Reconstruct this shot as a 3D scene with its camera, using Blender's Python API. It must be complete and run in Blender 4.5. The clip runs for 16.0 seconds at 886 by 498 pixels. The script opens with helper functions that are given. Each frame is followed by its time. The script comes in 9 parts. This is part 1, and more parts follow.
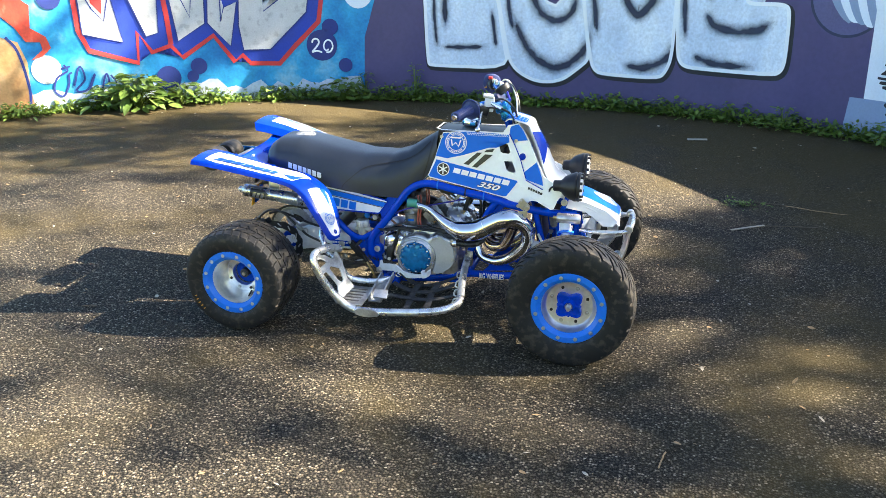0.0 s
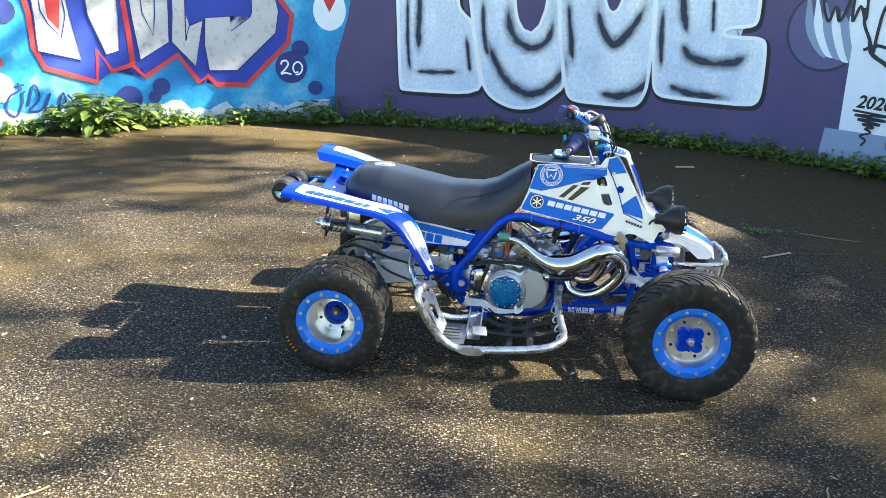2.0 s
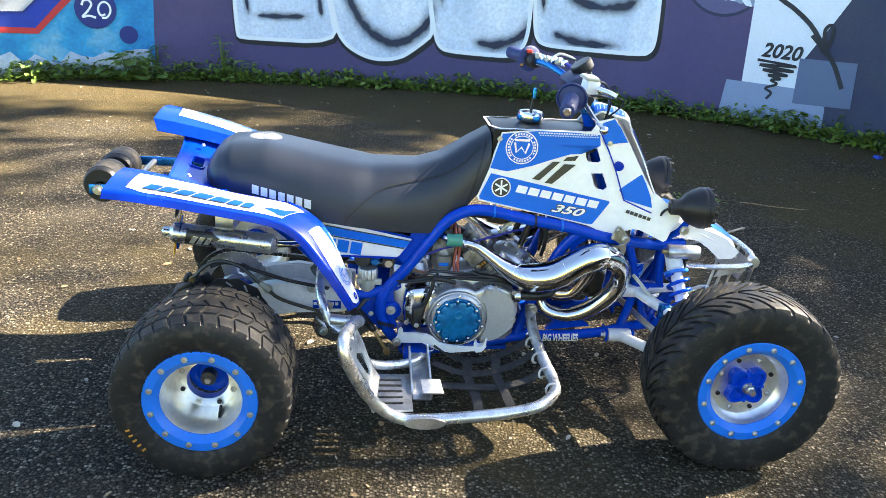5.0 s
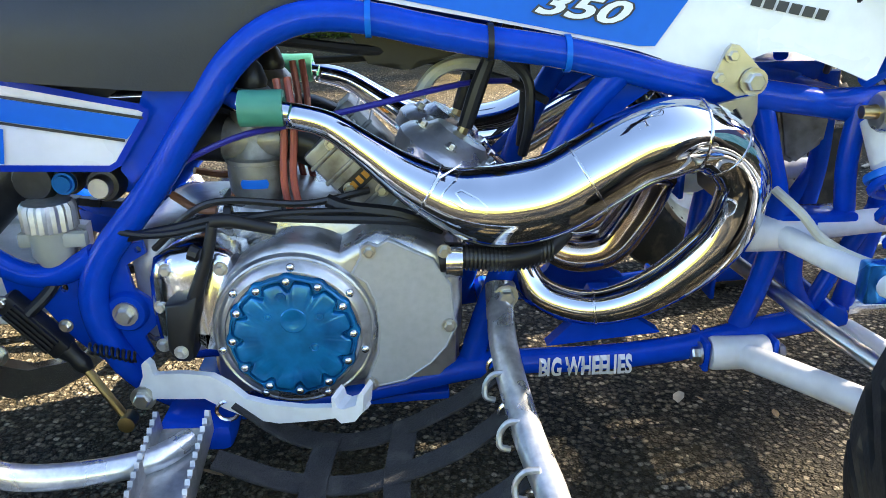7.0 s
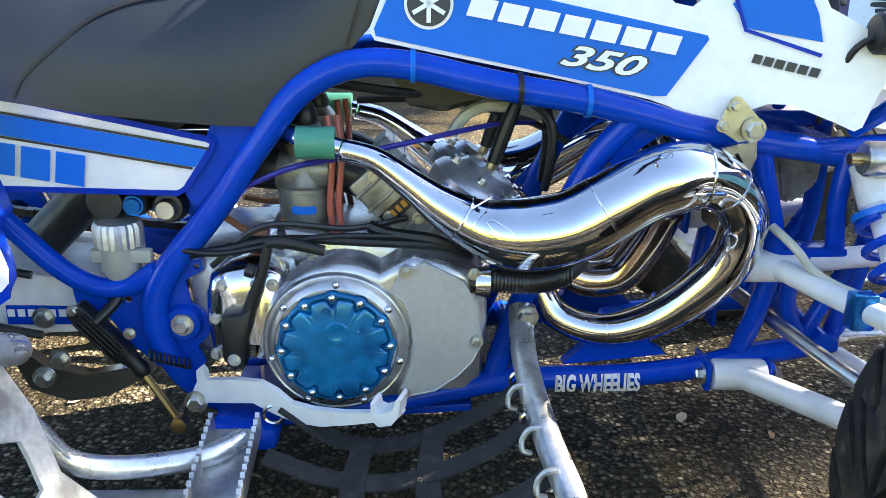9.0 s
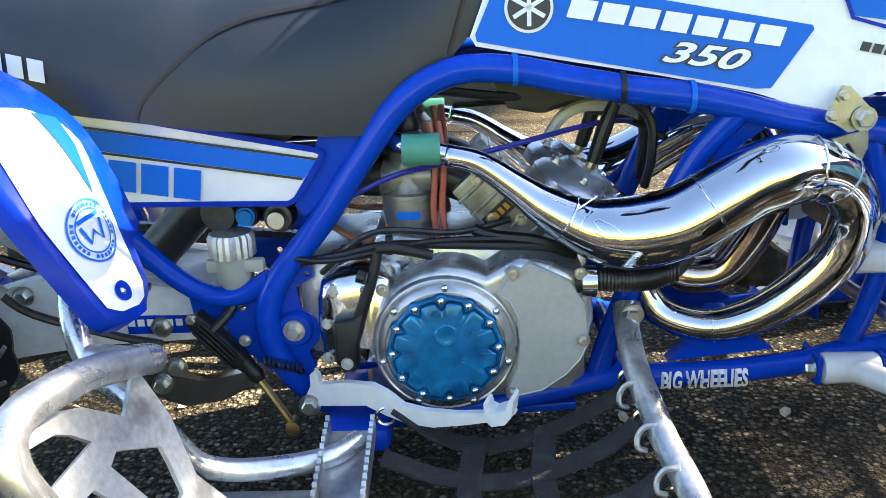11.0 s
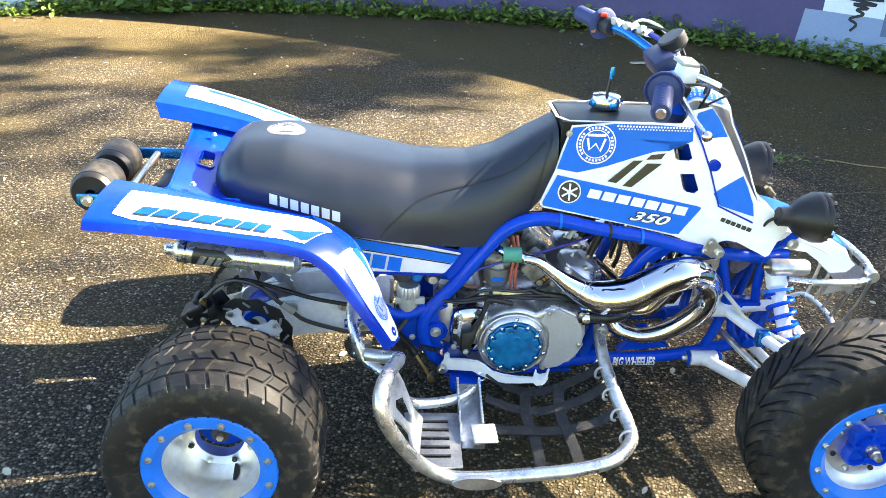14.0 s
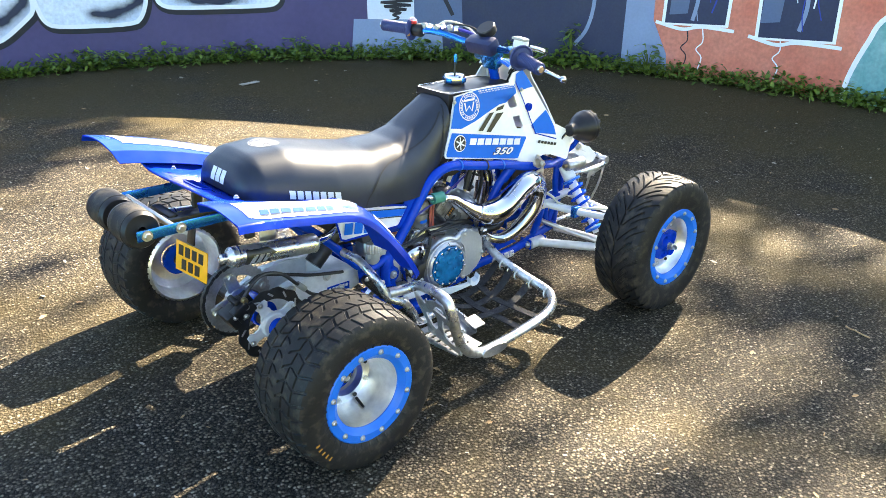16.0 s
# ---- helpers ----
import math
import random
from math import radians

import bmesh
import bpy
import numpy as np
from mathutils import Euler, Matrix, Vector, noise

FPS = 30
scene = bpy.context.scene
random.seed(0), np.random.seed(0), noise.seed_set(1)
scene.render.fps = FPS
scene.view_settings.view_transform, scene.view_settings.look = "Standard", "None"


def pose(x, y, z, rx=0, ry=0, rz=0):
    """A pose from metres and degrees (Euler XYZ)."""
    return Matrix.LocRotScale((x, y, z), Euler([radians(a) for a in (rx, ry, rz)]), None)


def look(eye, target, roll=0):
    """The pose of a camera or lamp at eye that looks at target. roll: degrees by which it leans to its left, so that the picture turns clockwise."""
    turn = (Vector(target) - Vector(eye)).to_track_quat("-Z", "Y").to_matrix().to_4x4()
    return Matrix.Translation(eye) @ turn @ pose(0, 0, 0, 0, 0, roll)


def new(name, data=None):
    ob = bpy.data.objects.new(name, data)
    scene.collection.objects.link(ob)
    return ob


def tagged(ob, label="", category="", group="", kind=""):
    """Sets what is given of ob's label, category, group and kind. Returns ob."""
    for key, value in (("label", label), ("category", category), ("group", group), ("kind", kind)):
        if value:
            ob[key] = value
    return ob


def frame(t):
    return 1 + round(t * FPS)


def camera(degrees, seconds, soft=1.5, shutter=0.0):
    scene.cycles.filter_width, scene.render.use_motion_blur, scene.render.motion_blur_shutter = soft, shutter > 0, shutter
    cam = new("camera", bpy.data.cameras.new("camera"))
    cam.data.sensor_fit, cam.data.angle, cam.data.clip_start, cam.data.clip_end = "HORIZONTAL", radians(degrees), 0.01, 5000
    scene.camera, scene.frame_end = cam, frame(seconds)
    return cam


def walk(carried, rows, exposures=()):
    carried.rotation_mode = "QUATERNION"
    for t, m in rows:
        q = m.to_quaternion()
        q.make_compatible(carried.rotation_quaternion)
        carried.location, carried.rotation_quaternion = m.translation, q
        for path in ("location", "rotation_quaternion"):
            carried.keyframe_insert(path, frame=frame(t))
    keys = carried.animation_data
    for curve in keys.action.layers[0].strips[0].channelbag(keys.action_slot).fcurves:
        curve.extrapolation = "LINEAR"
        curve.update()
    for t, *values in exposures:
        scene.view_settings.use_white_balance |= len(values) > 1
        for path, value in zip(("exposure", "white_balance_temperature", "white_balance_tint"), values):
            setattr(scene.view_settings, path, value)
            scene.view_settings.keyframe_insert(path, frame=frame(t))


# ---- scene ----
cam = camera(57.0, 16.0, soft=0.55)
PATH = [
    (0, (1.041, -3.424, 1.525), (0.52, -1.618, 0.841), 0.2),
    (0.5, (0.833, -3.497, 1.522), (0.364, -1.668, 0.864), 1.2),
    (1, (0.611, -3.566, 1.522), (0.178, -1.723, 0.88), 1.4),
    (1.5, (0.403, -3.527, 1.514), (0.004, -1.673, 0.877), 1.5),
    (2, (0.175, -3.494, 1.531), (-0.098, -1.616, 0.899), 2.2),
    (2.5, (-0.132, -3.532, 1.514), (-0.241, -1.638, 0.879), 3.2),
    (3, (-0.312, -3.526, 1.518), (-0.347, -1.633, 0.876), 3.2),
    (3.5, (-0.42, -3.34, 1.488), (-0.433, -1.455, 0.82), 1.8),
    (4, (-0.438, -3.135, 1.472), (-0.45, -1.262, 0.77), 2.3),
    (4.5, (-0.41, -2.753, 1.397), (-0.33, -0.887, 0.682), 3.5),
    (5, (-0.262, -2.36, 1.296), (-0.112, -0.495, 0.589), 3.9),
    (5.2, (-0.16, -2.163, 1.235), (-0.003, -0.301, 0.521), 4.0),
    (7.3, (0.135, -0.937, 0.614), (0.137, 0.939, -0.077), -0.8),
    (7.5, (0.139, -0.939, 0.614), (0.136, 0.944, -0.059), -0.8),
    (8, (0.128, -0.985, 0.626), (0.142, 0.903, -0.033), 0.1),
    (8.5, (0.127, -1.042, 0.648), (0.133, 0.853, 0.009), 0.6),
    (8.7, (0.115, -1.058, 0.654), (0.128, 0.841, 0.026), 1.1),
    (10.8, (0.029, -1.076, 0.672), (0.047, 0.823, 0.043), -1.4),
    (11, (0.034, -1.077, 0.67), (-0.092, 0.817, 0.039), -2.1),
    (11.5, (0.037, -1.073, 0.666), (-0.252, 0.805, 0.043), -1.6),
    (12, (0.015, -1.082, 0.665), (-0.411, 0.773, 0.052), -1.2),
    (12.5, (-0.004, -1.099, 0.703), (-0.55, 0.711, 0.052), -1.1),
    (13, (-0.024, -1.224, 0.976), (-0.476, 0.542, 0.153), -1.5),
    (13.5, (-0.114, -1.537, 1.262), (-0.329, 0.238, 0.366), 1.7),
    (14, (-0.283, -1.895, 1.384), (-0.219, -0.112, 0.479), 3.1),
    (14.5, (-0.62, -2.03, 1.383), (-0.246, -0.277, 0.497), 3.7),
    (15, (-0.94, -2.169, 1.407), (-0.262, -0.492, 0.553), 5.3),
    (15.5, (-1.309, -2.25, 1.417), (-0.41, -0.664, 0.594), 1.9),
    (16, (-1.695, -2.097, 1.397), (-0.505, -0.697, 0.606), 1.3),
]
walk(cam, [(t, look(eye, target, roll)) for t, eye, target, roll in PATH], exposures=[(0, 3.32, 6520, 10), (5, 3.58, 6640, 10), (7.5, 3.72, 6780, 10), (9, 3.70, 6740, 10), (11, 3.68, 6800, 10), (12.5, 3.80, 6900, 10), (13.2, 3.62, 6820, 10), (14.3, 4.12, 6980, 10), (15.2, 4.12, 7000, 10), (16, 3.86, 6980, 10)])

# ---- light ----
SUN_EL, SUN_AZ = radians(36.0), radians(18.5)   # azimuth from +x towards +y
SUN_DIR = Vector((math.cos(SUN_EL) * math.cos(SUN_AZ), math.cos(SUN_EL) * math.sin(SUN_AZ), math.sin(SUN_EL)))
world = bpy.data.worlds.new("sky")
world.use_nodes = True
scene.world = world
wn = world.node_tree
sky = wn.nodes.new("ShaderNodeTexSky")
sky.sky_type, sky.sun_disc = "NISHITA", False
sky.sun_elevation, sky.sun_rotation = SUN_EL, radians(90) - SUN_AZ
sky.dust_density, sky.air_density = 0.8, 1.0
wn.links.new(sky.outputs["Color"], wn.nodes["Background"].inputs["Color"])
wn.nodes["Background"].inputs["Strength"].default_value = 0.047
sun = new("sun", bpy.data.lights.new("sun", "SUN"))
sun.data.energy, sun.data.angle, sun.data.color = 4.8, radians(0.55), (1.0, 0.89, 0.70)
sun.matrix_world = look(SUN_DIR * 30, (0, 0, 0))


# ---- materials ----
def mat(name, col, rough=0.5, metal=0.0, vary=0.12, scale=6.0, fine=60.0, bump=0.0, bump_scale=120.0, coat=0.0, spec=0.5, alt=None, alt_mix=0.0, alt_scale=3.0):
    """A plain surface with variation at two scales, an optional second colour in patches, and fine relief."""
    m = bpy.data.materials.new(name)
    m.use_nodes = True
    nt = m.node_tree
    b = nt.nodes["Principled BSDF"]
    tc = nt.nodes.new("ShaderNodeTexCoord")
    n1, n2 = nt.nodes.new("ShaderNodeTexNoise"), nt.nodes.new("ShaderNodeTexNoise")
    n1.inputs["Scale"].default_value, n2.inputs["Scale"].default_value = scale, fine
    n1.inputs["Detail"].default_value, n2.inputs["Detail"].default_value = 4, 3
    for n in (n1, n2):
        nt.links.new(tc.outputs["Object"], n.inputs["Vector"])
    add = nt.nodes.new("ShaderNodeMath")
    add.operation = "ADD"
    nt.links.new(n1.outputs["Fac"], add.inputs[0])
    nt.links.new(n2.outputs["Fac"], add.inputs[1])
    mr = nt.nodes.new("ShaderNodeMapRange")
    mr.inputs["From Min"].default_value, mr.inputs["From Max"].default_value = 0.65, 1.35
    mr.inputs["To Min"].default_value, mr.inputs["To Max"].default_value = 1 - vary, 1 + vary
    nt.links.new(add.outputs[0], mr.inputs["Value"])
    base = nt.nodes.new("ShaderNodeRGB")
    base.outputs[0].default_value = (*col, 1)
    out = base.outputs[0]
    if alt:
        n3 = nt.nodes.new("ShaderNodeTexNoise")
        n3.inputs["Scale"].default_value, n3.inputs["Detail"].default_value = alt_scale, 6
        nt.links.new(tc.outputs["Object"], n3.inputs["Vector"])
        r3 = nt.nodes.new("ShaderNodeMapRange")
        r3.inputs["From Min"].default_value, r3.inputs["From Max"].default_value = 0.62 - alt_mix * 0.3, 0.72 - alt_mix * 0.2
        nt.links.new(n3.outputs["Fac"], r3.inputs["Value"])
        mx = nt.nodes.new("ShaderNodeMix")
        mx.data_type = "RGBA"
        nt.links.new(r3.outputs[0], mx.inputs["Factor"])
        nt.links.new(out, mx.inputs["A"])
        mx.inputs["B"].default_value = (*alt, 1)
        out = mx.outputs["Result"]
    hs = nt.nodes.new("ShaderNodeHueSaturation")
    nt.links.new(out, hs.inputs["Color"])
    nt.links.new(mr.outputs[0], hs.inputs["Value"])
    nt.links.new(hs.outputs[0], b.inputs["Base Color"])
    rr = nt.nodes.new("ShaderNodeMapRange")
    rr.inputs["From Min"].default_value, rr.inputs["From Max"].default_value = 0.3, 0.7
    rr.inputs["To Min"].default_value, rr.inputs["To Max"].default_value = max(0.02, rough * 0.8), min(1, rough * 1.2)
    nt.links.new(n1.outputs["Fac"], rr.inputs["Value"])
    nt.links.new(rr.outputs[0], b.inputs["Roughness"])
    b.inputs["Metallic"].default_value = metal
    b.inputs["Coat Weight"].default_value = coat
    b.inputs["Coat Roughness"].default_value = 0.04
    b.inputs["Specular IOR Level"].default_value = spec
    if bump:
        nb = nt.nodes.new("ShaderNodeTexNoise")
        nb.inputs["Scale"].default_value, nb.inputs["Detail"].default_value = bump_scale, 4
        nt.links.new(tc.outputs["Object"], nb.inputs["Vector"])
        bp = nt.nodes.new("ShaderNodeBump")
        bp.inputs["Strength"].default_value, bp.inputs["Distance"].default_value = bump, 0.004
        nt.links.new(nb.outputs["Fac"], bp.inputs["Height"])
        nt.links.new(bp.outputs[0], b.inputs["Normal"])
    return m


def ramp(nt, stops):
    r = nt.nodes.new("ShaderNodeValToRGB")
    e = r.color_ramp.elements
    while len(e) < len(stops):
        e.new(0.5)
    for k, (p, c) in zip(e, stops):
        k.position, k.color = p, (*c, 1)
    return r


def asphalt_material():
    """Old coarse asphalt: rounded chips proud of a dark binder, grit between them, mossy and dusty in patches."""
    m = bpy.data.materials.new("asphalt")
    m.use_nodes = True
    nt = m.node_tree
    link = nt.links.new
    b = nt.nodes["Principled BSDF"]
    tc = nt.nodes.new("ShaderNodeTexCoord")

    def noise_at(scale, detail=4, rough=0.55):
        n = nt.nodes.new("ShaderNodeTexNoise")
        n.inputs["Scale"].default_value, n.inputs["Detail"].default_value, n.inputs["Roughness"].default_value = scale, detail, rough
        link(tc.outputs["Object"], n.inputs["Vector"])
        return n

    def span(src, a, c, lo=0.0, hi=1.0):
        r = nt.nodes.new("ShaderNodeMapRange")
        r.interpolation_type = "SMOOTHSTEP"
        for key, value in (("From Min", a), ("From Max", c), ("To Min", lo), ("To Max", hi)):
            r.inputs[key].default_value = value
        link(src, r.inputs["Value"])
        return r.outputs[0]

    def mixed(fac, a, c):
        x = nt.nodes.new("ShaderNodeMix")
        x.data_type = "RGBA"
        link(fac, x.inputs["Factor"])
        for key, value in (("A", a), ("B", c)):
            if isinstance(value, tuple):
                x.inputs[key].default_value = (*value, 1)
            else:
                link(value, x.inputs[key])
        return x.outputs["Result"]

    warp = noise_at(60, 2)
    bent = nt.nodes.new("ShaderNodeVectorMath")
    bent.operation = "MULTIPLY_ADD"
    bent.inputs[1].default_value = (0.006, 0.006, 0.006)
    link(warp.outputs["Color"], bent.inputs[0])
    link(tc.outputs["Object"], bent.inputs[2])

    def chips(scale):
        v = nt.nodes.new("ShaderNodeTexVoronoi")
        v.inputs["Scale"].default_value = scale
        link(bent.outputs[0], v.inputs["Vector"])
        sep = nt.nodes.new("ShaderNodeSeparateColor")
        link(v.outputs["Color"], sep.inputs[0])
        return v, sep

    v, sep = chips(104)
    g, gsep = chips(290)
    stones = ramp(nt, STONE_TONES)
    link(sep.outputs[0], stones.inputs["Fac"])
    grit = ramp(nt, GRIT_TONES)
    link(gsep.outputs[0], grit.inputs["Fac"])
    dome = span(v.outputs["Distance"], 0.30, 0.62, 1.0, 0.0)
    fine = span(g.outputs["Distance"], 0.25, 0.65, 1.0, 0.0)
    grain = noise_at(420, 2)
    col = mixed(dome, mixed(fine, (0.006, 0.0055, 0.005), grit.outputs["Color"]), stones.outputs["Color"])
    dust = noise_at(2.6, 6, 0.6)
    col = mixed(span(dust.outputs["Fac"], 0.5, 0.72, 0.0, 0.5), col, (0.052, 0.044, 0.033))
    rel = nt.nodes.new("ShaderNodeVectorMath")
    rel.operation = "DISTANCE"
    rel.inputs[1].default_value = (-0.999, 0.042, 0)
    link(tc.outputs["Object"], rel.inputs[0])
    big = noise_at(0.9, 8, 0.65)
    both = nt.nodes.new("ShaderNodeMath")
    both.operation = "ADD"
    link(big.outputs["Fac"], both.inputs[0])
    link(span(rel.outputs["Value"], 2.0, 4.6, 0.0, 0.22), both.inputs[1])
    col = mixed(span(both.outputs[0], 0.43, 0.76, 0.0, 0.72), col, MOSS)
    hs = nt.nodes.new("ShaderNodeHueSaturation")
    link(col, hs.inputs["Color"])
    link(span(grain.outputs["Fac"], 0.3, 0.7, 0.75, 1.25), hs.inputs["Value"])
    link(hs.outputs[0], b.inputs["Base Color"])
    b.inputs["Roughness"].default_value = 0.72
    b.inputs["Specular IOR Level"].default_value = 0.09
    hh = nt.nodes.new("ShaderNodeMath")
    hh.operation = "MULTIPLY"
    link(dome, hh.inputs[0])
    link(span(sep.outputs[1], 0.0, 1.0, 0.35, 1.0), hh.inputs[1])
    hg = nt.nodes.new("ShaderNodeMath")
    hg.operation = "MULTIPLY_ADD"
    hg.inputs[1].default_value = 0.25
    link(fine, hg.inputs[0])
    link(hh.outputs[0], hg.inputs[2])
    bp = nt.nodes.new("ShaderNodeBump")
    bp.inputs["Strength"].default_value, bp.inputs["Distance"].default_value = 1.0, 0.007
    link(hg.outputs[0], bp.inputs["Height"])
    link(bp.outputs[0], b.inputs["Normal"])
    return m


STONE_TONES = [(0.0, (0.0312, 0.02795, 0.02275)), (0.35, (0.065, 0.0572, 0.0455)), (0.65, (0.1209, 0.1027, 0.0754)), (0.88, (0.2015, 0.1703, 0.1248)), (1.0, (0.377, 0.325, 0.247))]
GRIT_TONES = [(0.0, (0.013, 0.0117, 0.0104)), (0.6, (0.0338, 0.0299, 0.0247)), (1.0, (0.117, 0.104, 0.0845))]
MOSS = (0.0805, 0.0598, 0.02185)


def cloud_paint(name, stops, scale, rough=0.6, streak=(1, 1, 1)):
    """Sprayed paint whose colours run into one another."""
    m = bpy.data.materials.new(name)
    m.use_nodes = True
    nt = m.node_tree
    b = nt.nodes["Principled BSDF"]
    tc = nt.nodes.new("ShaderNodeTexCoord")
    mp = nt.nodes.new("ShaderNodeMapping")
    mp.inputs["Scale"].default_value = streak
    nt.links.new(tc.outputs["Object"], mp.inputs["Vector"])
    n = nt.nodes.new("ShaderNodeTexNoise")
    n.inputs["Scale"].default_value, n.inputs["Detail"].default_value, n.inputs["Roughness"].default_value = scale, 5, 0.55
    nt.links.new(mp.outputs[0], n.inputs["Vector"])
    r = ramp(nt, stops)
    nt.links.new(n.outputs["Fac"], r.inputs["Fac"])
    sp = nt.nodes.new("ShaderNodeTexNoise")
    sp.inputs["Scale"].default_value, sp.inputs["Detail"].default_value = 38, 4
    nt.links.new(tc.outputs["Object"], sp.inputs["Vector"])
    sr = nt.nodes.new("ShaderNodeMapRange")
    sr.inputs["From Min"].default_value, sr.inputs["From Max"].default_value = 0.3, 0.7
    sr.inputs["To Min"].default_value, sr.inputs["To Max"].default_value = 0.86, 1.12
    nt.links.new(sp.outputs["Fac"], sr.inputs["Value"])
    hs = nt.nodes.new("ShaderNodeHueSaturation")
    nt.links.new(r.outputs["Color"], hs.inputs["Color"])
    nt.links.new(sr.outputs[0], hs.inputs["Value"])
    nt.links.new(hs.outputs[0], b.inputs["Base Color"])
    b.inputs["Roughness"].default_value = rough
    bp = nt.nodes.new("ShaderNodeBump")
    bp.inputs["Strength"].default_value, bp.inputs["Distance"].default_value = 0.25, 0.004
    nt.links.new(sp.outputs["Fac"], bp.inputs["Height"])
    nt.links.new(bp.outputs[0], b.inputs["Normal"])
    return m


def spray_material(name, col):
    """Dark paint from a spray can: dense in the middle of the stroke, thinning to nothing at its sides."""
    m = bpy.data.materials.new(name)
    m.use_nodes = True
    nt = m.node_tree
    b = nt.nodes["Principled BSDF"]
    b.inputs["Base Color"].default_value, b.inputs["Roughness"].default_value = (*col, 1), 0.65
    uv, sep = nt.nodes.new("ShaderNodeUVMap"), nt.nodes.new("ShaderNodeSeparateXYZ")
    uv.uv_map = "stroke"
    nt.links.new(uv.outputs[0], sep.inputs[0])
    tc, n = nt.nodes.new("ShaderNodeTexCoord"), nt.nodes.new("ShaderNodeTexNoise")
    n.inputs["Scale"].default_value, n.inputs["Detail"].default_value = 9, 5
    nt.links.new(tc.outputs["Object"], n.inputs["Vector"])
    add = nt.nodes.new("ShaderNodeMath")
    add.operation = "MULTIPLY_ADD"
    add.inputs[1].default_value = 0.5
    nt.links.new(n.outputs["Fac"], add.inputs[0])
    nt.links.new(sep.outputs["X"], add.inputs[2])
    dense = ramp(nt, [(0.28, (0.0, 0.0, 0.0)), (0.50, (0.14, 0.14, 0.14)), (0.70, (0.40, 0.40, 0.40)), (0.84, (0.85, 0.85, 0.85)), (1.0, (0.96, 0.96, 0.96))])
    nt.links.new(add.outputs[0], dense.inputs["Fac"])
    clear, ms = nt.nodes.new("ShaderNodeBsdfTransparent"), nt.nodes.new("ShaderNodeMixShader")
    nt.links.new(dense.outputs["Color"], ms.inputs[0])
    nt.links.new(clear.outputs[0], ms.inputs[1])
    nt.links.new(b.outputs[0], ms.inputs[2])
    nt.links.new(ms.outputs[0], nt.nodes["Material Output"].inputs["Surface"])
    return m


def leaf_material(name, a, c):
    m = bpy.data.materials.new(name)
    m.use_nodes = True
    nt = m.node_tree
    b = nt.nodes["Principled BSDF"]
    g = nt.nodes.new("ShaderNodeNewGeometry")
    r = ramp(nt, [(0.0, a), (1.0, c)])
    nt.links.new(g.outputs["Random Per Island"], r.inputs["Fac"])
    nt.links.new(r.outputs["Color"], b.inputs["Base Color"])
    b.inputs["Roughness"].default_value = 0.5
    b.inputs["Subsurface Weight"].default_value = 0.0
    tr = nt.nodes.new("ShaderNodeBsdfTranslucent")
    nt.links.new(r.outputs["Color"], tr.inputs["Color"])
    ms = nt.nodes.new("ShaderNodeMixShader")
    ms.inputs[0].default_value = 0.3
    nt.links.new(b.outputs[0], ms.inputs[1])
    nt.links.new(tr.outputs[0], ms.inputs[2])
    nt.links.new(ms.outputs[0], nt.nodes["Material Output"].inputs["Surface"])
    return m


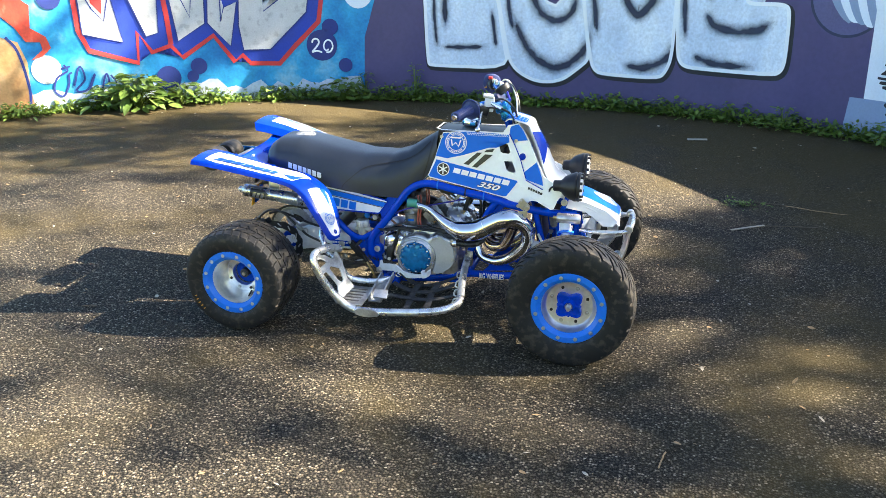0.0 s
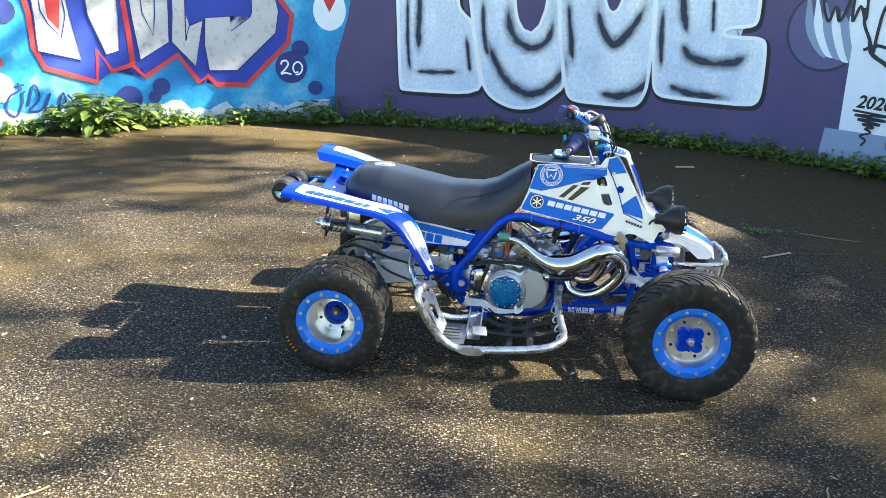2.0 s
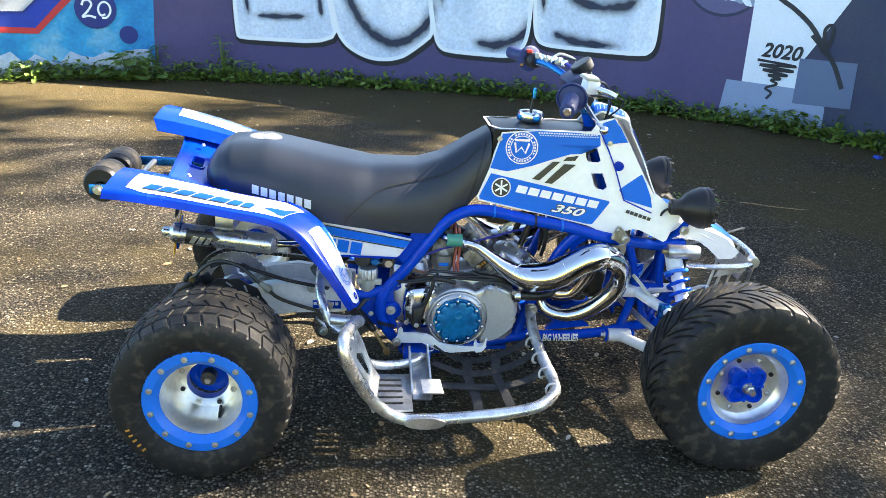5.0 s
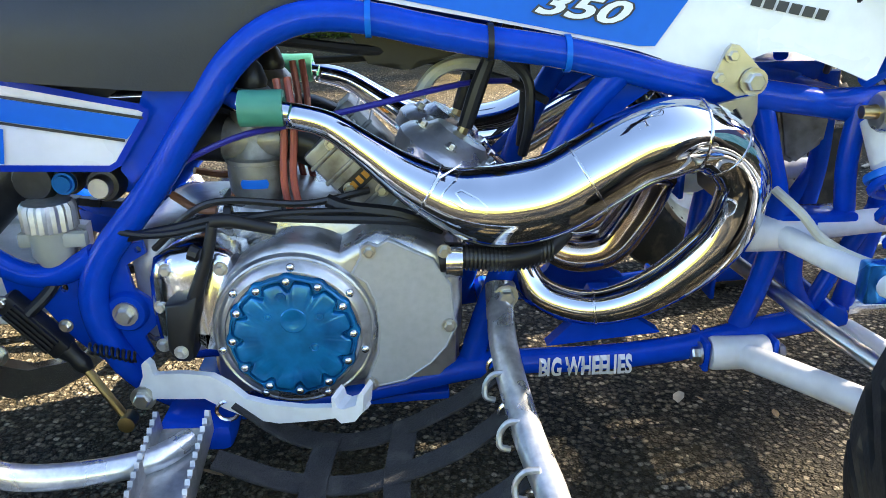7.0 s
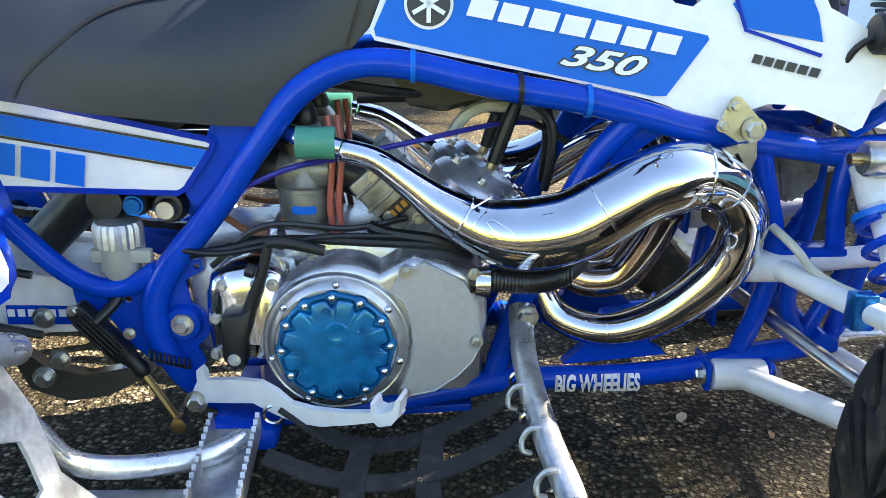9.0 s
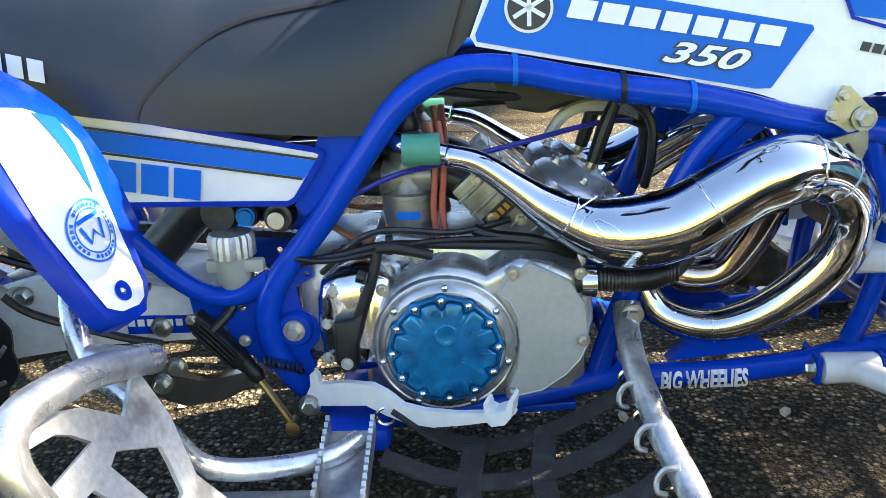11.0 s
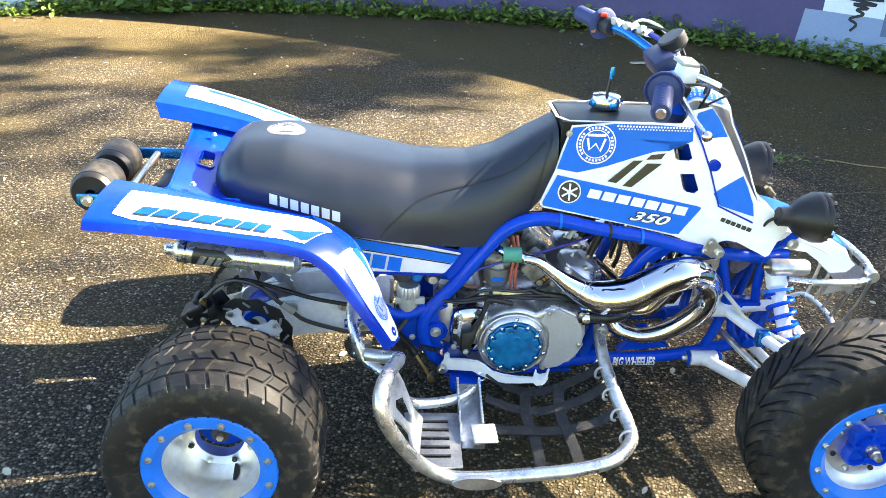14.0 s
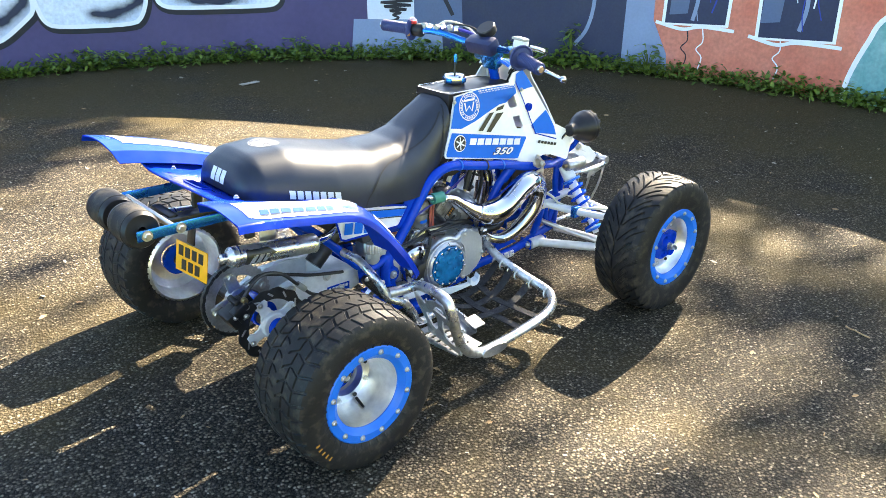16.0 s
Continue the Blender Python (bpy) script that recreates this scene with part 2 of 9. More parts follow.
M = dict(
    asphalt=asphalt_material(),
    frame_blue=mat("frame_blue_paint", (0.0, 0.046, 0.44), 0.20, vary=0.15, coat=0.1, spec=0.16, bump=0.04),
    plastic_blue=mat("blue_plastic", (0.0, 0.026, 0.34), 0.24, vary=0.12, spec=0.18, scale=9, bump=0.03, bump_scale=300, alt=(0.001, 0.027, 0.37), alt_mix=0.3, alt_scale=14),
    decal_blue=mat("blue_decal", (0.0, 0.128, 0.60), 0.38, vary=0.06, spec=0.2),
    print_grey=mat("worn_white_print", (0.30, 0.31, 0.33), 0.5, vary=0.25, scale=30),
    # blue_decal darkened to offset the sun on the fenders; lettering is deeper blue too
    blue_toned_for_sun=mat("blue_decal_toned_for_sun", (0.0, 0.055, 0.36), 0.35, vary=0.06, spec=0.2),
    heel_alu=mat("dulled_aluminium_plate", (0.48, 0.485, 0.49), 0.5, metal=0.35, vary=0.25, scale=12, fine=150, bump=0.12, bump_scale=110, alt=(0.25, 0.25, 0.25), alt_mix=0.4, alt_scale=16),
    decal_white=mat("white_decal", (0.75, 0.76, 0.78), 0.25, vary=0.05, coat=0.4, alt=(0.62, 0.63, 0.64), alt_mix=0.1),
    ring_blue=mat("blue_anodised_ring", (0.002, 0.150, 0.66), 0.38, vary=0.1, coat=0.0),
    ano_blue=mat("blue_anodised_metal", (0.015, 0.18, 0.55), 0.25, metal=0.8),
    black=mat("black_plastic", (0.009, 0.009, 0.010), 0.42, vary=0.3, spec=0.4),
    decal_black=mat("black_decal", (0.015, 0.015, 0.016), 0.35),
    vinyl=mat("seat_vinyl", (0.0110, 0.0160, 0.0275), 0.38, vary=0.12, scale=4, bump=0.07, bump_scale=420, alt=(0.0150, 0.0190, 0.0270), alt_mix=0.2, spec=0.45),
    rubber=mat("tyre_rubber", (0.0135, 0.0133, 0.0135), 0.56, vary=0.22, scale=7, bump=0.14, bump_scale=220, alt=(0.046, 0.039, 0.030), alt_mix=0.35, alt_scale=34, spec=0.25),
    yellow=mat("yellow_paint", (0.45, 0.20, 0.02), 0.6, vary=0.3),
    alu=mat("brushed_aluminium", (0.52, 0.52, 0.52), 0.40, metal=0.9, vary=0.22, scale=11, fine=140, bump=0.12, bump_scale=90, alt=(0.38, 0.38, 0.38), alt_mix=0.35, alt_scale=16),
    bar_alu=mat("rubbed_aluminium_tube", (0.68, 0.68, 0.68), 0.28, metal=0.85, vary=0.2, scale=18, fine=160, bump=0.08, bump_scale=70, alt=(0.46, 0.46, 0.45), alt_mix=0.35, alt_scale=22),
    polished=mat("polished_aluminium", (0.70, 0.70, 0.71), 0.15, metal=1.0, vary=0.14, bump=0.05, bump_scale=60, alt=(0.55, 0.55, 0.55), alt_mix=0.2, alt_scale=20),
    rim_metal=mat("satin_rim_aluminium", (0.86, 0.86, 0.85), 0.34, metal=1.0, vary=0.15, bump=0.06, bump_scale=90, alt=(0.66, 0.66, 0.65), alt_mix=0.2),
    plate_alu=mat("satin_cover_plate", (0.46, 0.47, 0.48), 0.42, metal=0.45, vary=0.10, scale=9, fine=120, bump=0.06, bump_scale=240, alt=(0.40, 0.41, 0.42), alt_mix=0.15, alt_scale=10),
    cast=mat("cast_aluminium", (0.50, 0.50, 0.51), 0.30, metal=0.8, vary=0.2, scale=14, bump=0.1, bump_scale=160, alt=(0.33, 0.33, 0.33), alt_mix=0.25, alt_scale=25),
    carb_metal=mat("grey_carburettor_casting", (0.26, 0.26, 0.25), 0.38, metal=0.6, vary=0.25, scale=20, bump=0.12, bump_scale=160, alt=(0.12, 0.11, 0.10), alt_mix=0.4, alt_scale=30),
    chrome=mat("chrome", (0.60, 0.615, 0.64), 0.03, metal=1.0, vary=0.03, bump=0.02, bump_scale=14),
    burnt=mat("heat_stained_chrome", (0.55, 0.44, 0.36), 0.12, metal=1.0, vary=0.2, alt=(0.25, 0.2, 0.2), alt_mix=0.5, alt_scale=9),
    steel=mat("zinc_steel", (0.55, 0.54, 0.50), 0.32, metal=1.0, vary=0.2, bump=0.1),
    dark_steel=mat("dark_steel", (0.06, 0.06, 0.06), 0.4, metal=0.8, vary=0.3, bump=0.1),
    silver_paint=mat("silver_white_paint", (0.72, 0.73, 0.74), 0.4, vary=0.15, bump=0.06),
    white_paint=mat("white_powder_coat", (0.68, 0.69, 0.71), 0.35, vary=0.1, coat=0.2, alt=(0.4, 0.4, 0.4), alt_mix=0.05),
    clutch_blue=mat("clutch_cover_blue", (0.003, 0.17, 0.40), 0.20, metal=0.35, vary=0.2, scale=30, bump=0.12, bump_scale=40, alt=(0.004, 0.11, 0.28), alt_mix=0.5, alt_scale=22),
    green_rubber=mat("green_silicone", (0.05, 0.24, 0.17), 0.5),
    red_hose=mat("red_hose", (0.40, 0.10, 0.07), 0.4),
    copper_hose=mat("amber_hose", (0.38, 0.16, 0.08), 0.35),
    clear_hose=mat("milky_hose", (0.5, 0.5, 0.42), 0.35),
    blue_hose=mat("blue_hose", (0.02, 0.02, 0.25), 0.35),
    webbing=mat("black_webbing", (0.017, 0.017, 0.018), 0.9, vary=0.3, scale=25, bump=0.6, bump_scale=420, alt=(0.034, 0.033, 0.031), alt_mix=0.3, alt_scale=40),
    translucent=mat("reservoir_plastic", (0.32, 0.33, 0.29), 0.35),
    brass=mat("brass", (0.45, 0.33, 0.15), 0.35, metal=1.0),
    plate_yellow=mat("yellow_plate", (0.85, 0.40, 0.01), 0.35, vary=0.05),
    grip=mat("blue_rubber_grip", (0.010, 0.024, 0.11), 0.55, bump=0.4, bump_scale=300),
    pad=mat("navy_pad", (0.006, 0.014, 0.06), 0.5, vary=0.2, bump=0.2),
    red=mat("red_plastic", (0.5, 0.03, 0.02), 0.4),
    purple=mat("purple_wall_paint", (0.074, 0.060, 0.148), 0.7, vary=0.1, scale=1.2, fine=25, bump=0.4, bump_scale=70, alt=(0.088, 0.072, 0.170), alt_mix=0.4, alt_scale=0.9),
    navy=mat("navy_wall_paint", (0.027, 0.034, 0.076), 0.65, vary=0.15, bump=0.4, bump_scale=70),
    lav=mat("grey_blue_wall_paint", (0.23, 0.30, 0.45), 0.7, vary=0.08, bump=0.4, bump_scale=70),
    slate=mat("slate_wall_paint", (0.10, 0.14, 0.24), 0.7, vary=0.08, bump=0.4, bump_scale=70),
    wall_white=mat("white_wall_paint", (0.70, 0.76, 0.85), 0.65, vary=0.06, bump=0.4, bump_scale=70),
    outline_white=mat("white_spray_line", (0.84, 0.88, 0.92), 0.6, vary=0.05, bump=0.3, bump_scale=70),
    letter=cloud_paint("pale_blue_letter_paint", [(0.25, (0.44, 0.54, 0.68)), (0.5, (0.64, 0.73, 0.86)), (0.72, (0.84, 0.89, 0.94))], 2.2, streak=(1, 1, 0.5)),
    spray=spray_material("navy_spray_shading", (0.022, 0.03, 0.062)),
    lilac=mat("lilac_wall_paint", (0.10, 0.095, 0.21), 0.7, vary=0.15, bump=0.3, bump_scale=70),
    line_black=mat("black_spray_line", (0.012, 0.013, 0.02), 0.6),
    sky_paint=cloud_paint("sky_blue_mural_paint", [(0.30, (0.004, 0.11, 0.36)), (0.44, (0.005, 0.20, 0.48)), (0.56, (0.02, 0.31, 0.58)), (0.66, (0.18, 0.45, 0.62)), (0.78, (0.48, 0.58, 0.66))], 2.0),
    pale_base=cloud_paint("pale_weathered_paint", [(0.3, (0.30, 0.42, 0.58)), (0.55, (0.46, 0.54, 0.64)), (0.75, (0.62, 0.64, 0.66))], 5.0),
    silver_letter=mat("silver_mural_letter", (0.50, 0.50, 0.51), 0.6, vary=0.12, scale=5, fine=80, bump=0.4, bump_scale=70, alt=(0.38, 0.38, 0.39), alt_mix=0.25, alt_scale=14),
    royal=mat("royal_blue_mural_paint", (0.012, 0.042, 0.34), 0.6, vary=0.15, bump=0.3, bump_scale=70),
    mural_red=mat("red_mural_paint", (0.52, 0.035, 0.035), 0.6, vary=0.12, bump=0.3, bump_scale=70),
    dot_blue=mat("dark_blue_mural_paint", (0.014, 0.03, 0.18), 0.6, vary=0.15, bump=0.3),
    skin=cloud_paint("tan_mural_paint", [(0.3, (0.35, 0.16, 0.05)), (0.6, (0.55, 0.33, 0.14)), (0.8, (0.62, 0.48, 0.32))], 4.0),
    hair=cloud_paint("red_hair_mural_paint", [(0.35, (0.30, 0.03, 0.02)), (0.6, (0.55, 0.06, 0.03)), (0.8, (0.70, 0.22, 0.15))], 7.0, streak=(1, 1, 0.4)),
    orange=cloud_paint("salmon_mural_paint", [(0.3, (0.58, 0.16, 0.10)), (0.6, (0.66, 0.23, 0.15)), (0.85, (0.68, 0.36, 0.27))], 3.0),
    teal=cloud_paint("teal_mural_paint", [(0.3, (0.10, 0.32, 0.34)), (0.7, (0.35, 0.56, 0.56))], 3.0),
    weed=leaf_material("weed_leaf", (0.055, 0.105, 0.013), (0.20, 0.29, 0.045)),
    broad=leaf_material("broad_leaf", (0.06, 0.115, 0.02), (0.20, 0.29, 0.06)),
    tree_leaf=leaf_material("tree_leaf", (0.03, 0.06, 0.012), (0.09, 0.13, 0.03)),
    lawn=mat("lawn_grass", (0.22, 0.26, 0.03), 0.9, vary=0.3, scale=2, fine=40, bump=1.0, bump_scale=90, alt=(0.30, 0.30, 0.03), alt_mix=0.5, alt_scale=1.2),
    bark=mat("bark", (0.10, 0.075, 0.05), 0.9, vary=0.4, bump=1.0, bump_scale=30),
    dry=mat("dry_leaf", (0.30, 0.20, 0.10), 0.8, vary=0.4, scale=30),
    pale_bit=mat("pale_litter", (0.36, 0.32, 0.25), 0.7, vary=0.2, scale=30),
    litter_blue=mat("blue_litter", (0.02, 0.06, 0.4), 0.4),
    glass=mat("lamp_glass", (0.75, 0.78, 0.8), 0.05, metal=0.3),
)


# ---- mesh helpers ----
def bm_new():
    return bmesh.new()


def to_mesh(name, bm, material, smooth=True):
    bmesh.ops.recalc_face_normals(bm, faces=bm.faces)
    me = bpy.data.meshes.new(name)
    bm.to_mesh(me)
    bm.free()
    for p in me.polygons:
        p.use_smooth = smooth
    if material:
        me.materials.append(material)
    return me


ROWS = set()   # meshes that hold a row of loose pieces


def row_of(bm):
    """Mark a mesh as a row of pieces, each of which becomes a part of its own."""
    ROWS.add(id(bm))
    return bm


def pieces_of(bm):
    """The loose pieces of a mesh, each as a mesh."""
    left, out = set(bm.verts), []
    while left:
        todo, found = [left.pop()], []
        while todo:
            v = todo.pop()
            found.append(v)
            for e in v.link_edges:
                o = e.other_vert(v)
                if o in left:
                    left.discard(o)
                    todo.append(o)
        own = bm_new()
        vm = {v: own.verts.new(v.co) for v in found}
        for f in {f for v in found for f in v.link_faces}:
            own.faces.new([vm[v] for v in f.verts])
        out.append(own)
    bm.free()
    return out


def part(name, bm, material, parent=None, label="", smooth=True, sharp=35):
    """One mesh object under a thing or part."""
    if id(bm) in ROWS:
        ROWS.discard(id(bm))
        return [part(name, own, material, parent, label, smooth, sharp) for own in pieces_of(bm)][0]
    me = to_mesh(name, bm, material, smooth)
    if smooth and sharp:
        me.set_sharp_from_angle(angle=radians(sharp))
    ob = new(name, me)
    ob.parent = parent
    if label:
        tagged(ob, label)
    return ob


def share(name, me, parent, m):
    ob = new(name, me)
    ob.parent = parent
    ob.matrix_local = m
    return ob


def spline(pts, n):
    """Catmull-Rom through rows of numbers."""
    P = [np.array(p, float) for p in pts]
    P = [2 * P[0] - P[1]] + P + [2 * P[-1] - P[-2]]
    out = []
    segs = len(P) - 3
    for k in range(n + 1):
        u = k / n * segs
        i = min(int(u), segs - 1)
        f = u - i
        a, b, c, d = P[i:i + 4]
        out.append(0.5 * (2 * b + (c - a) * f + (2 * a - 5 * b + 4 * c - d) * f * f + (3 * b - a - 3 * c + d) * f ** 3))
    return out


def tube(pts, r=0.012, n=24, seg=12, caps=True, flat=None, bm=None):
    """A swept tube through pts (x, y, z) or (x, y, z, radius). flat: (wide, thin) for straps."""
    bm = bm or bm_new()
    rows = spline([(*p, r) if len(p) == 3 else p for p in pts], n) if n else [np.array((*p, r) if len(p) == 3 else p, float) for p in pts]
    C = [Vector(p[:3]) for p in rows]
    up, rings = None, []
    for i, c in enumerate(C):
        t = (C[min(i + 1, len(C) - 1)] - C[max(i - 1, 0)]).normalized()
        if up is None:
            up = Vector((0, 0, 1)) if abs(t.z) < 0.9 else Vector((1, 0, 0))
        side = t.cross(up).normalized()
        up = side.cross(t).normalized()
        ring = []
        for k in range(seg):
            a = 2 * math.pi * k / seg
            ca, sa = math.cos(a), math.sin(a)
            if flat:
                q = side * flat[0] * max(-1, min(1, ca * 1.35)) + up * flat[1] * max(-1, min(1, sa * 1.35))
            else:
                q = (side * ca + up * sa) * rows[i][3]
            ring.append(bm.verts.new(c + q))
        rings.append(ring)
    for a, b in zip(rings, rings[1:]):
        for k in range(seg):
            bm.faces.new((a[k], a[(k + 1) % seg], b[(k + 1) % seg], b[k]))
    if caps:
        bm.faces.new(rings[0][::-1])
        bm.faces.new(rings[-1])
    return bm


def lathe(profile, seg=48, axis="y", centre=(0, 0, 0), closed=False, bm=None, arc=None):
    """profile: (radius, along) pairs, turned round an axis."""
    bm = bm or bm_new()
    c = Vector(centre)
    rings = []
    for k in range(seg):
        a = 2 * math.pi * k / seg
        ca, sa = math.cos(a), math.sin(a)
        ring = []
        for r, h in profile:
            p = {"y": (r * ca, h, r * sa), "x": (h, r * ca, r * sa), "z": (r * ca, r * sa, h)}[axis]
            ring.append(bm.verts.new(c + Vector(p)))
        rings.append(ring)
    n = len(profile)
    for k in range(seg):
        a, b = rings[k], rings[(k + 1) % seg]
        for i in range(n if closed else n - 1):
            bm.faces.new((a[i], a[(i + 1) % n], b[(i + 1) % n], b[i]))
    if not closed:
        for i in (0, n - 1):
            if profile[i][0] > 1e-5:
                bm.faces.new([r[i] for r in rings])
    bmesh.ops.remove_doubles(bm, verts=bm.verts, dist=1e-5)
    return bm


def box(size, centre=(0, 0, 0), rot=None, bevel=0.003, bm=None):
    own = bm_new()
    bmesh.ops.create_cube(own, size=1)
    bmesh.ops.scale(own, vec=size, verts=own.verts)
    if bevel:
        bmesh.ops.bevel(own, geom=own.edges[:], offset=min(bevel, min(size) * 0.45), segments=2, affect="EDGES", profile=0.5)
    m = Matrix.Translation(centre) @ (rot or Matrix())
    bmesh.ops.transform(own, matrix=m, verts=own.verts)
    if bm is None:
        return own
    join(bm, own)
    return bm


def join(bm, other):
    vm = {v: bm.verts.new(v.co) for v in other.verts}
    for f in other.faces:
        try:
            bm.faces.new([vm[v] for v in f.verts])
        except ValueError:
            pass
    other.free()
    return bm


def patch(poly, place, off=0.0, cell=0.05, thick=0.0, bm=None, holes=()):
    """A 2D polygon, cut into a grid, laid on the surface place(u, v) -> Vector; off: height over it; thick: depth below that; holes go through it."""
    own = bm_new()
    if holes:
        for loop in (poly, *holes):
            vs = [own.verts.new((u, v, 0)) for u, v in loop]
            for a, b in zip(vs, vs[1:] + vs[:1]):
                own.edges.new((a, b))
        bmesh.ops.triangle_fill(own, use_beauty=True, edges=own.edges[:])
        turned = [f for f in own.faces if f.normal.z * sum(a[0] * b[1] - b[0] * a[1] for a, b in zip(poly, poly[1:] + poly[:1])) < 0]
        bmesh.ops.reverse_faces(own, faces=turned)
    else:
        f = own.faces.new([own.verts.new((u, v, 0)) for u, v in poly])
        bmesh.ops.triangulate(own, faces=[f])
    us, vs = [p[0] for p in poly], [p[1] for p in poly]
    for ax, lo, hi in ((0, min(us), max(us)), (1, min(vs), max(vs))):
        k = math.floor(lo / cell) + 1
        while k * cell < hi - 1e-6:
            co, no = [0, 0, 0], [0, 0, 0]
            co[ax], no[ax] = k * cell, 1
            bmesh.ops.bisect_plane(own, geom=own.verts[:] + own.edges[:] + own.faces[:], plane_co=co, plane_no=no)
            k += 1
    if thick:
        top = own.faces[:]
        ext = bmesh.ops.extrude_face_region(own, geom=top)
        low = {v for v in ext["geom"] if isinstance(v, bmesh.types.BMVert)}
    else:
        low = set()
    e = 1e-3
    for v in own.verts:
        u, w = v.co.x, v.co.y
        p = place(u, w)
        n = (place(u + e, w) - p).cross(place(u, w + e) - p).normalized()
        v.co = p + n * (off - thick if v in low else off)
    if bm is None:
        return own
    return join(bm, own)


def ribbon_poly(pts, width, closed=False, n=0):
    P = [np.array(p, float) for p in (spline(pts, n) if n else pts)]
    L, R = [], []
    for i, p in enumerate(P):
        a = P[(i - 1) % len(P)] if closed or i else p
        b = P[(i + 1) % len(P)] if closed or i < len(P) - 1 else p
        t = b - a
        t = t / (np.linalg.norm(t) + 1e-9)
        w = (width(i / (len(P) - 1)) if callable(width) else width) / 2
        L.append(p + w * np.array((-t[1], t[0])))
        R.append(p - w * np.array((-t[1], t[0])))
    return L, R


def ribbon(pts, width, place, off, closed=False, n=0, bm=None):
    """A painted line on a surface."""
    bm = bm or bm_new()
    L, R = ribbon_poly(pts, width, closed, n)
    e = 1e-3

    def at(q):
        p = place(*q)
        nn = (place(q[0] + e, q[1]) - p).cross(place(q[0], q[1] + e) - p).normalized()
        return bm.verts.new(p + nn * off)
    lv, rv = [at(q) for q in L], [at(q) for q in R]
    m = len(lv)
    for i in range(m if closed else m - 1):
        j = (i + 1) % m
        bm.faces.new((lv[i], rv[i], rv[j], lv[j]))
    return bm


def disc_poly(c, r, n=24, squash=1.0):
    return [(c[0] + r * math.cos(2 * math.pi * k / n), c[1] + r * squash * math.sin(2 * math.pi * k / n)) for k in range(n)]


def text_bm(s, size, place, off, origin, slant=0.0, turn=0.0, bold=0.0):
    """Lettering laid on a surface place(u, v)."""
    cu = bpy.data.curves.new("lettering", "FONT")
    cu.body, cu.size, cu.offset, cu.shear, cu.resolution_u = s, size, bold, slant, 3
    ob = bpy.data.objects.new("lettering", cu)
    scene.collection.objects.link(ob)
    dg = bpy.context.evaluated_depsgraph_get()
    me = bpy.data.meshes.new_from_object(ob.evaluated_get(dg))
    bpy.data.objects.remove(ob)
    bm = bm_new()
    bm.from_mesh(me)
    bpy.data.meshes.remove(me)
    c, sn = math.cos(turn), math.sin(turn)
    e = 1e-3
    for v in bm.verts:
        u = origin[0] + c * v.co.x - sn * v.co.y
        w = origin[1] + sn * v.co.x + c * v.co.y
        p = place(u, w)
        n = (place(u + e, w) - p).cross(place(u, w + e) - p).normalized()
        v.co = p + n * off
    return bm


def hexbolt(r=0.006, h=0.005, washer=True):
    """A bolt head that points along -y."""
    bm = bm_new()
    if washer:
        lathe([(r * 1.45, 0), (r * 1.45, -h * 0.3), (r * 0.9, -h * 0.3)], 14, "y", bm=bm)
    own = lathe([(r, 0), (r, -h), (r * 0.8, -h * 1.25), (0.0, -h * 1.25)], 6, "y")
    return join(bm, own)


BOLT = to_mesh("bolt", hexbolt(0.0055, 0.006), M["steel"], False)
SMALL_BOLT = to_mesh("small_bolt", lathe([(0.0048, 0), (0.0048, -0.002), (0.0035, -0.004), (0.0, -0.0045)], 12, "y"), M["polished"])
BIG_BOLT = to_mesh("big_bolt", hexbolt(0.010, 0.009), M["steel"], False)


# ---- ground and wall ----
WALL_C, WALL_R, WALL_H = Vector((-0.999, 0.042, 0)), 5.18, 1.62


def on_wall(s, z):
    a = s / WALL_R
    return WALL_C + Vector((WALL_R * math.sin(a), WALL_R * math.cos(a), z))


def ground_height(x, y):
    """Flat where the quad stands, slightly uneven and rising a little to the far end of the wall."""
    d = math.hypot(x - WALL_C.x, y - WALL_C.y)
    a = math.atan2(x - WALL_C.x, y - WALL_C.y)
    far = max(0.0, min(1.0, (d - 3.2) / 2.0))
    side = max(0.0, min(1.0, (a * WALL_R - 0.2) / 5.0))
    return GROUND_RISE * far * far * (3 - 2 * far) * side


GROUND_RISE = 0.14


def build_ground():
    bm = bm_new()
    xs = [-400, -120, -40, -16] + [-9 + 0.25 * k for k in range(73)] + [16, 40, 120, 400]
    ys = [-400, -120, -40, -14] + [-7 + 0.25 * k for k in range(61)] + [14, 40, 120, 400]
    grid = [[bm.verts.new((x, y, ground_height(x, y) if abs(x) < 12 and abs(y) < 12 else 0)) for y in ys] for x in xs]
    for i in range(len(xs) - 1):
        for j in range(len(ys) - 1):
            bm.faces.new((grid[i][j], grid[i + 1][j], grid[i + 1][j + 1], grid[i][j + 1]))
    return tagged(part("ground", bm, M["asphalt"]), "dark coarse old asphalt with mossy patches", "ground", kind="structure")


def build_wall():
    bm = bm_new()
    t, n = 0.22, 150
    s0, s1 = -9.2, 10.5
    rows = []
    for k in range(n + 1):
        a = (s0 + (s1 - s0) * k / n) / WALL_R
        d = Vector((math.sin(a), math.cos(a), 0))
        rows.append([bm.verts.new(WALL_C + d * r + Vector((0, 0, z))) for r, z in ((WALL_R, -0.1), (WALL_R, WALL_H), (WALL_R + t, WALL_H), (WALL_R + t, -0.1))])
    for a, b in zip(rows, rows[1:]):
        for i in range(4):
            bm.faces.new((a[i], a[(i + 1) % 4], b[(i + 1) % 4], b[i]))
    bm.faces.new(rows[0])
    bm.faces.new(rows[-1])
    return tagged(part("wall", bm, M["purple"], sharp=30), "curved garden wall painted purple with colourful street art", "wall", kind="structure")


ground = build_ground()
wall = build_wall()


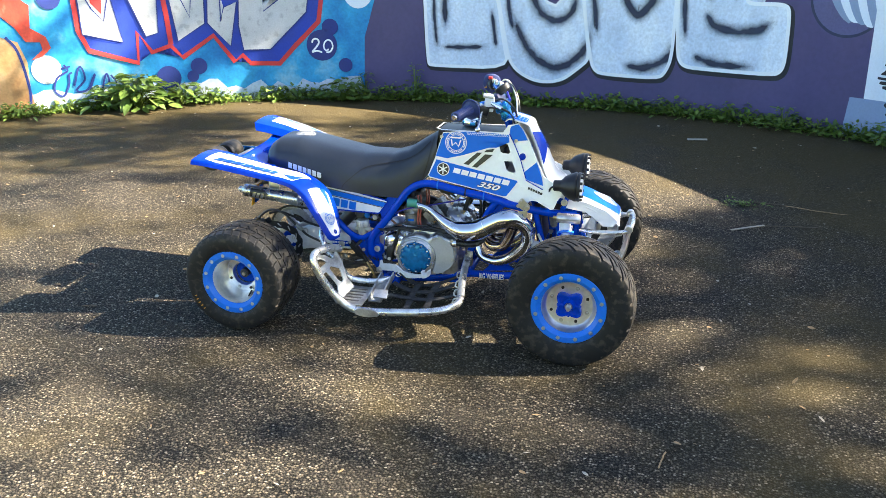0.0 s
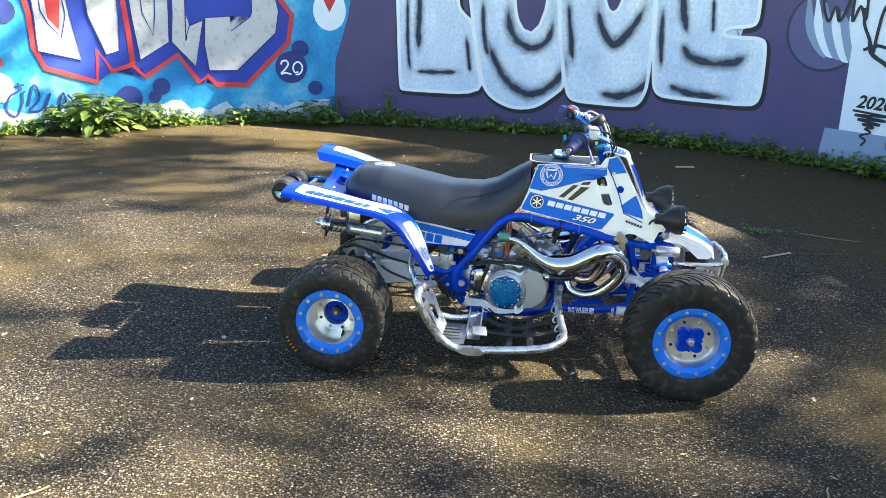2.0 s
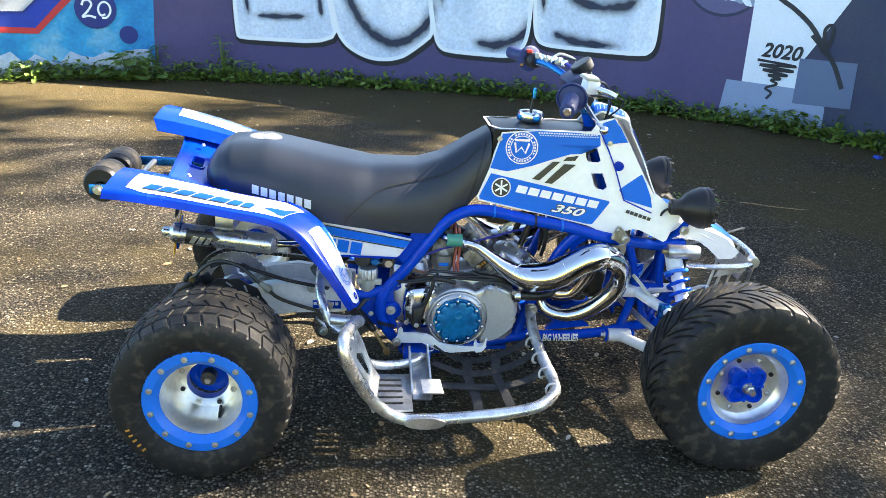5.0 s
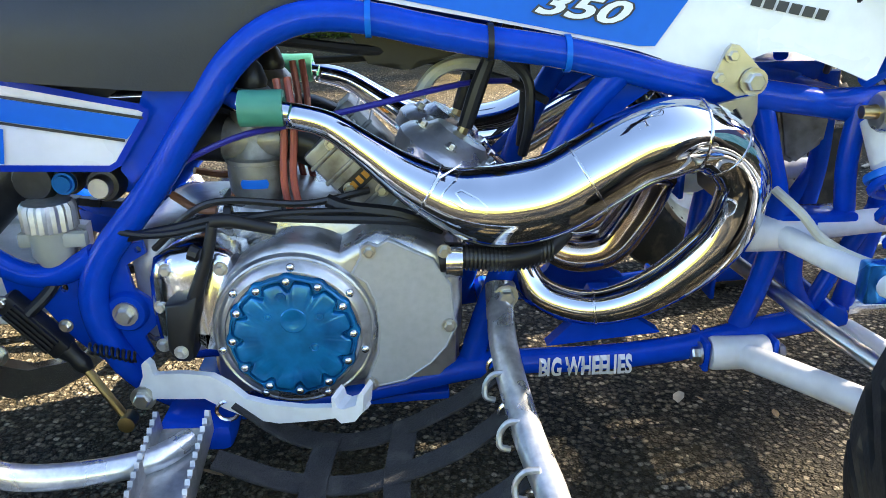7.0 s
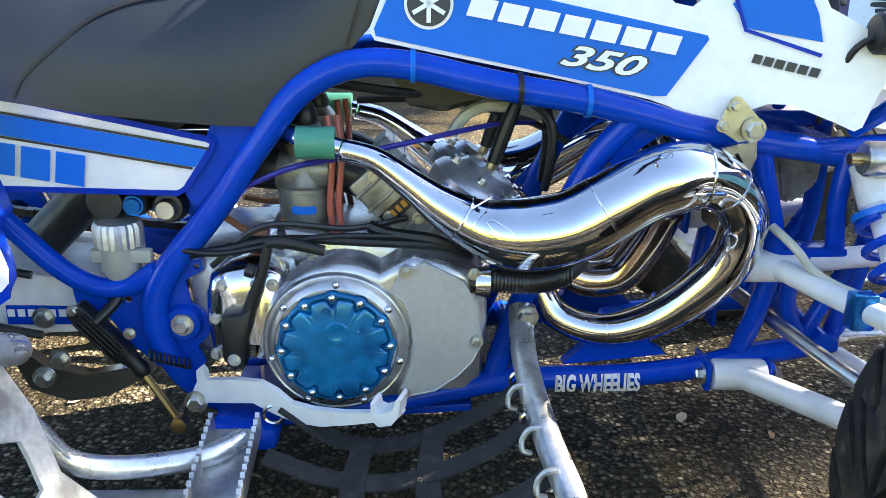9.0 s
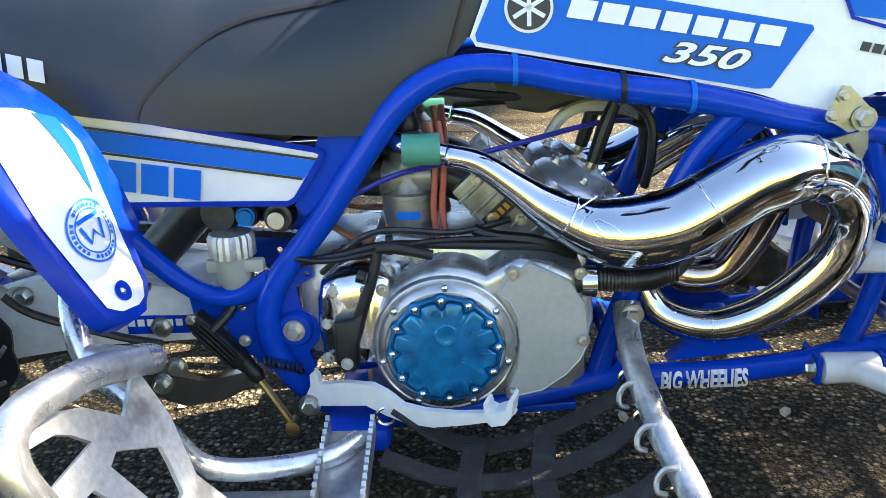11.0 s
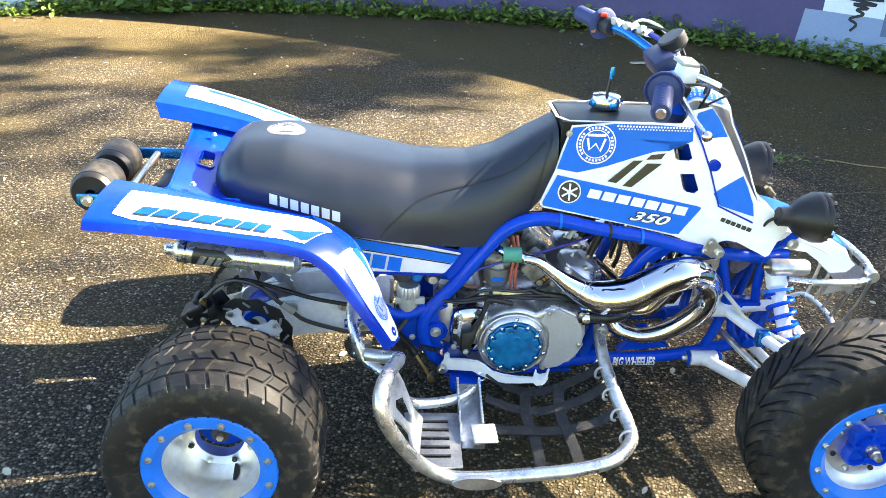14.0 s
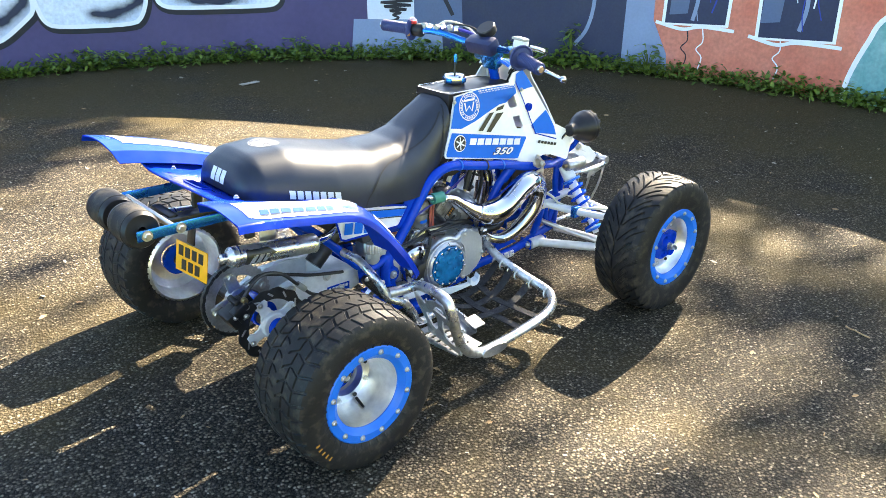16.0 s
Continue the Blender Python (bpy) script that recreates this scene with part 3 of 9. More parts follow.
def paint(name, poly, key, layer, label="", cell=0.12):
    return part(name, patch(poly, on_wall, 0.0035 * layer, cell), M[key], wall, label, smooth=True, sharp=0)


def stroke(name, pts, width, key, layer, closed=False, n=0, label=""):
    return part(name, ribbon(pts, width, on_wall, 0.0035 * layer, closed, n), M[key], wall, label, sharp=0)


def soft_stroke(pts, width, layer, n=28):
    """A sprayed shading stroke with soft sides and ends."""
    bm = bm_new()
    uv = bm.loops.layers.uv.new("stroke")
    rows = spline(pts, n)
    lanes = (-1.0, -0.6, -0.25, 0.0, 0.25, 0.6, 1.0)
    grid, e = [], 1e-3
    for i, p in enumerate(rows):
        t = rows[min(i + 1, n)] - rows[max(i - 1, 0)]
        t = t / (np.linalg.norm(t) + 1e-9)
        f = i / n
        w = width * (0.45 + 0.55 * math.sin(math.pi * f) ** 0.5)
        end = min(1.0, 5 * f, 5 * (1 - f))
        ring = []
        for k in lanes:
            q = p + np.array((-t[1], t[0])) * w * k
            c = on_wall(*q)
            nn = (on_wall(q[0] + e, q[1]) - c).cross(on_wall(q[0], q[1] + e) - c).normalized()
            ring.append((bm.verts.new(c + nn * 0.0035 * layer), (1 - abs(k)) * end * 0.75))
        grid.append(ring)
    for a, b in zip(grid, grid[1:]):
        for k in range(len(lanes) - 1):
            corners = (a[k], a[k + 1], b[k + 1], b[k])
            face = bm.faces.new([v for v, _ in corners])
            for loop, (_, d) in zip(face.loops, corners):
                loop[uv].uv = (d, 0.5)
    part("spray_stroke", bm, M["spray"], wall, sharp=0)


def rounded(poly, times=2):
    """The outline with its corners cut round."""
    for _ in range(times):
        poly = [q for (ax, ay), (bx, by) in zip(poly, poly[1:] + poly[:1]) for q in ((ax * 0.78 + bx * 0.22, ay * 0.78 + by * 0.22), (ax * 0.22 + bx * 0.78, ay * 0.22 + by * 0.78))]
    return poly


# left mural: sky blue ground, silver letters with a blue shadow and a red outline
paint("painted_panel", [(-9.2, 0.0), (-1.32, 0.0), (-1.32, 0.3), (-1.31, 0.66), (-1.26, 0.82), (-1.22, 0.96), (-1.18, 1.1), (-1.15, 1.3), (-1.1, 1.61), (-9.2, 1.61)], "sky_paint", 1, "sky blue and white sprayed mural background")
jag = random.Random(8)
edge = [(-9.2 + 0.09 * k, 0.21 + 0.05 * math.sin(k * 0.23) + jag.uniform(-0.06, 0.06)) for k in range(88)]
paint("painted_band", [(-1.33, 0.0), (-9.2, 0.0)] + edge, "pale_base", 2, "weathered pale foot of the mural")
red = [(-4.30, 1.4), (-4.23, 1.073), (-4.22, 0.777), (-4.141, 0.581), (-3.685, 0.437), (-3.665, 0.745), (-3.54, 0.538), (-3.349, 0.6), (-3.237, 0.473), (-2.91, 0.69), (-2.71, 0.416), (-2.622, 0.481), (-2.543, 0.394), (-2.236, 0.385), (-2.05, 0.58), (-1.80, 0.82), (-1.755, 1.1), (-1.87, 1.25), (-1.9, 1.58), (-4.35, 1.58)]
paint("painted_shadow", red, "royal", 3, "royal blue block shadow behind the letters")
stroke("painted_outline", red, 0.05, "mural_red", 4, closed=True, label="red outline")
stroke("painted_outline", [(-3.42, 1.5), (-3.382, 1.087), (-3.362, 0.887), (-3.345, 0.61)], 0.05, "mural_red", 4.1, label="red outline")
paint("painted_notch", [(-4.09, 1.30), (-4.075, 1.04), (-3.985, 0.93), (-3.94, 1.30)], "mural_red", 5.6)
for poly in ([(-4.21, 1.5), (-4.194, 1.073), (-4.188, 0.738), (-3.81, 0.649), (-3.881, 1.065), (-3.93, 1.5), (-3.97, 1.5), (-3.918, 1.066), (-3.971, 0.861), (-4.075, 0.989), (-4.13, 1.1), (-4.15, 1.5)],
             [(-3.76, 1.5), (-3.721, 1.062), (-3.585, 0.697), (-3.459, 0.733), (-3.445, 1.057), (-3.46, 1.5)],
             [(-3.36, 1.5), (-3.329, 1.089), (-3.271, 0.641), (-2.987, 0.814), (-2.975, 1.099), (-2.97, 1.5), (-3.09, 1.5), (-3.104, 1.095), (-3.132, 0.88), (-3.222, 1.092), (-3.25, 1.5)],
             [(-2.93, 1.5), (-2.94, 1.1), (-2.962, 0.815), (-2.737, 0.577), (-2.645, 1.031), (-2.782, 0.975), (-2.823, 0.832), (-2.814, 1.103), (-2.81, 1.5)],
             [(-2.625, 1.057), (-2.644, 0.792), (-2.608, 0.533), (-2.324, 0.535), (-1.926, 0.918), (-1.891, 1.136), (-1.95, 1.4), (-2.16, 1.4), (-2.161, 1.126), (-2.18, 1.072), (-2.373, 0.932), (-2.376, 1.076)]):
    paint("painted_letter", poly, "silver_letter", 5, "silver letter")
    stroke("letter_edge", poly, 0.012, "dot_blue", 5.9, closed=True)
for c, r in (((-4.45, 1.1), 0.11), ((-1.774, 0.574), 0.165), ((-1.68, 0.764), 0.088), ((-1.526, 0.363), 0.075), ((-3.40, 0.268), 0.125), ((-3.085, 0.379), 0.085), ((-3.155, 0.275), 0.06)):
    paint("painted_dot", disc_poly(c, r), "dot_blue", 4.5)
stroke("painted_numeral", [(-1.88, 0.60), (-1.865, 0.635), (-1.825, 0.64), (-1.805, 0.605), (-1.84, 0.55), (-1.88, 0.505), (-1.83, 0.515), (-1.775, 0.50)], 0.018, "outline_white", 6, n=30, label="white numeral")
stroke("painted_numeral", [(-1.70, 0.53), (-1.735, 0.52), (-1.755, 0.56), (-1.74, 0.61), (-1.70, 0.63), (-1.665, 0.60), (-1.66, 0.55), (-1.69, 0.505), (-1.73, 0.50)], 0.017, "outline_white", 6, n=34, label="white numeral")
paint("painted_blob", disc_poly((-4.56, 0.42), 0.14), "pale_base", 2.8)
paint("painted_blob", disc_poly((-1.37, 1.16), 0.17, squash=1.2), "wall_white", 2.8)
paint("painted_drop", [(-1.45, 1.3), (-1.37, 1.14), (-1.29, 1.3), (-1.33, 1.4), (-1.42, 1.4)], "mural_red", 3.8)
paint("painted_figure", [(-5.5, 0.0), (-4.707, 0.0), (-4.707, 0.037), (-4.729, 0.234), (-4.721, 0.507), (-4.781, 0.698), (-4.92, 0.75), (-5.5, 0.9)], "skin", 3, "tan painted shape")
stroke("painted_outline", [(-4.76, 0.05), (-4.74, 0.25), (-4.79, 0.6), (-4.88, 0.75)], 0.025, "dot_blue", 4, n=12)
paint("painted_hair", [(-5.6, 1.58), (-4.80, 1.58), (-4.72, 1.30), (-4.695, 1.085), (-4.629, 1.032), (-4.652, 0.823), (-4.524, 0.737), (-4.489, 0.627), (-4.578, 0.551), (-4.684, 0.52), (-4.568, 0.616), (-4.582, 0.687), (-4.707, 0.694), (-4.785, 0.83), (-4.889, 0.938), (-5.6, 1.1)], "hair", 3.8, "red painted hair shape")
for pts, n in (([(-4.40, 0.458), (-4.37, 0.40), (-4.42, 0.37), (-4.482, 0.325), (-4.515, 0.215), (-4.443, 0.15), (-4.376, 0.26), (-4.36, 0.36), (-4.33, 0.38)], 40), ([(-4.33, 0.24), (-4.257, 0.432), (-4.221, 0.305), (-4.316, 0.199), (-4.21, 0.20), (-4.12, 0.35), (-4.187, 0.16), (-4.07, 0.152), (-4.122, 0.241)], 50), ([(-4.08, 0.16), (-4.011, 0.348), (-3.99, 0.20), (-4.02, 0.118), (-3.94, 0.15), (-3.93, 0.26), (-3.97, 0.33)], 34), ([(-4.43, 0.42), (-4.34, 0.44)], 0)):
    stroke("painted_tag", pts, 0.019, "dot_blue", 4, n=n, label="dark blue scrawl")

# middle mural: big bubble letters on purple
LETTERS = [
    [(-0.68, 1.58), (-0.66, 1.26), (-0.62, 0.40), (-0.58, 0.37), (0.27, 0.37), (0.2, 0.66), (0.13, 1.1), (0.05, 1.16), (-0.03, 1.24), (-0.06, 1.58)],
    [(0.06, 1.58), (0.10, 1.28), (0.2, 0.77), (0.27, 0.47), (0.34, 0.37), (0.43, 0.31), (0.54, 0.265), (0.65, 0.25), (0.77, 0.262), (0.88, 0.30), (1.03, 0.42), (1.13, 0.51), (1.09, 0.76), (1.04, 1.1), (1.0, 1.58)],
    [(1.0, 1.58), (1.01, 1.31), (1.05, 0.98), (1.14, 0.54), (1.18, 0.42), (1.26, 0.37), (1.86, 0.375), (1.93, 0.44), (1.98, 0.58), (1.98, 1.0), (1.96, 1.58)],
    [(1.97, 1.58), (1.98, 1.34), (2.0, 1.02), (2.035, 0.62), (2.08, 0.53), (2.18, 0.50), (2.98, 0.515), (3.05, 0.56), (3.07, 0.65), (3.055, 1.05), (3.01, 1.115), (2.70, 1.105), (2.645, 1.13), (2.68, 1.185), (2.91, 1.215), (2.95, 1.27), (2.935, 1.58)],
]
for poly in map(rounded, LETTERS):
    stroke("letter_shadow", [(u + 0.012, v - 0.022) for u, v in poly], 0.075, "line_black", 1, closed=True)
    paint("painted_letter", poly, "letter", 2, "pale blue bubble letter with white edge")
    stroke("letter_edge", poly, 0.034, "outline_white", 4.6, closed=True)
paint("letter_hole", [(0.53, 1.58), (0.57, 1.25), (0.6, 1.14), (0.66, 1.05), (0.75, 1.02), (0.83, 1.1), (0.88, 1.25), (0.92, 1.58)], "purple", 4.3)
stroke("letter_edge", [(0.53, 1.58), (0.57, 1.25), (0.6, 1.14), (0.66, 1.05), (0.75, 1.02), (0.83, 1.1), (0.88, 1.25), (0.92, 1.58)], 0.03, "outline_white", 4.6)
paint("letter_hole", [(1.42, 1.58), (1.48, 1.36), (1.51, 1.29), (1.56, 1.26), (1.61, 1.29), (1.64, 1.36), (1.7, 1.58)], "purple", 4.3)
stroke("letter_edge", [(1.42, 1.58), (1.48, 1.36), (1.51, 1.29), (1.56, 1.26), (1.61, 1.29), (1.64, 1.36), (1.7, 1.58)], 0.03, "outline_white", 4.6)
for pts, w in (([(-0.435, 1.58), (-0.435, 1.166), (-0.434, 0.938), (-0.421, 0.70)], 0.075), ([(-0.50, 0.57), (-0.234, 0.57), (0.06, 0.589)], 0.06), ([(-0.56, 1.5), (-0.55, 0.9), (-0.51, 0.52)], 0.05), ([(0.06, 1.0), (0.10, 0.75), (0.13, 0.55)], 0.05),
               ([(0.485, 1.4), (0.497, 1.2), (0.536, 1.033), (0.625, 0.925), (0.77, 0.872), (0.907, 0.944), (0.955, 1.087), (0.975, 1.4)], 0.10), ([(0.30, 0.98), (0.333, 0.85), (0.402, 0.682), (0.53, 0.515), (0.717, 0.411), (0.861, 0.422), (1.031, 0.552), (1.118, 0.732), (1.13, 0.95)], 0.105), ([(0.22, 1.4), (0.25, 1.0), (0.32, 0.7)], 0.06),
               ([(1.40, 1.45), (1.414, 1.28), (1.464, 1.12), (1.532, 1.015), (1.595, 0.959), (1.677, 1.009), (1.787, 1.158), (1.865, 1.324), (1.88, 1.5)], 0.10), ([(1.46, 0.49), (1.56, 0.472), (1.656, 0.462), (1.8, 0.494), (1.936, 0.586), (1.975, 0.78)], 0.095), ([(1.10, 1.4), (1.153, 1.016), (1.215, 0.70)], 0.07),
               ([(2.22, 1.55), (2.234, 1.409), (2.268, 1.228), (2.33, 1.06)], 0.085), ([(2.51, 1.5), (2.536, 1.247), (2.555, 1.108)], 0.05), ([(2.24, 1.06), (2.29, 0.99), (2.366, 0.901), (2.529, 0.857), (2.721, 0.87), (2.861, 0.925), (2.995, 1.02)], 0.10), ([(2.17, 0.64), (2.24, 0.60), (2.371, 0.564), (2.571, 0.553), (2.86, 0.575)], 0.085), ([(2.045, 1.4), (2.065, 1.026), (2.10, 0.72)], 0.06)):
    soft_stroke(pts, w, 2.6)

# right mural: pale panel with black scrawls, blocks of blue, then salmon with windows
paint("painted_circle", disc_poly((3.55, 1.22), 0.33), "lilac", 1, "faint round shape on the purple paint")
stroke("painted_outline", disc_poly((3.55, 1.22), 0.33, 40), 0.022, "navy", 2, closed=True)
for k in range(6):
    u = 3.36 + 0.075 * k
    stroke("painted_ray", [(u, 1.5 - 0.03 * k), (u + 0.05, 1.25), (u + 0.16, 1.08 - 0.02 * k), (u + 0.22, 1.0 + 0.01 * k)], lambda f: 0.075 * (0.25 + math.sin(math.pi * f)), ("lav", "wall_white")[k % 2], 2.2 + 0.1 * k, n=14)
paint("painted_panel", [(3.71, 1.58), (3.73, 1.45), (3.79, 1.12), (3.81, 0.42), (4.235, 0.43), (4.225, 0.62), (4.38, 0.90), (4.57, 1.26), (4.64, 1.58)], "wall_white", 3, "pale painted panel")
paint("painted_block", [(3.69, 0.42), (3.66, 0.05), (4.48, 0.05), (4.46, 0.33), (4.22, 0.43)], "lav", 3.6)
paint("painted_panel", [(4.63, 1.58), (4.56, 1.26), (4.37, 0.90), (4.215, 0.62), (4.2, 0.05), (6.0, 0.05), (6.0, 1.58)], "navy", 2.4, "dark navy painted panel")
paint("painted_block", [(4.21, 0.65), (4.62, 0.67), (4.64, 0.35), (4.22, 0.32)], "slate", 4.4)
part("painted_numeral", text_bm("2020", 0.145, on_wall, 0.0035 * 4.6, (3.92, 0.63), slant=0.25, bold=0.004), M["line_black"], wall, "black numerals")
stroke("painted_tag", [(3.90, 0.60), (4.20, 0.585), (3.92, 0.565), (4.19, 0.548), (3.95, 0.532), (4.15, 0.512), (4.0, 0.498), (4.10, 0.482), (4.03, 0.465), (4.08, 0.44), (4.0, 0.40), (4.05, 0.37), (4.02, 0.32)], 0.019, "line_black", 4.8, n=70, label="black scribble")
for pts, w, n in (([(3.49, 1.52), (3.502, 1.411), (3.563, 1.295), (3.6, 1.417), (3.652, 1.302), (3.704, 1.447), (3.72, 1.55)], 0.024, 30), ([(3.74, 1.55), (3.759, 1.31), (3.804, 1.43), (3.863, 1.326), (3.85, 1.55)], 0.024, 24), ([(3.84, 1.42), (3.86, 1.294), (3.921, 1.181), (3.968, 1.067), (3.979, 1.233), (3.994, 1.396), (4.04, 1.5)], 0.026, 28),
                  ([(3.89, 1.09), (3.999, 1.132), (4.144, 1.127), (4.19, 1.30), (4.17, 1.40), (4.12, 1.32), (4.10, 1.20)], 0.026, 28), ([(3.93, 1.16), (3.963, 1.067), (4.101, 0.987), (4.242, 0.885), (4.369, 0.738), (4.462, 0.634), (4.55, 0.48)], 0.034, 30), ([(4.26, 0.82), (4.33, 0.76), (4.373, 0.715), (4.405, 0.85), (4.378, 0.905), (4.344, 0.851), (4.392, 0.69)], 0.026, 26)):
    stroke("painted_tag", pts, w, "line_black", 4.8, n=n, label="black scrawl")
stroke("painted_tag", disc_poly((4.36, 1.33), 0.10, 28), 0.01, "line_black", 5.3, closed=True)
for k in range(3):
    stroke("painted_tag", [(4.30, 1.37 - 0.045 * k), (4.42, 1.37 - 0.045 * k)], 0.014, "slate", 5.3)
stroke("painted_outline", [(5.6, 0.3), (5.7, 0.45), (5.74, 0.7), (5.7, 1.1)], 0.03, "lav", 3.4, n=16)
paint("painted_block", [(6.0, 1.58), (6.0, 0.05), (6.4, 0.05), (6.36, 0.3), (6.23, 0.55), (6.2, 1.58)], "lav", 3.6)
paint("painted_panel", [(6.2, 1.58), (6.23, 0.55), (6.36, 0.3), (6.38, 0.05), (7.68, 0.05), (7.72, 0.3), (7.8, 0.6), (7.95, 0.8), (8.2, 1.58)], "orange", 3, "salmon painted house front")
for poly in ([(6.32, 1.3), (6.81, 1.32), (6.80, 0.55), (6.31, 0.53)], [(7.01, 1.35), (7.56, 1.36), (7.58, 0.52), (7.03, 0.49)]):
    paint("painted_window", poly, "navy", 4, "dark painted window")
    stroke("painted_outline", poly, 0.03, "outline_white", 5, closed=True)
    run = random.Random(int(poly[0][0] * 10))
    paint("painted_glass", [(poly[0][0] + 0.04, 1.28), (poly[0][0] + 0.2, 1.28), (poly[0][0] + 0.17, 0.62), (poly[0][0] + 0.03, 0.6)], "slate", 4.3)
    for k in range(11):
        u, v = poly[0][0] + run.uniform(0.06, 0.46), run.uniform(0.8, 1.25)
        ln = run.uniform(0.12, 0.45)
        stroke("painted_drip", [(u, v), (u + run.uniform(-0.02, 0.02), v - ln * 0.5), (u + run.uniform(-0.03, 0.03), max(0.57, v - ln))], run.choice((0.008, 0.012, 0.03)), run.choice(("lav", "outline_white", "royal")), 4.6 + 0.05 * k, n=8)
    stroke("painted_outline", [(poly[3][0] - 0.06, poly[3][1] + 0.01), (poly[3][0] + 0.15, poly[3][1] - 0.03), (poly[3][0] + 0.3, poly[3][1] + 0.0), (poly[2][0] + 0.06, poly[2][1] - 0.03)], 0.026, "outline_white", 5.2, n=20)
for u in (6.5, 6.62, 7.2):
    stroke("painted_drip", [(u, 0.52), (u + 0.015, 0.42), (u - 0.03, 0.36), (u + 0.02, 0.30), (u, 0.2)], 0.009, "outline_white" if u > 6.6 else "line_black", 4, n=16)
paint("painted_panel", [(7.72, 0.05), (7.72, 0.3), (7.8, 0.55), (7.9, 0.74), (8.3, 1.0), (10.4, 1.2), (10.4, 0.05)], "teal", 3.6, "pale teal painted curve")
stroke("painted_outline", [(7.7, 0.05), (7.72, 0.3), (7.8, 0.55), (7.9, 0.74), (8.3, 1.0)], 0.035, "outline_white", 4.6, n=20)


# ---- plants along the wall ----
def leaf(bm, base, direction, length, width, droop, rng):
    """One bent oval leaf with a folded middle."""
    d = direction.normalized()
    side = d.cross(Vector((0, 0, 1)))
    side = side.normalized() if side.length > 1e-3 else Vector((1, 0, 0))
    side = (side + Vector((0, 0, rng.uniform(-0.5, 0.5)))).normalized()
    sag = Vector((0, 0, droop * length))
    p, q = bm.verts.new(base), bm.verts.new(base + d * length - sag)
    c1, c2 = bm.verts.new(base + d * length * 0.35 - Vector((0, 0, 0.10 * width))), bm.verts.new(base + d * length * 0.72 - sag * 0.45 - Vector((0, 0, 0.10 * width)))
    sides = []
    for s in (0.5, -0.5):
        sides.append((bm.verts.new(base + d * length * 0.30 + side * width * s * 0.9), bm.verts.new(base + d * length * 0.70 + side * width * s * 0.85 - sag * 0.4)))
    for (a, b) in sides:
        for f in ((p, a, c1), (a, b, c2, c1), (b, q, c2)):
            bm.faces.new(f)


def weeds():
    rng = random.Random(5)
    bm = bm_new()
    for k in range(17000):
        s = rng.uniform(-6.5, 9.0)
        clump = 0.5 + 0.5 * noise.noise(Vector((s * 1.7, 3.1, 0))) + 0.45 * noise.noise(Vector((s * 6.0, 8.1, 0)))
        if rng.random() > 0.55 + 0.45 * clump:
            continue
        depth = abs(rng.gauss(0, 0.085)) + 0.01
        if depth > 0.30:
            continue
        h = max(0.02, (0.07 + 0.14 * max(0, clump)) * rng.uniform(0.2, 1.15) * (1 - depth * 2.2))
        p = on_wall(s, 0)
        inward = Vector((WALL_C.x - p.x, WALL_C.y - p.y, 0)).normalized()
        p += inward * depth
        p.z = ground_height(p.x, p.y) + h * rng.uniform(0.1, 1.0)
        d = Vector((rng.uniform(-1, 1), rng.uniform(-1, 1), rng.uniform(-0.2, 0.9))) + inward * 0.3
        ln = rng.uniform(0.025, 0.07)
        leaf(bm, p, d, ln, ln * rng.uniform(0.35, 0.75), rng.uniform(0, 0.4), rng)
    for k in range(900):
        s = rng.uniform(-6.5, 9.0)
        p = on_wall(s, 0)
        inward = Vector((WALL_C.x - p.x, WALL_C.y - p.y, 0)).normalized()
        p += inward * abs(rng.gauss(0.03, 0.12))
        p.z = ground_height(p.x, p.y)
        leaf(bm, p, Vector((rng.uniform(-0.6, 0.6), rng.uniform(-0.6, 0.6), 1)), rng.uniform(0.05, 0.15), 0.006, rng.uniform(0, 0.5), rng)
    tagged(part("weeds", bm, M["weed"], smooth=False), "low green weeds and grass along the wall foot", "weeds", kind="stuff")


def leafy_plant(s, depth, height, spread, count, size, seed):
    """A broad-leaved weed: stems and large leaves."""
    rng = random.Random(seed)
    p = on_wall(s, 0)
    inward = Vector((WALL_C.x - p.x, WALL_C.y - p.y, 0)).normalized()
    base = p + inward * depth
    base.z = ground_height(base.x, base.y)
    root = new("plant")
    root.location = base
    stems, leaves = bm_new(), bm_new()
    for k in range(count):
        a = rng.uniform(0, 2 * math.pi)
        h = height * rng.uniform(0.15, 1.0)
        out = Vector((math.cos(a), math.sin(a), 0)) * spread * rng.uniform(0.2, 1) * (1.1 - 0.6 * h / height)
        if (base + out - p).dot(inward) < 0.03:
            out = out - inward * (out.dot(inward)) * 0.9
        tip = out + Vector((0, 0, h))
        if k % 4 == 0:
            tube([(0, 0, 0), (out.x * 0.4, out.y * 0.4, h * 0.6), tuple(tip)], 0.003, 5, 5, bm=stems)
        leaf(leaves, tip, Vector((math.cos(a), math.sin(a), rng.uniform(-0.2, 0.5))), size * rng.uniform(0.6, 1.2), size * rng.uniform(0.4, 0.65), rng.uniform(0.1, 0.5), rng)
    part("stalk", stems, M["weed"], root)
    part("foliage", leaves, M["broad"], root, smooth=False)
    tagged(root, "broad-leaved green weed against the painted wall", "plant", group="weeds at the wall")


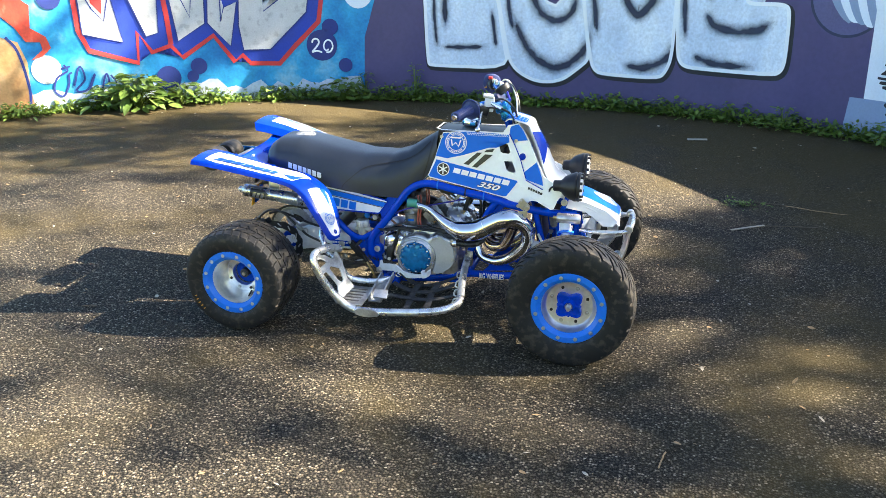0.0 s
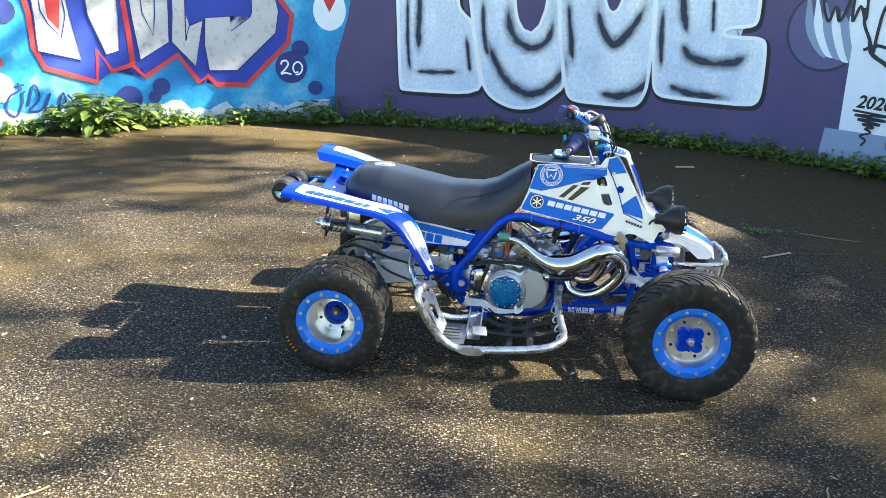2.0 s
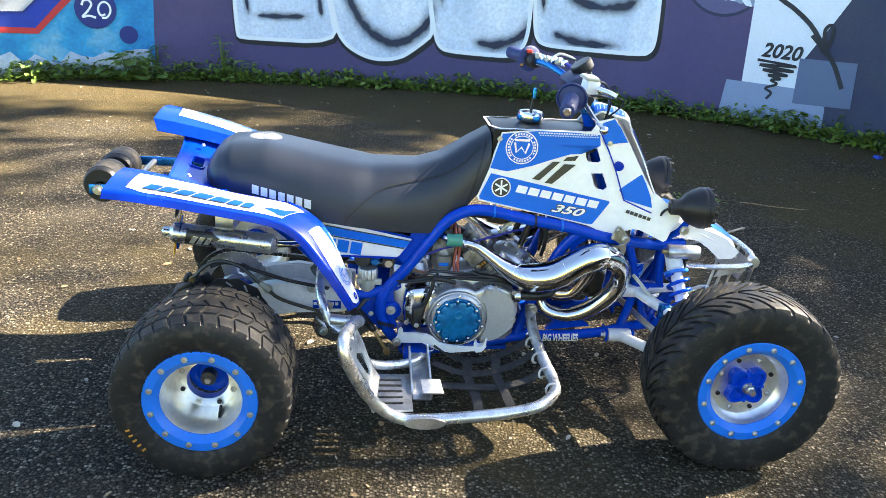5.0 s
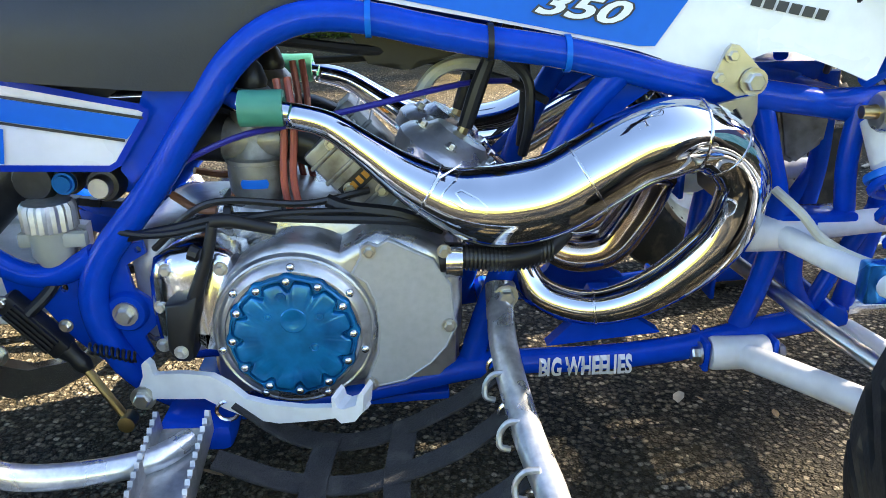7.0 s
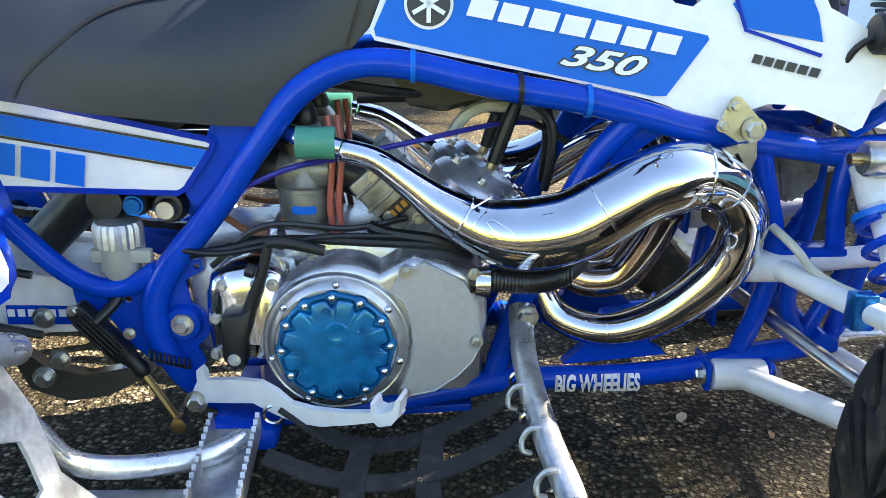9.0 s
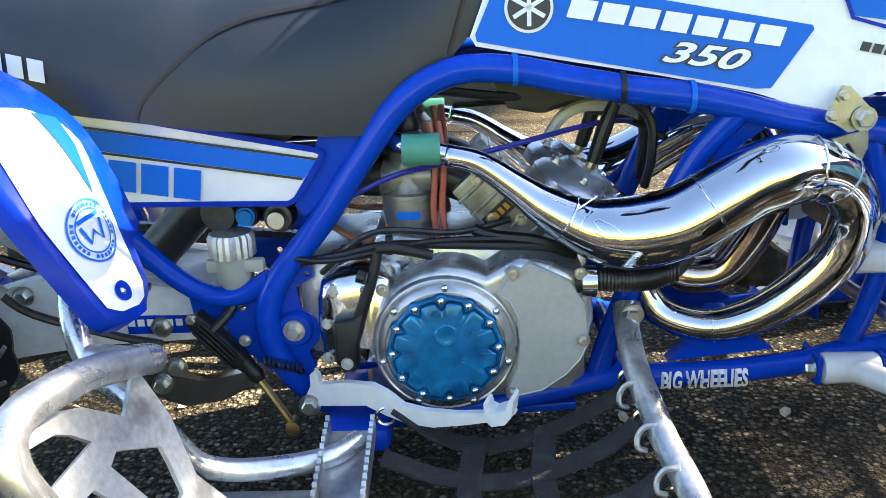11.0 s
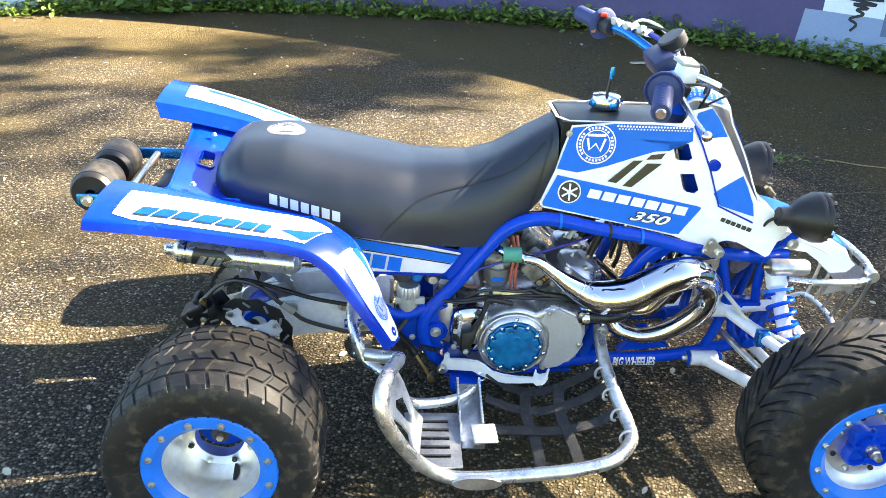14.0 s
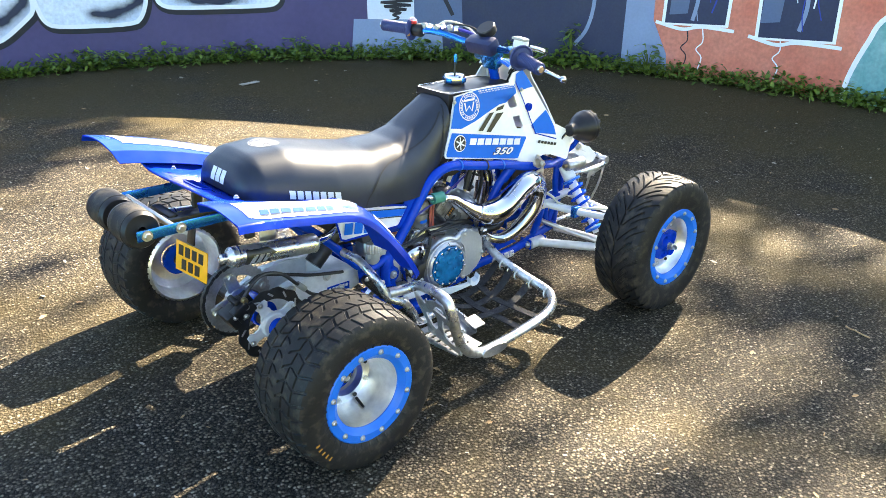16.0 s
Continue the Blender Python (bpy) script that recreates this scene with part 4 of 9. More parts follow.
weeds()
for args in ((-3.75, 0.26, 0.34, 0.30, 130, 0.16, 1), (-4.05, 0.18, 0.24, 0.22, 70, 0.13, 2), (-3.3, 0.2, 0.24, 0.2, 80, 0.11, 3), (-3.05, 0.14, 0.18, 0.16, 60, 0.07, 13), (-1.55, 0.18, 0.24, 0.26, 110, 0.11, 4), (-1.3, 0.1, 0.3, 0.14, 50, 0.06, 5),
             (-0.75, 0.1, 0.40, 0.1, 46, 0.045, 6), (-0.6, 0.14, 0.2, 0.2, 70, 0.06, 7), (-4.9, 0.2, 0.16, 0.2, 60, 0.06, 8), (-2.3, 0.12, 0.16, 0.25, 70, 0.06, 14),
             (3.2, 0.14, 0.2, 0.22, 80, 0.05, 9), (4.2, 0.14, 0.18, 0.22, 80, 0.06, 10), (5.6, 0.08, 0.34, 0.12, 60, 0.06, 11), (6.25, 0.1, 0.24, 0.16, 60, 0.06, 12), (1.6, 0.12, 0.15, 0.25, 70, 0.05, 15)):
    leafy_plant(*args)


# ---- unseen tree beyond the wall, its leaves placed to shade the yard ----
def shade_tree():
    rng = random.Random(11)
    root = new("tree")
    h, q = Vector((math.cos(SUN_AZ), math.sin(SUN_AZ), 0)), Vector((-math.sin(SUN_AZ), math.cos(SUN_AZ), 0))
    mid = h * 15.0 - q * 3.3 + Vector((0, 0, 11.0))
    foot = Vector((mid.x + 0.6, mid.y - 0.8, 0))
    root.location = foot
    trunk, leaves = bm_new(), bm_new()
    c = mid - foot
    tube([(0, 0, -0.1, 0.36), (0.1, 0.05, 3.0, 0.28), (c.x * 0.5, c.y * 0.5, 6.5, 0.22), (c.x, c.y, 10.5, 0.1), (c.x, c.y, 13.5, 0.03)], n=20, seg=12, bm=trunk)
    up = math.tan(SUN_EL)
    for along, across, rl, rw, count, gap in TREE_BOUGHS:
        for k in range(count):
            a, r = rng.uniform(0, 2 * math.pi), math.sqrt(rng.random())
            u, v = along + rl * r * math.cos(a), across + rw * r * math.sin(a)
            if noise.noise(Vector((v * 1.9, u * 1.0, 4.2))) > gap:
                continue
            z = rng.uniform(9.0, 12.5)
            centre = h * (u + z / up) + q * v + Vector((0, 0, z)) - foot
            if k % 20 == 0:
                tube([(c.x * 0.6, c.y * 0.6, 7.0, 0.035), tuple((c * 0.7 + centre * 0.3) - Vector((0, 0, 0.6))) + (0.018,), (*centre, 0.006)], n=8, seg=6, bm=trunk)
            for j in range(15):
                p = centre + Vector((rng.gauss(0, 0.20), rng.gauss(0, 0.20), rng.gauss(0, 0.18)))
                leaf(leaves, p, Vector((rng.uniform(-1, 1), rng.uniform(-1, 1), rng.uniform(-0.7, 0.5))), rng.uniform(0.12, 0.22), rng.uniform(0.09, 0.14), 0.2, rng)
    for along, across, rl, rw, count in TREE_SPRAYS:
        for k in range(count):
            a, r = rng.uniform(0, 2 * math.pi), math.sqrt(rng.random())
            u, v = along + rl * r * math.cos(a), across + rw * r * math.sin(a)
            if noise.noise(Vector((v * 2.6, u * 1.7, 9.1))) > 0.22:
                continue
            z = rng.uniform(9.0, 12.5)
            leaf(leaves, h * (u + z / up) + q * v + Vector((0, 0, z)) - foot, Vector((rng.uniform(-1, 1), rng.uniform(-1, 1), rng.uniform(-0.7, 0.5))), rng.uniform(0.12, 0.22), rng.uniform(0.09, 0.14), 0.2, rng)
    part("trunk", trunk, M["bark"], root)
    part("crown", leaves, M["tree_leaf"], root, smooth=False)
    tagged(root, "unseen tall leafy tree behind the wall, placed to shade the yard", "tree")


# boughs, set by where their shade should fall: along and across the light, half length, half width, leaf clumps, where
# the gaps begin
TREE_BOUGHS = [(0.6, -3.9, 5.2, 3.0, 430, 0.0), (3.7, 0.0, 1.7, 1.0, 150, 0.15), (1.9, -0.5, 1.3, 0.75, 75, 0.10), (2.1, 0.75, 0.7, 0.5, 34, 0.3), (-1.4, 3.3, 2.8, 1.15, 260, 0.12), (-5.2, 5.3, 2.8, 1.3, 190, 0.3), (1.5, 0.35, 0.45, 0.3, 10, 1.0), (0.52, -0.08, 0.32, 0.20, 9, 1.0), (-0.76, -0.31, 0.20, 0.12, 7, 1.0)]
# loose sprays of single leaves that only thin the light: along, across, half length, half width, leaves
TREE_SPRAYS = [(0.5, -0.95, 2.1, 0.55, 82), (1.2, -1.9, 2.0, 0.8, 80), (-1.7, -1.2, 1.0, 0.6, 45), (-1.5, 1.2, 2.2, 1.3, 200), (1.35, -0.85, 0.70, 0.38, 85)]
shade_tree()


# ---- the unseen lawn across the yard, banked up to widen its reflection in the chrome ----
bm = bm_new()
for x0, x1 in ((-60, 60),):
    rows = [[bm.verts.new((x, y, z)) for x in (x0, x1)] for y, z in ((-4.7, -0.05), (-4.7, 0.03), (-7.0, 0.25), (-11.0, 0.85), (-20.0, 1.8), (-60.0, 3.4))]
    for a, b in zip(rows, rows[1:]):
        bm.faces.new((a[0], a[1], b[1], b[0]))
tagged(part("lawn", bm, M["lawn"]), "unseen yellow-green sunlit grass bank across the yard, shaped for reflections", "lawn", kind="structure")


# ---- the quad bike ----
quad = new("quad_bike")
quad.matrix_world = pose(0, 0.022, 0, 0, 0, 2.1)
tagged(quad, "blue and white two-stroke sport quad bike parked on asphalt", "quad bike")
BOTH = (-1, 1)   # right side, left side


def flip(pts, sgn):
    """Points given for the right side (y negative), for either side."""
    return [(p[0], p[1] * -sgn, *p[2:]) for p in pts]


def mirrored(bm, sgn):
    if sgn > 0:
        bmesh.ops.scale(bm, vec=(1, -1, 1), verts=bm.verts)
        bmesh.ops.reverse_faces(bm, faces=bm.faces)
    return bm


def bolt_at(p, parent, big=False, sgn=-1, turn=0):
    m = Matrix.Translation(p) @ Euler((0, turn, 0 if sgn < 0 else math.pi)).to_matrix().to_4x4()
    return share("bolt", BIG_BOLT if big else BOLT, parent, m)


# wheels
def tyre_bm(radius, width, rim_r, kind):
    """A low-profile tyre; the rows of its mesh follow the slant of the moulded grooves. The axle runs along y, outer side at -width/2."""
    bm, hw = bm_new(), width / 2
    rear = kind == "rear"
    count, depth = (36, 0.0042) if rear else (56, 0.0062)
    # angle steps within one groove pitch, and whether the groove is cut there
    steps = ((0.0, 1), (0.07, 1), (0.14, 1), (0.19, 0), (0.45, 0), (0.70, 0), (0.95, 0)) if rear else ((0.0, 1), (0.17, 1), (0.36, 1), (0.41, 0), (0.65, 0), (0.95, 0))
    side = [(rim_r, 0.80), (rim_r + 0.010, 0.93), (rim_r + 0.024, 1.0), (radius * 0.74, 1.03), (radius * 0.82, 1.025), (radius * 0.88, 1.0), (radius * 0.925, 0.965), (radius * 0.955, 0.92)]
    lanes = [0.875, 0.82, 0.74, 0.66, 0.63, 0.615, 0.575, 0.56, 0.50, 0.42, 0.34, 0.325, 0.315, 0.275, 0.265, 0.25, 0.17, 0.10, 0.065, 0.05] if rear else [0.875, 0.82, 0.75, 0.67, 0.59, 0.51, 0.43, 0.35, 0.27, 0.19, 0.12, 0.07, 0.05, 0.035]
    prof = [(r, v) for r, v in side] + [(radius - 0.013 * v ** 2.4, v) for v in lanes] + [(radius, 0.0)]
    prof = [(r, -v) for r, v in prof] + [(r, v) for r, v in reversed(prof[:-1])]

    def slant(v):
        """How far round, in pitches, the groove has run at v."""
        a = abs(v)
        if rear:
            return 1.7 * a if a < 0.3 else 0.51 - 1.3 * (a - 0.3) if a < 0.6 else 0.12 + 0.9 * (a - 0.6)
        return 4.2 * a ** 0.85 - 1.2 * max(0.0, a - 0.55)

    def cut_here(v, groove, k):
        a = abs(v)
        if a > 0.95:
            return False
        if rear:
            return 0.57 < a < 0.62 or 0.27 < a < 0.32 or (groove and 0.055 < a)
        return groove and (0.40 < a < 0.93 if k % 2 else 0.045 < a < 0.60) or a < 0.04
    rings = []
    for i in range(count):
        for f, groove in steps:
            ring = []
            for r, v in prof:
                turn = (i + f - slant(min(abs(v), 0.95)) + (0.5 if v > 0 and rear else 0.0)) / count * 2 * math.pi
                rr = r - (depth if cut_here(v, groove, i) else 0.0)
                if not rear and groove and 0.95 < abs(v) < 1.0 and r > radius * 0.9 and i % 2:
                    rr -= 0.002
                ring.append(bm.verts.new((rr * math.cos(turn), v * hw, rr * math.sin(turn))))
            rings.append(ring)
    n = len(prof)
    for a, b in zip(rings, rings[1:] + rings[:1]):
        for k in range(n - 1):
            bm.faces.new((a[k], a[k + 1], b[k + 1], b[k]))
    return bm


def arc_letters(r, a0, a1, count, size, y, bm=None):
    """Plain bars along an arc of a sidewall, in place of moulded lettering."""
    bm = bm or bm_new()
    for k in range(count):
        a = a0 + (a1 - a0) * k / (count - 1)
        m = Euler((0, -a, 0)).to_matrix().to_4x4()
        box((size * 1.3, 0.0015, size * 0.55), m @ Vector((r, y, 0)), m, 0.0, bm)
    return row_of(bm)


def build_wheel(kind, sgn):
    rear = kind == "rear"
    radius, width, rim = (0.224, 0.230, 0.128) if rear else (0.252, 0.185, 0.136)
    ring_r = 0.139 if rear else 0.147
    cx, cz, y_ring = (-0.705, 0.222, 0.626) if rear else (0.690, 0.249, 0.604)
    cy = y_ring - width / 2 + 0.010
    dish = 0.112 if rear else 0.042
    yo = -width / 2 + 0.010           # ring face
    # rim barrel
    prof = [(rim + 0.003, yo + 0.008), (rim - 0.028, yo + 0.013), (rim - 0.031, yo + 0.02), (rim - 0.034, yo + dish * 0.75), (rim - 0.046, yo + dish), (0.052 if rear else 0.043, yo + dish - (0.010 if rear else -0.004)), (0.049 if rear else 0.040, yo + dish + 0.012),
            (rim - 0.042, yo + dish + 0.010), (rim - 0.016, yo + dish + 0.03), (rim - 0.006, -yo - 0.02), (rim + 0.006, -yo - 0.002), (rim - 0.004, -yo + 0.004), (rim - 0.02, yo + dish + 0.05), (rim - 0.014, yo + 0.03)]
    wheel = part("wheel", lathe(prof, 72, "y", closed=True), M["rim_metal"], quad, "polished aluminium rim")
    wheel.matrix_local = Matrix.Translation((cx, sgn * cy, cz)) @ Euler((0, TYRE_TURN[kind], 0 if sgn < 0 else math.pi)).to_matrix().to_4x4()
    if kind not in TYRES:
        TYRES[kind] = to_mesh("tyre", tyre_bm(radius, width, rim - 0.002, kind), M["rubber"])
        TYRES[kind].set_sharp_from_angle(angle=radians(30))
    share("tyre", TYRES[kind], wheel, Matrix())
    ring = [(rim - 0.0295, yo + 0.013), (rim - 0.0300, yo + 0.009), (rim - 0.027, yo + 0.006), (rim - 0.0175, yo - 0.003), (rim - 0.014, yo - 0.006), (ring_r - 0.005, yo - 0.006), (ring_r, yo - 0.001), (ring_r, yo + 0.007), (rim - 0.01, yo + 0.013)]
    part("beadlock_ring", lathe(ring, 72, "y", closed=True), M["ring_blue"], wheel, "bright blue beadlock ring")
    rb = ring_r * 0.872
    for k in range(12):
        a = 2 * math.pi * (k + 0.5) / 12
        share("bolt", BOLT, wheel, Matrix.Translation((rb * math.cos(a), yo - 0.005, rb * math.sin(a))))
    # hub
    hy = yo + dish
    if rear:
        bm = bm_new()
        lathe([(0.0, hy + 0.022), (0.026, hy + 0.022), (0.034, hy + 0.028), (0.052, hy + 0.028), (0.052, hy + 0.045), (0.0, hy + 0.045)], 32, bm=bm)
    else:
        bm = bm_new()
        rows = []
        for f, y in ((1.0, 0.006), (1.0, -0.016), (0.94, -0.021), (0.86, -0.021), (0.80, -0.010), (0.34, -0.006)):
            rows.append([bm.verts.new(((0.051 + 0.010 * math.cos(4 * (a - 0.78))) * f * math.cos(a), hy + y, (0.051 + 0.010 * math.cos(4 * (a - 0.78))) * f * math.sin(a))) for a in [2 * math.pi * k / 64 for k in range(64)]])
        for a, b in zip(rows, rows[1:]):
            for k in range(64):
                bm.faces.new((a[k], a[(k + 1) % 64], b[(k + 1) % 64], b[k]))
        bm.faces.new(rows[-1])
        lathe([(0.0, hy - 0.026), (0.019, hy - 0.026), (0.024, hy - 0.016), (0.026, hy), (0.0, hy)], 32, bm=bm)
        for k in range(4):
            a = k * math.pi / 2
            box((0.034, 0.014, 0.009), (0.030 * math.cos(a), hy - 0.012, 0.030 * math.sin(a)), Euler((0, -a, 0)).to_matrix().to_4x4(), 0.003, bm)
    part("hub", bm, M["frame_blue"], wheel, "dark blue four-lobed hub")
    hy = hy + (0.040 if rear else 0)
    part("axle_nut", join(lathe([(0.017, hy - 0.022), (0.017, hy - 0.026), (0, hy - 0.026)], 20), lathe([(0.0125, hy - 0.022), (0.0125, hy - 0.040), (0.009, hy - 0.042), (0.008, hy - 0.055), (0.0, hy - 0.056)], 6)), M["steel"], wheel)
    hy = yo + dish - (0.006 if rear else 0)
    for k in range(8):
        a = 2 * math.pi * (k + 0.5) / 8
        rr = rim - (0.060 if rear else 0.062)
        if k % 2:
            share("bolt", BOLT, wheel, Matrix.Translation((rr * math.cos(a), hy - 0.001, rr * math.sin(a))))
        else:
            part("vent_hole", lathe([(0.006, hy - 0.0035), (0.006, hy + 0.002), (0.0, hy + 0.002), (0.0, hy - 0.0035)], 12, closed=True, centre=(rr * math.cos(a), 0, rr * math.sin(a))), M["black"], wheel)
    if rear:
        part("valve", tube([(0.03, hy - 0.002, -0.075, 0.004), (0.03, hy - 0.02, -0.082, 0.004), (0.03, hy - 0.036, -0.088, 0.003)], n=6, seg=8), M["black"], wheel)
        part("tyre_marking", arc_letters(0.186, radians(203), radians(223), 5, 0.0085, -width / 2 * 1.012 - 0.001), M["yellow"], wheel, "worn yellow sidewall marking")
    return wheel


TYRES, TYRE_TURN = {}, {"rear": radians(0), "front": 0.0}
for sgn in BOTH:
    build_wheel("rear", sgn)
    build_wheel("front", sgn)


# frame tubes
def frame_tube(pts, r=0.0165, n=28, label=""):
    return part("frame_tube", tube(pts, r, n, 14), M["frame_blue"], quad, label)


for sgn in BOTH:
    frame_tube(flip([(-0.241, -0.125, 0.175), (-0.259, -0.128, 0.212), (-0.2655, -0.13, 0.255), (-0.258, -0.13, 0.290), (-0.238, -0.13, 0.324), (-0.205, -0.13, 0.363), (-0.170, -0.13, 0.408), (-0.141, -0.13, 0.451), (-0.1135, -0.13, 0.488), (-0.087, -0.13, 0.523), (-0.0496, -0.13, 0.552), (-0.002, -0.13, 0.568), (0.056, -0.13, 0.565), (0.115, -0.13, 0.5526), (0.181, -0.13, 0.540), (0.26, -0.13, 0.528), (0.3216, -0.13, 0.514), (0.385, -0.128, 0.497), (0.449, -0.122, 0.485), (0.546, -0.108, 0.469), (0.62, -0.09, 0.455)], sgn), 0.0168, 70)
    frame_tube(flip([(-0.262, -0.13, 0.225), (-0.241, -0.125, 0.175), (-0.2, -0.115, 0.13), (-0.125, -0.11, 0.103), (0.0, -0.11, 0.1166), (0.107, -0.11, 0.138), (0.177, -0.11, 0.152), (0.24, -0.11, 0.156), (0.318, -0.11, 0.157), (0.424, -0.105, 0.165), (0.494, -0.1, 0.179), (0.564, -0.09, 0.187), (0.634, -0.085, 0.197)], sgn), 0.0160, 56)
    frame_tube(flip([(-0.2559, -0.128, 0.314), (-0.295, -0.125, 0.292), (-0.337, -0.125, 0.2914), (-0.38, -0.125, 0.318), (-0.421, -0.125, 0.3607), (-0.461, -0.125, 0.403), (-0.54, -0.122, 0.475), (-0.66, -0.12, 0.56), (-0.76, -0.11, 0.60)], sgn), 0.0135, 44)
    frame_tube(flip([(-0.12, -0.12, 0.50), (-0.3, -0.11, 0.53), (-0.5, -0.11, 0.565), (-0.76, -0.11, 0.61)], sgn), 0.012, 20)
    frame_tube(flip([(0.325, -0.13, 0.515), (0.275, -0.11, 0.445), (0.225, -0.10, 0.33), (0.185, -0.10, 0.22), (0.165, -0.105, 0.155)], sgn), 0.0155, 24)
    frame_tube(flip([(0.480, -0.112, 0.482), (0.500, -0.114, 0.415), (0.520, -0.116, 0.335), (0.510, -0.110, 0.25), (0.500, -0.095, 0.19)], sgn), 0.0135, 16)
    frame_tube(flip([(0.660, -0.085, 0.475), (0.66, -0.08, 0.34), (0.635, -0.08, 0.205)], sgn), 0.0135, 12)
    frame_tube(flip([(0.470, -0.112, 0.474), (0.54, -0.112, 0.471), (0.66, -0.095, 0.474)], sgn), 0.0125, 12)
    frame_tube(flip([(0.600, -0.108, 0.468), (0.594, -0.110, 0.40), (0.602, -0.110, 0.332)], sgn), 0.012, 12)
    frame_tube(flip([(0.548, -0.110, 0.330), (0.556, -0.105, 0.25), (0.60, -0.09, 0.185)], sgn), 0.011, 10)
    frame_tube(flip([(0.655, -0.082, 0.335), (0.62, -0.085, 0.27), (0.575, -0.09, 0.18)], sgn), 0.011, 8)
    # gusset plates with holes
    part("gusset", mirrored(patch([(-0.367, 0.290), (-0.3635, 0.264), (-0.326, 0.249), (-0.302, 0.212), (-0.27, 0.180), (-0.232, 0.161), (-0.209, 0.1855), (-0.2175, 0.208), (-0.203, 0.222), (-0.199, 0.240), (-0.206, 0.256), (-0.222, 0.268), (-0.227, 0.298), (-0.203, 0.312), (-0.206, 0.327), (-0.23, 0.3214), (-0.2534, 0.300), (-0.285, 0.286), (-0.331, 0.285)][::-1], lambda u, v: Vector((u, -0.122, v)), 0, 10, 0.006, holes=([(-0.2997 + 0.005 * math.cos(a), 0.272 + 0.005 * math.sin(a)) for a in [k * math.pi / 5 for k in range(10)]], [(-0.2113 + 0.004 * math.cos(a), 0.3165 + 0.004 * math.sin(a)) for a in [k * math.pi / 4 for k in range(8)]])), sgn), M["frame_blue"], quad, "blue gusset plate with holes", smooth=False)
    part("pivot_boss", mirrored(lathe([(0.0, -0.131), (0.021, -0.131), (0.024, -0.127), (0.025, -0.110), (0.0, -0.110)], 28, "y", (-0.232, 0, 0.242)), sgn), M["frame_blue"], quad)
    part("gusset", mirrored(patch([(-0.178, 0.50), (-0.105, 0.525), (-0.118, 0.488), (-0.165, 0.43), (-0.205, 0.395), (-0.215, 0.41)], lambda u, v: Vector((u, -0.128, v)), 0, 0.5, 0.005), sgn), M["frame_blue"], quad, smooth=False)
    part("gusset", mirrored(patch([(0.26, 0.17), (0.40, 0.185), (0.36, 0.21), (0.335, 0.245), (0.31, 0.245), (0.29, 0.20)], lambda u, v: Vector((u, -0.10, v)), 0, 0.5, 0.02), sgn), M["frame_blue"], quad, smooth=False)
    part("gusset", mirrored(patch([(0.30, 0.515), (0.37, 0.495), (0.335, 0.47), (0.305, 0.445), (0.285, 0.46)], lambda u, v: Vector((u, -0.118, v)), 0, 0.5, 0.006), sgn), M["frame_blue"], quad, smooth=False)
    bolt_at((-0.232, sgn * 0.131, 0.242), quad, True, sgn)
for z, x in ((0.105, -0.10), (0.165, 0.20), (0.205, 0.61), (0.455, 0.62)):
    part("frame_tube", tube([(x, -0.11, z), (x, 0, z), (x, 0.11, z)], 0.014, 4, 12), M["frame_blue"], quad)
part("skid_plate", box((0.34, 0.2, 0.012), (-0.03, 0, 0.095), Euler((0, -0.06, 0)).to_matrix().to_4x4()), M["frame_blue"], quad)
part("frame_lettering", text_bm("BIG WHEELIES", 0.030, lambda u, v: Vector((0.246 + (u - 0.236) * 0.60, -0.110 - 0.0186 * math.cos(math.asin(max(-1, min(1, (v - 0.1555) / 0.0178)))), v)), 0.0022, (0.236, 0.1445), turn=0.01, bold=0.0011), M["decal_white"], quad, "white lettering on the blue rail")

# cable ties
for x, z, key in ((0.056, 0.565, "decal_blue"), (0.181, 0.540, "black"), (0.262, 0.5275, "decal_blue")):
    part("cable_tie", lathe([(0.0182, -0.003), (0.0196, -0.003), (0.0196, 0.003), (0.0182, 0.003)], 20, "x", (x, -0.130, z), closed=True), M[key], quad)


# seat
SEAT_LOW = [(-0.765, 0.625), (-0.70, 0.595), (-0.60, 0.570), (-0.45, 0.537), (-0.30, 0.512), (-0.17, 0.497), (-0.115, 0.494), (-0.07, 0.520), (-0.02, 0.577), (0.014, 0.615), (0.04, 0.70)]
SEAT_TOP = [(-0.765, 0.665), (-0.745, 0.700), (-0.70, 0.728), (-0.60, 0.733), (-0.45, 0.702), (-0.30, 0.675), (-0.17, 0.677), (-0.10, 0.70), (-0.02, 0.752), (0.03, 0.782), (0.04, 0.784)]
SEAT_W = [(-0.765, 0.100), (-0.745, 0.138), (-0.70, 0.160), (-0.62, 0.170), (-0.47, 0.186), (-0.35, 0.178), (-0.20, 0.155), (-0.10, 0.132), (-0.02, 0.112), (0.04, 0.096)]


def lerp(table, x):
    return float(np.interp(x, [a for a, _ in table], [b for _, b in table]))


def seat_section(x):
    lo, hi, w = lerp(SEAT_LOW, x), lerp(SEAT_TOP, x), lerp(SEAT_W, x)
    return lo, hi, w


def seat_point(x, t):
    """t: 0 at the right lower edge, 1 at the left one."""
    lo, hi, w = seat_section(x)
    a = math.pi * t
    c, s = math.cos(a), math.sin(a)
    y = -w * math.copysign(abs(c) ** 0.50, c) * (1 - 0.16 * s ** 1.5)
    z = lo + (hi - lo) * abs(s) ** 0.62
    return Vector((x, y, z))


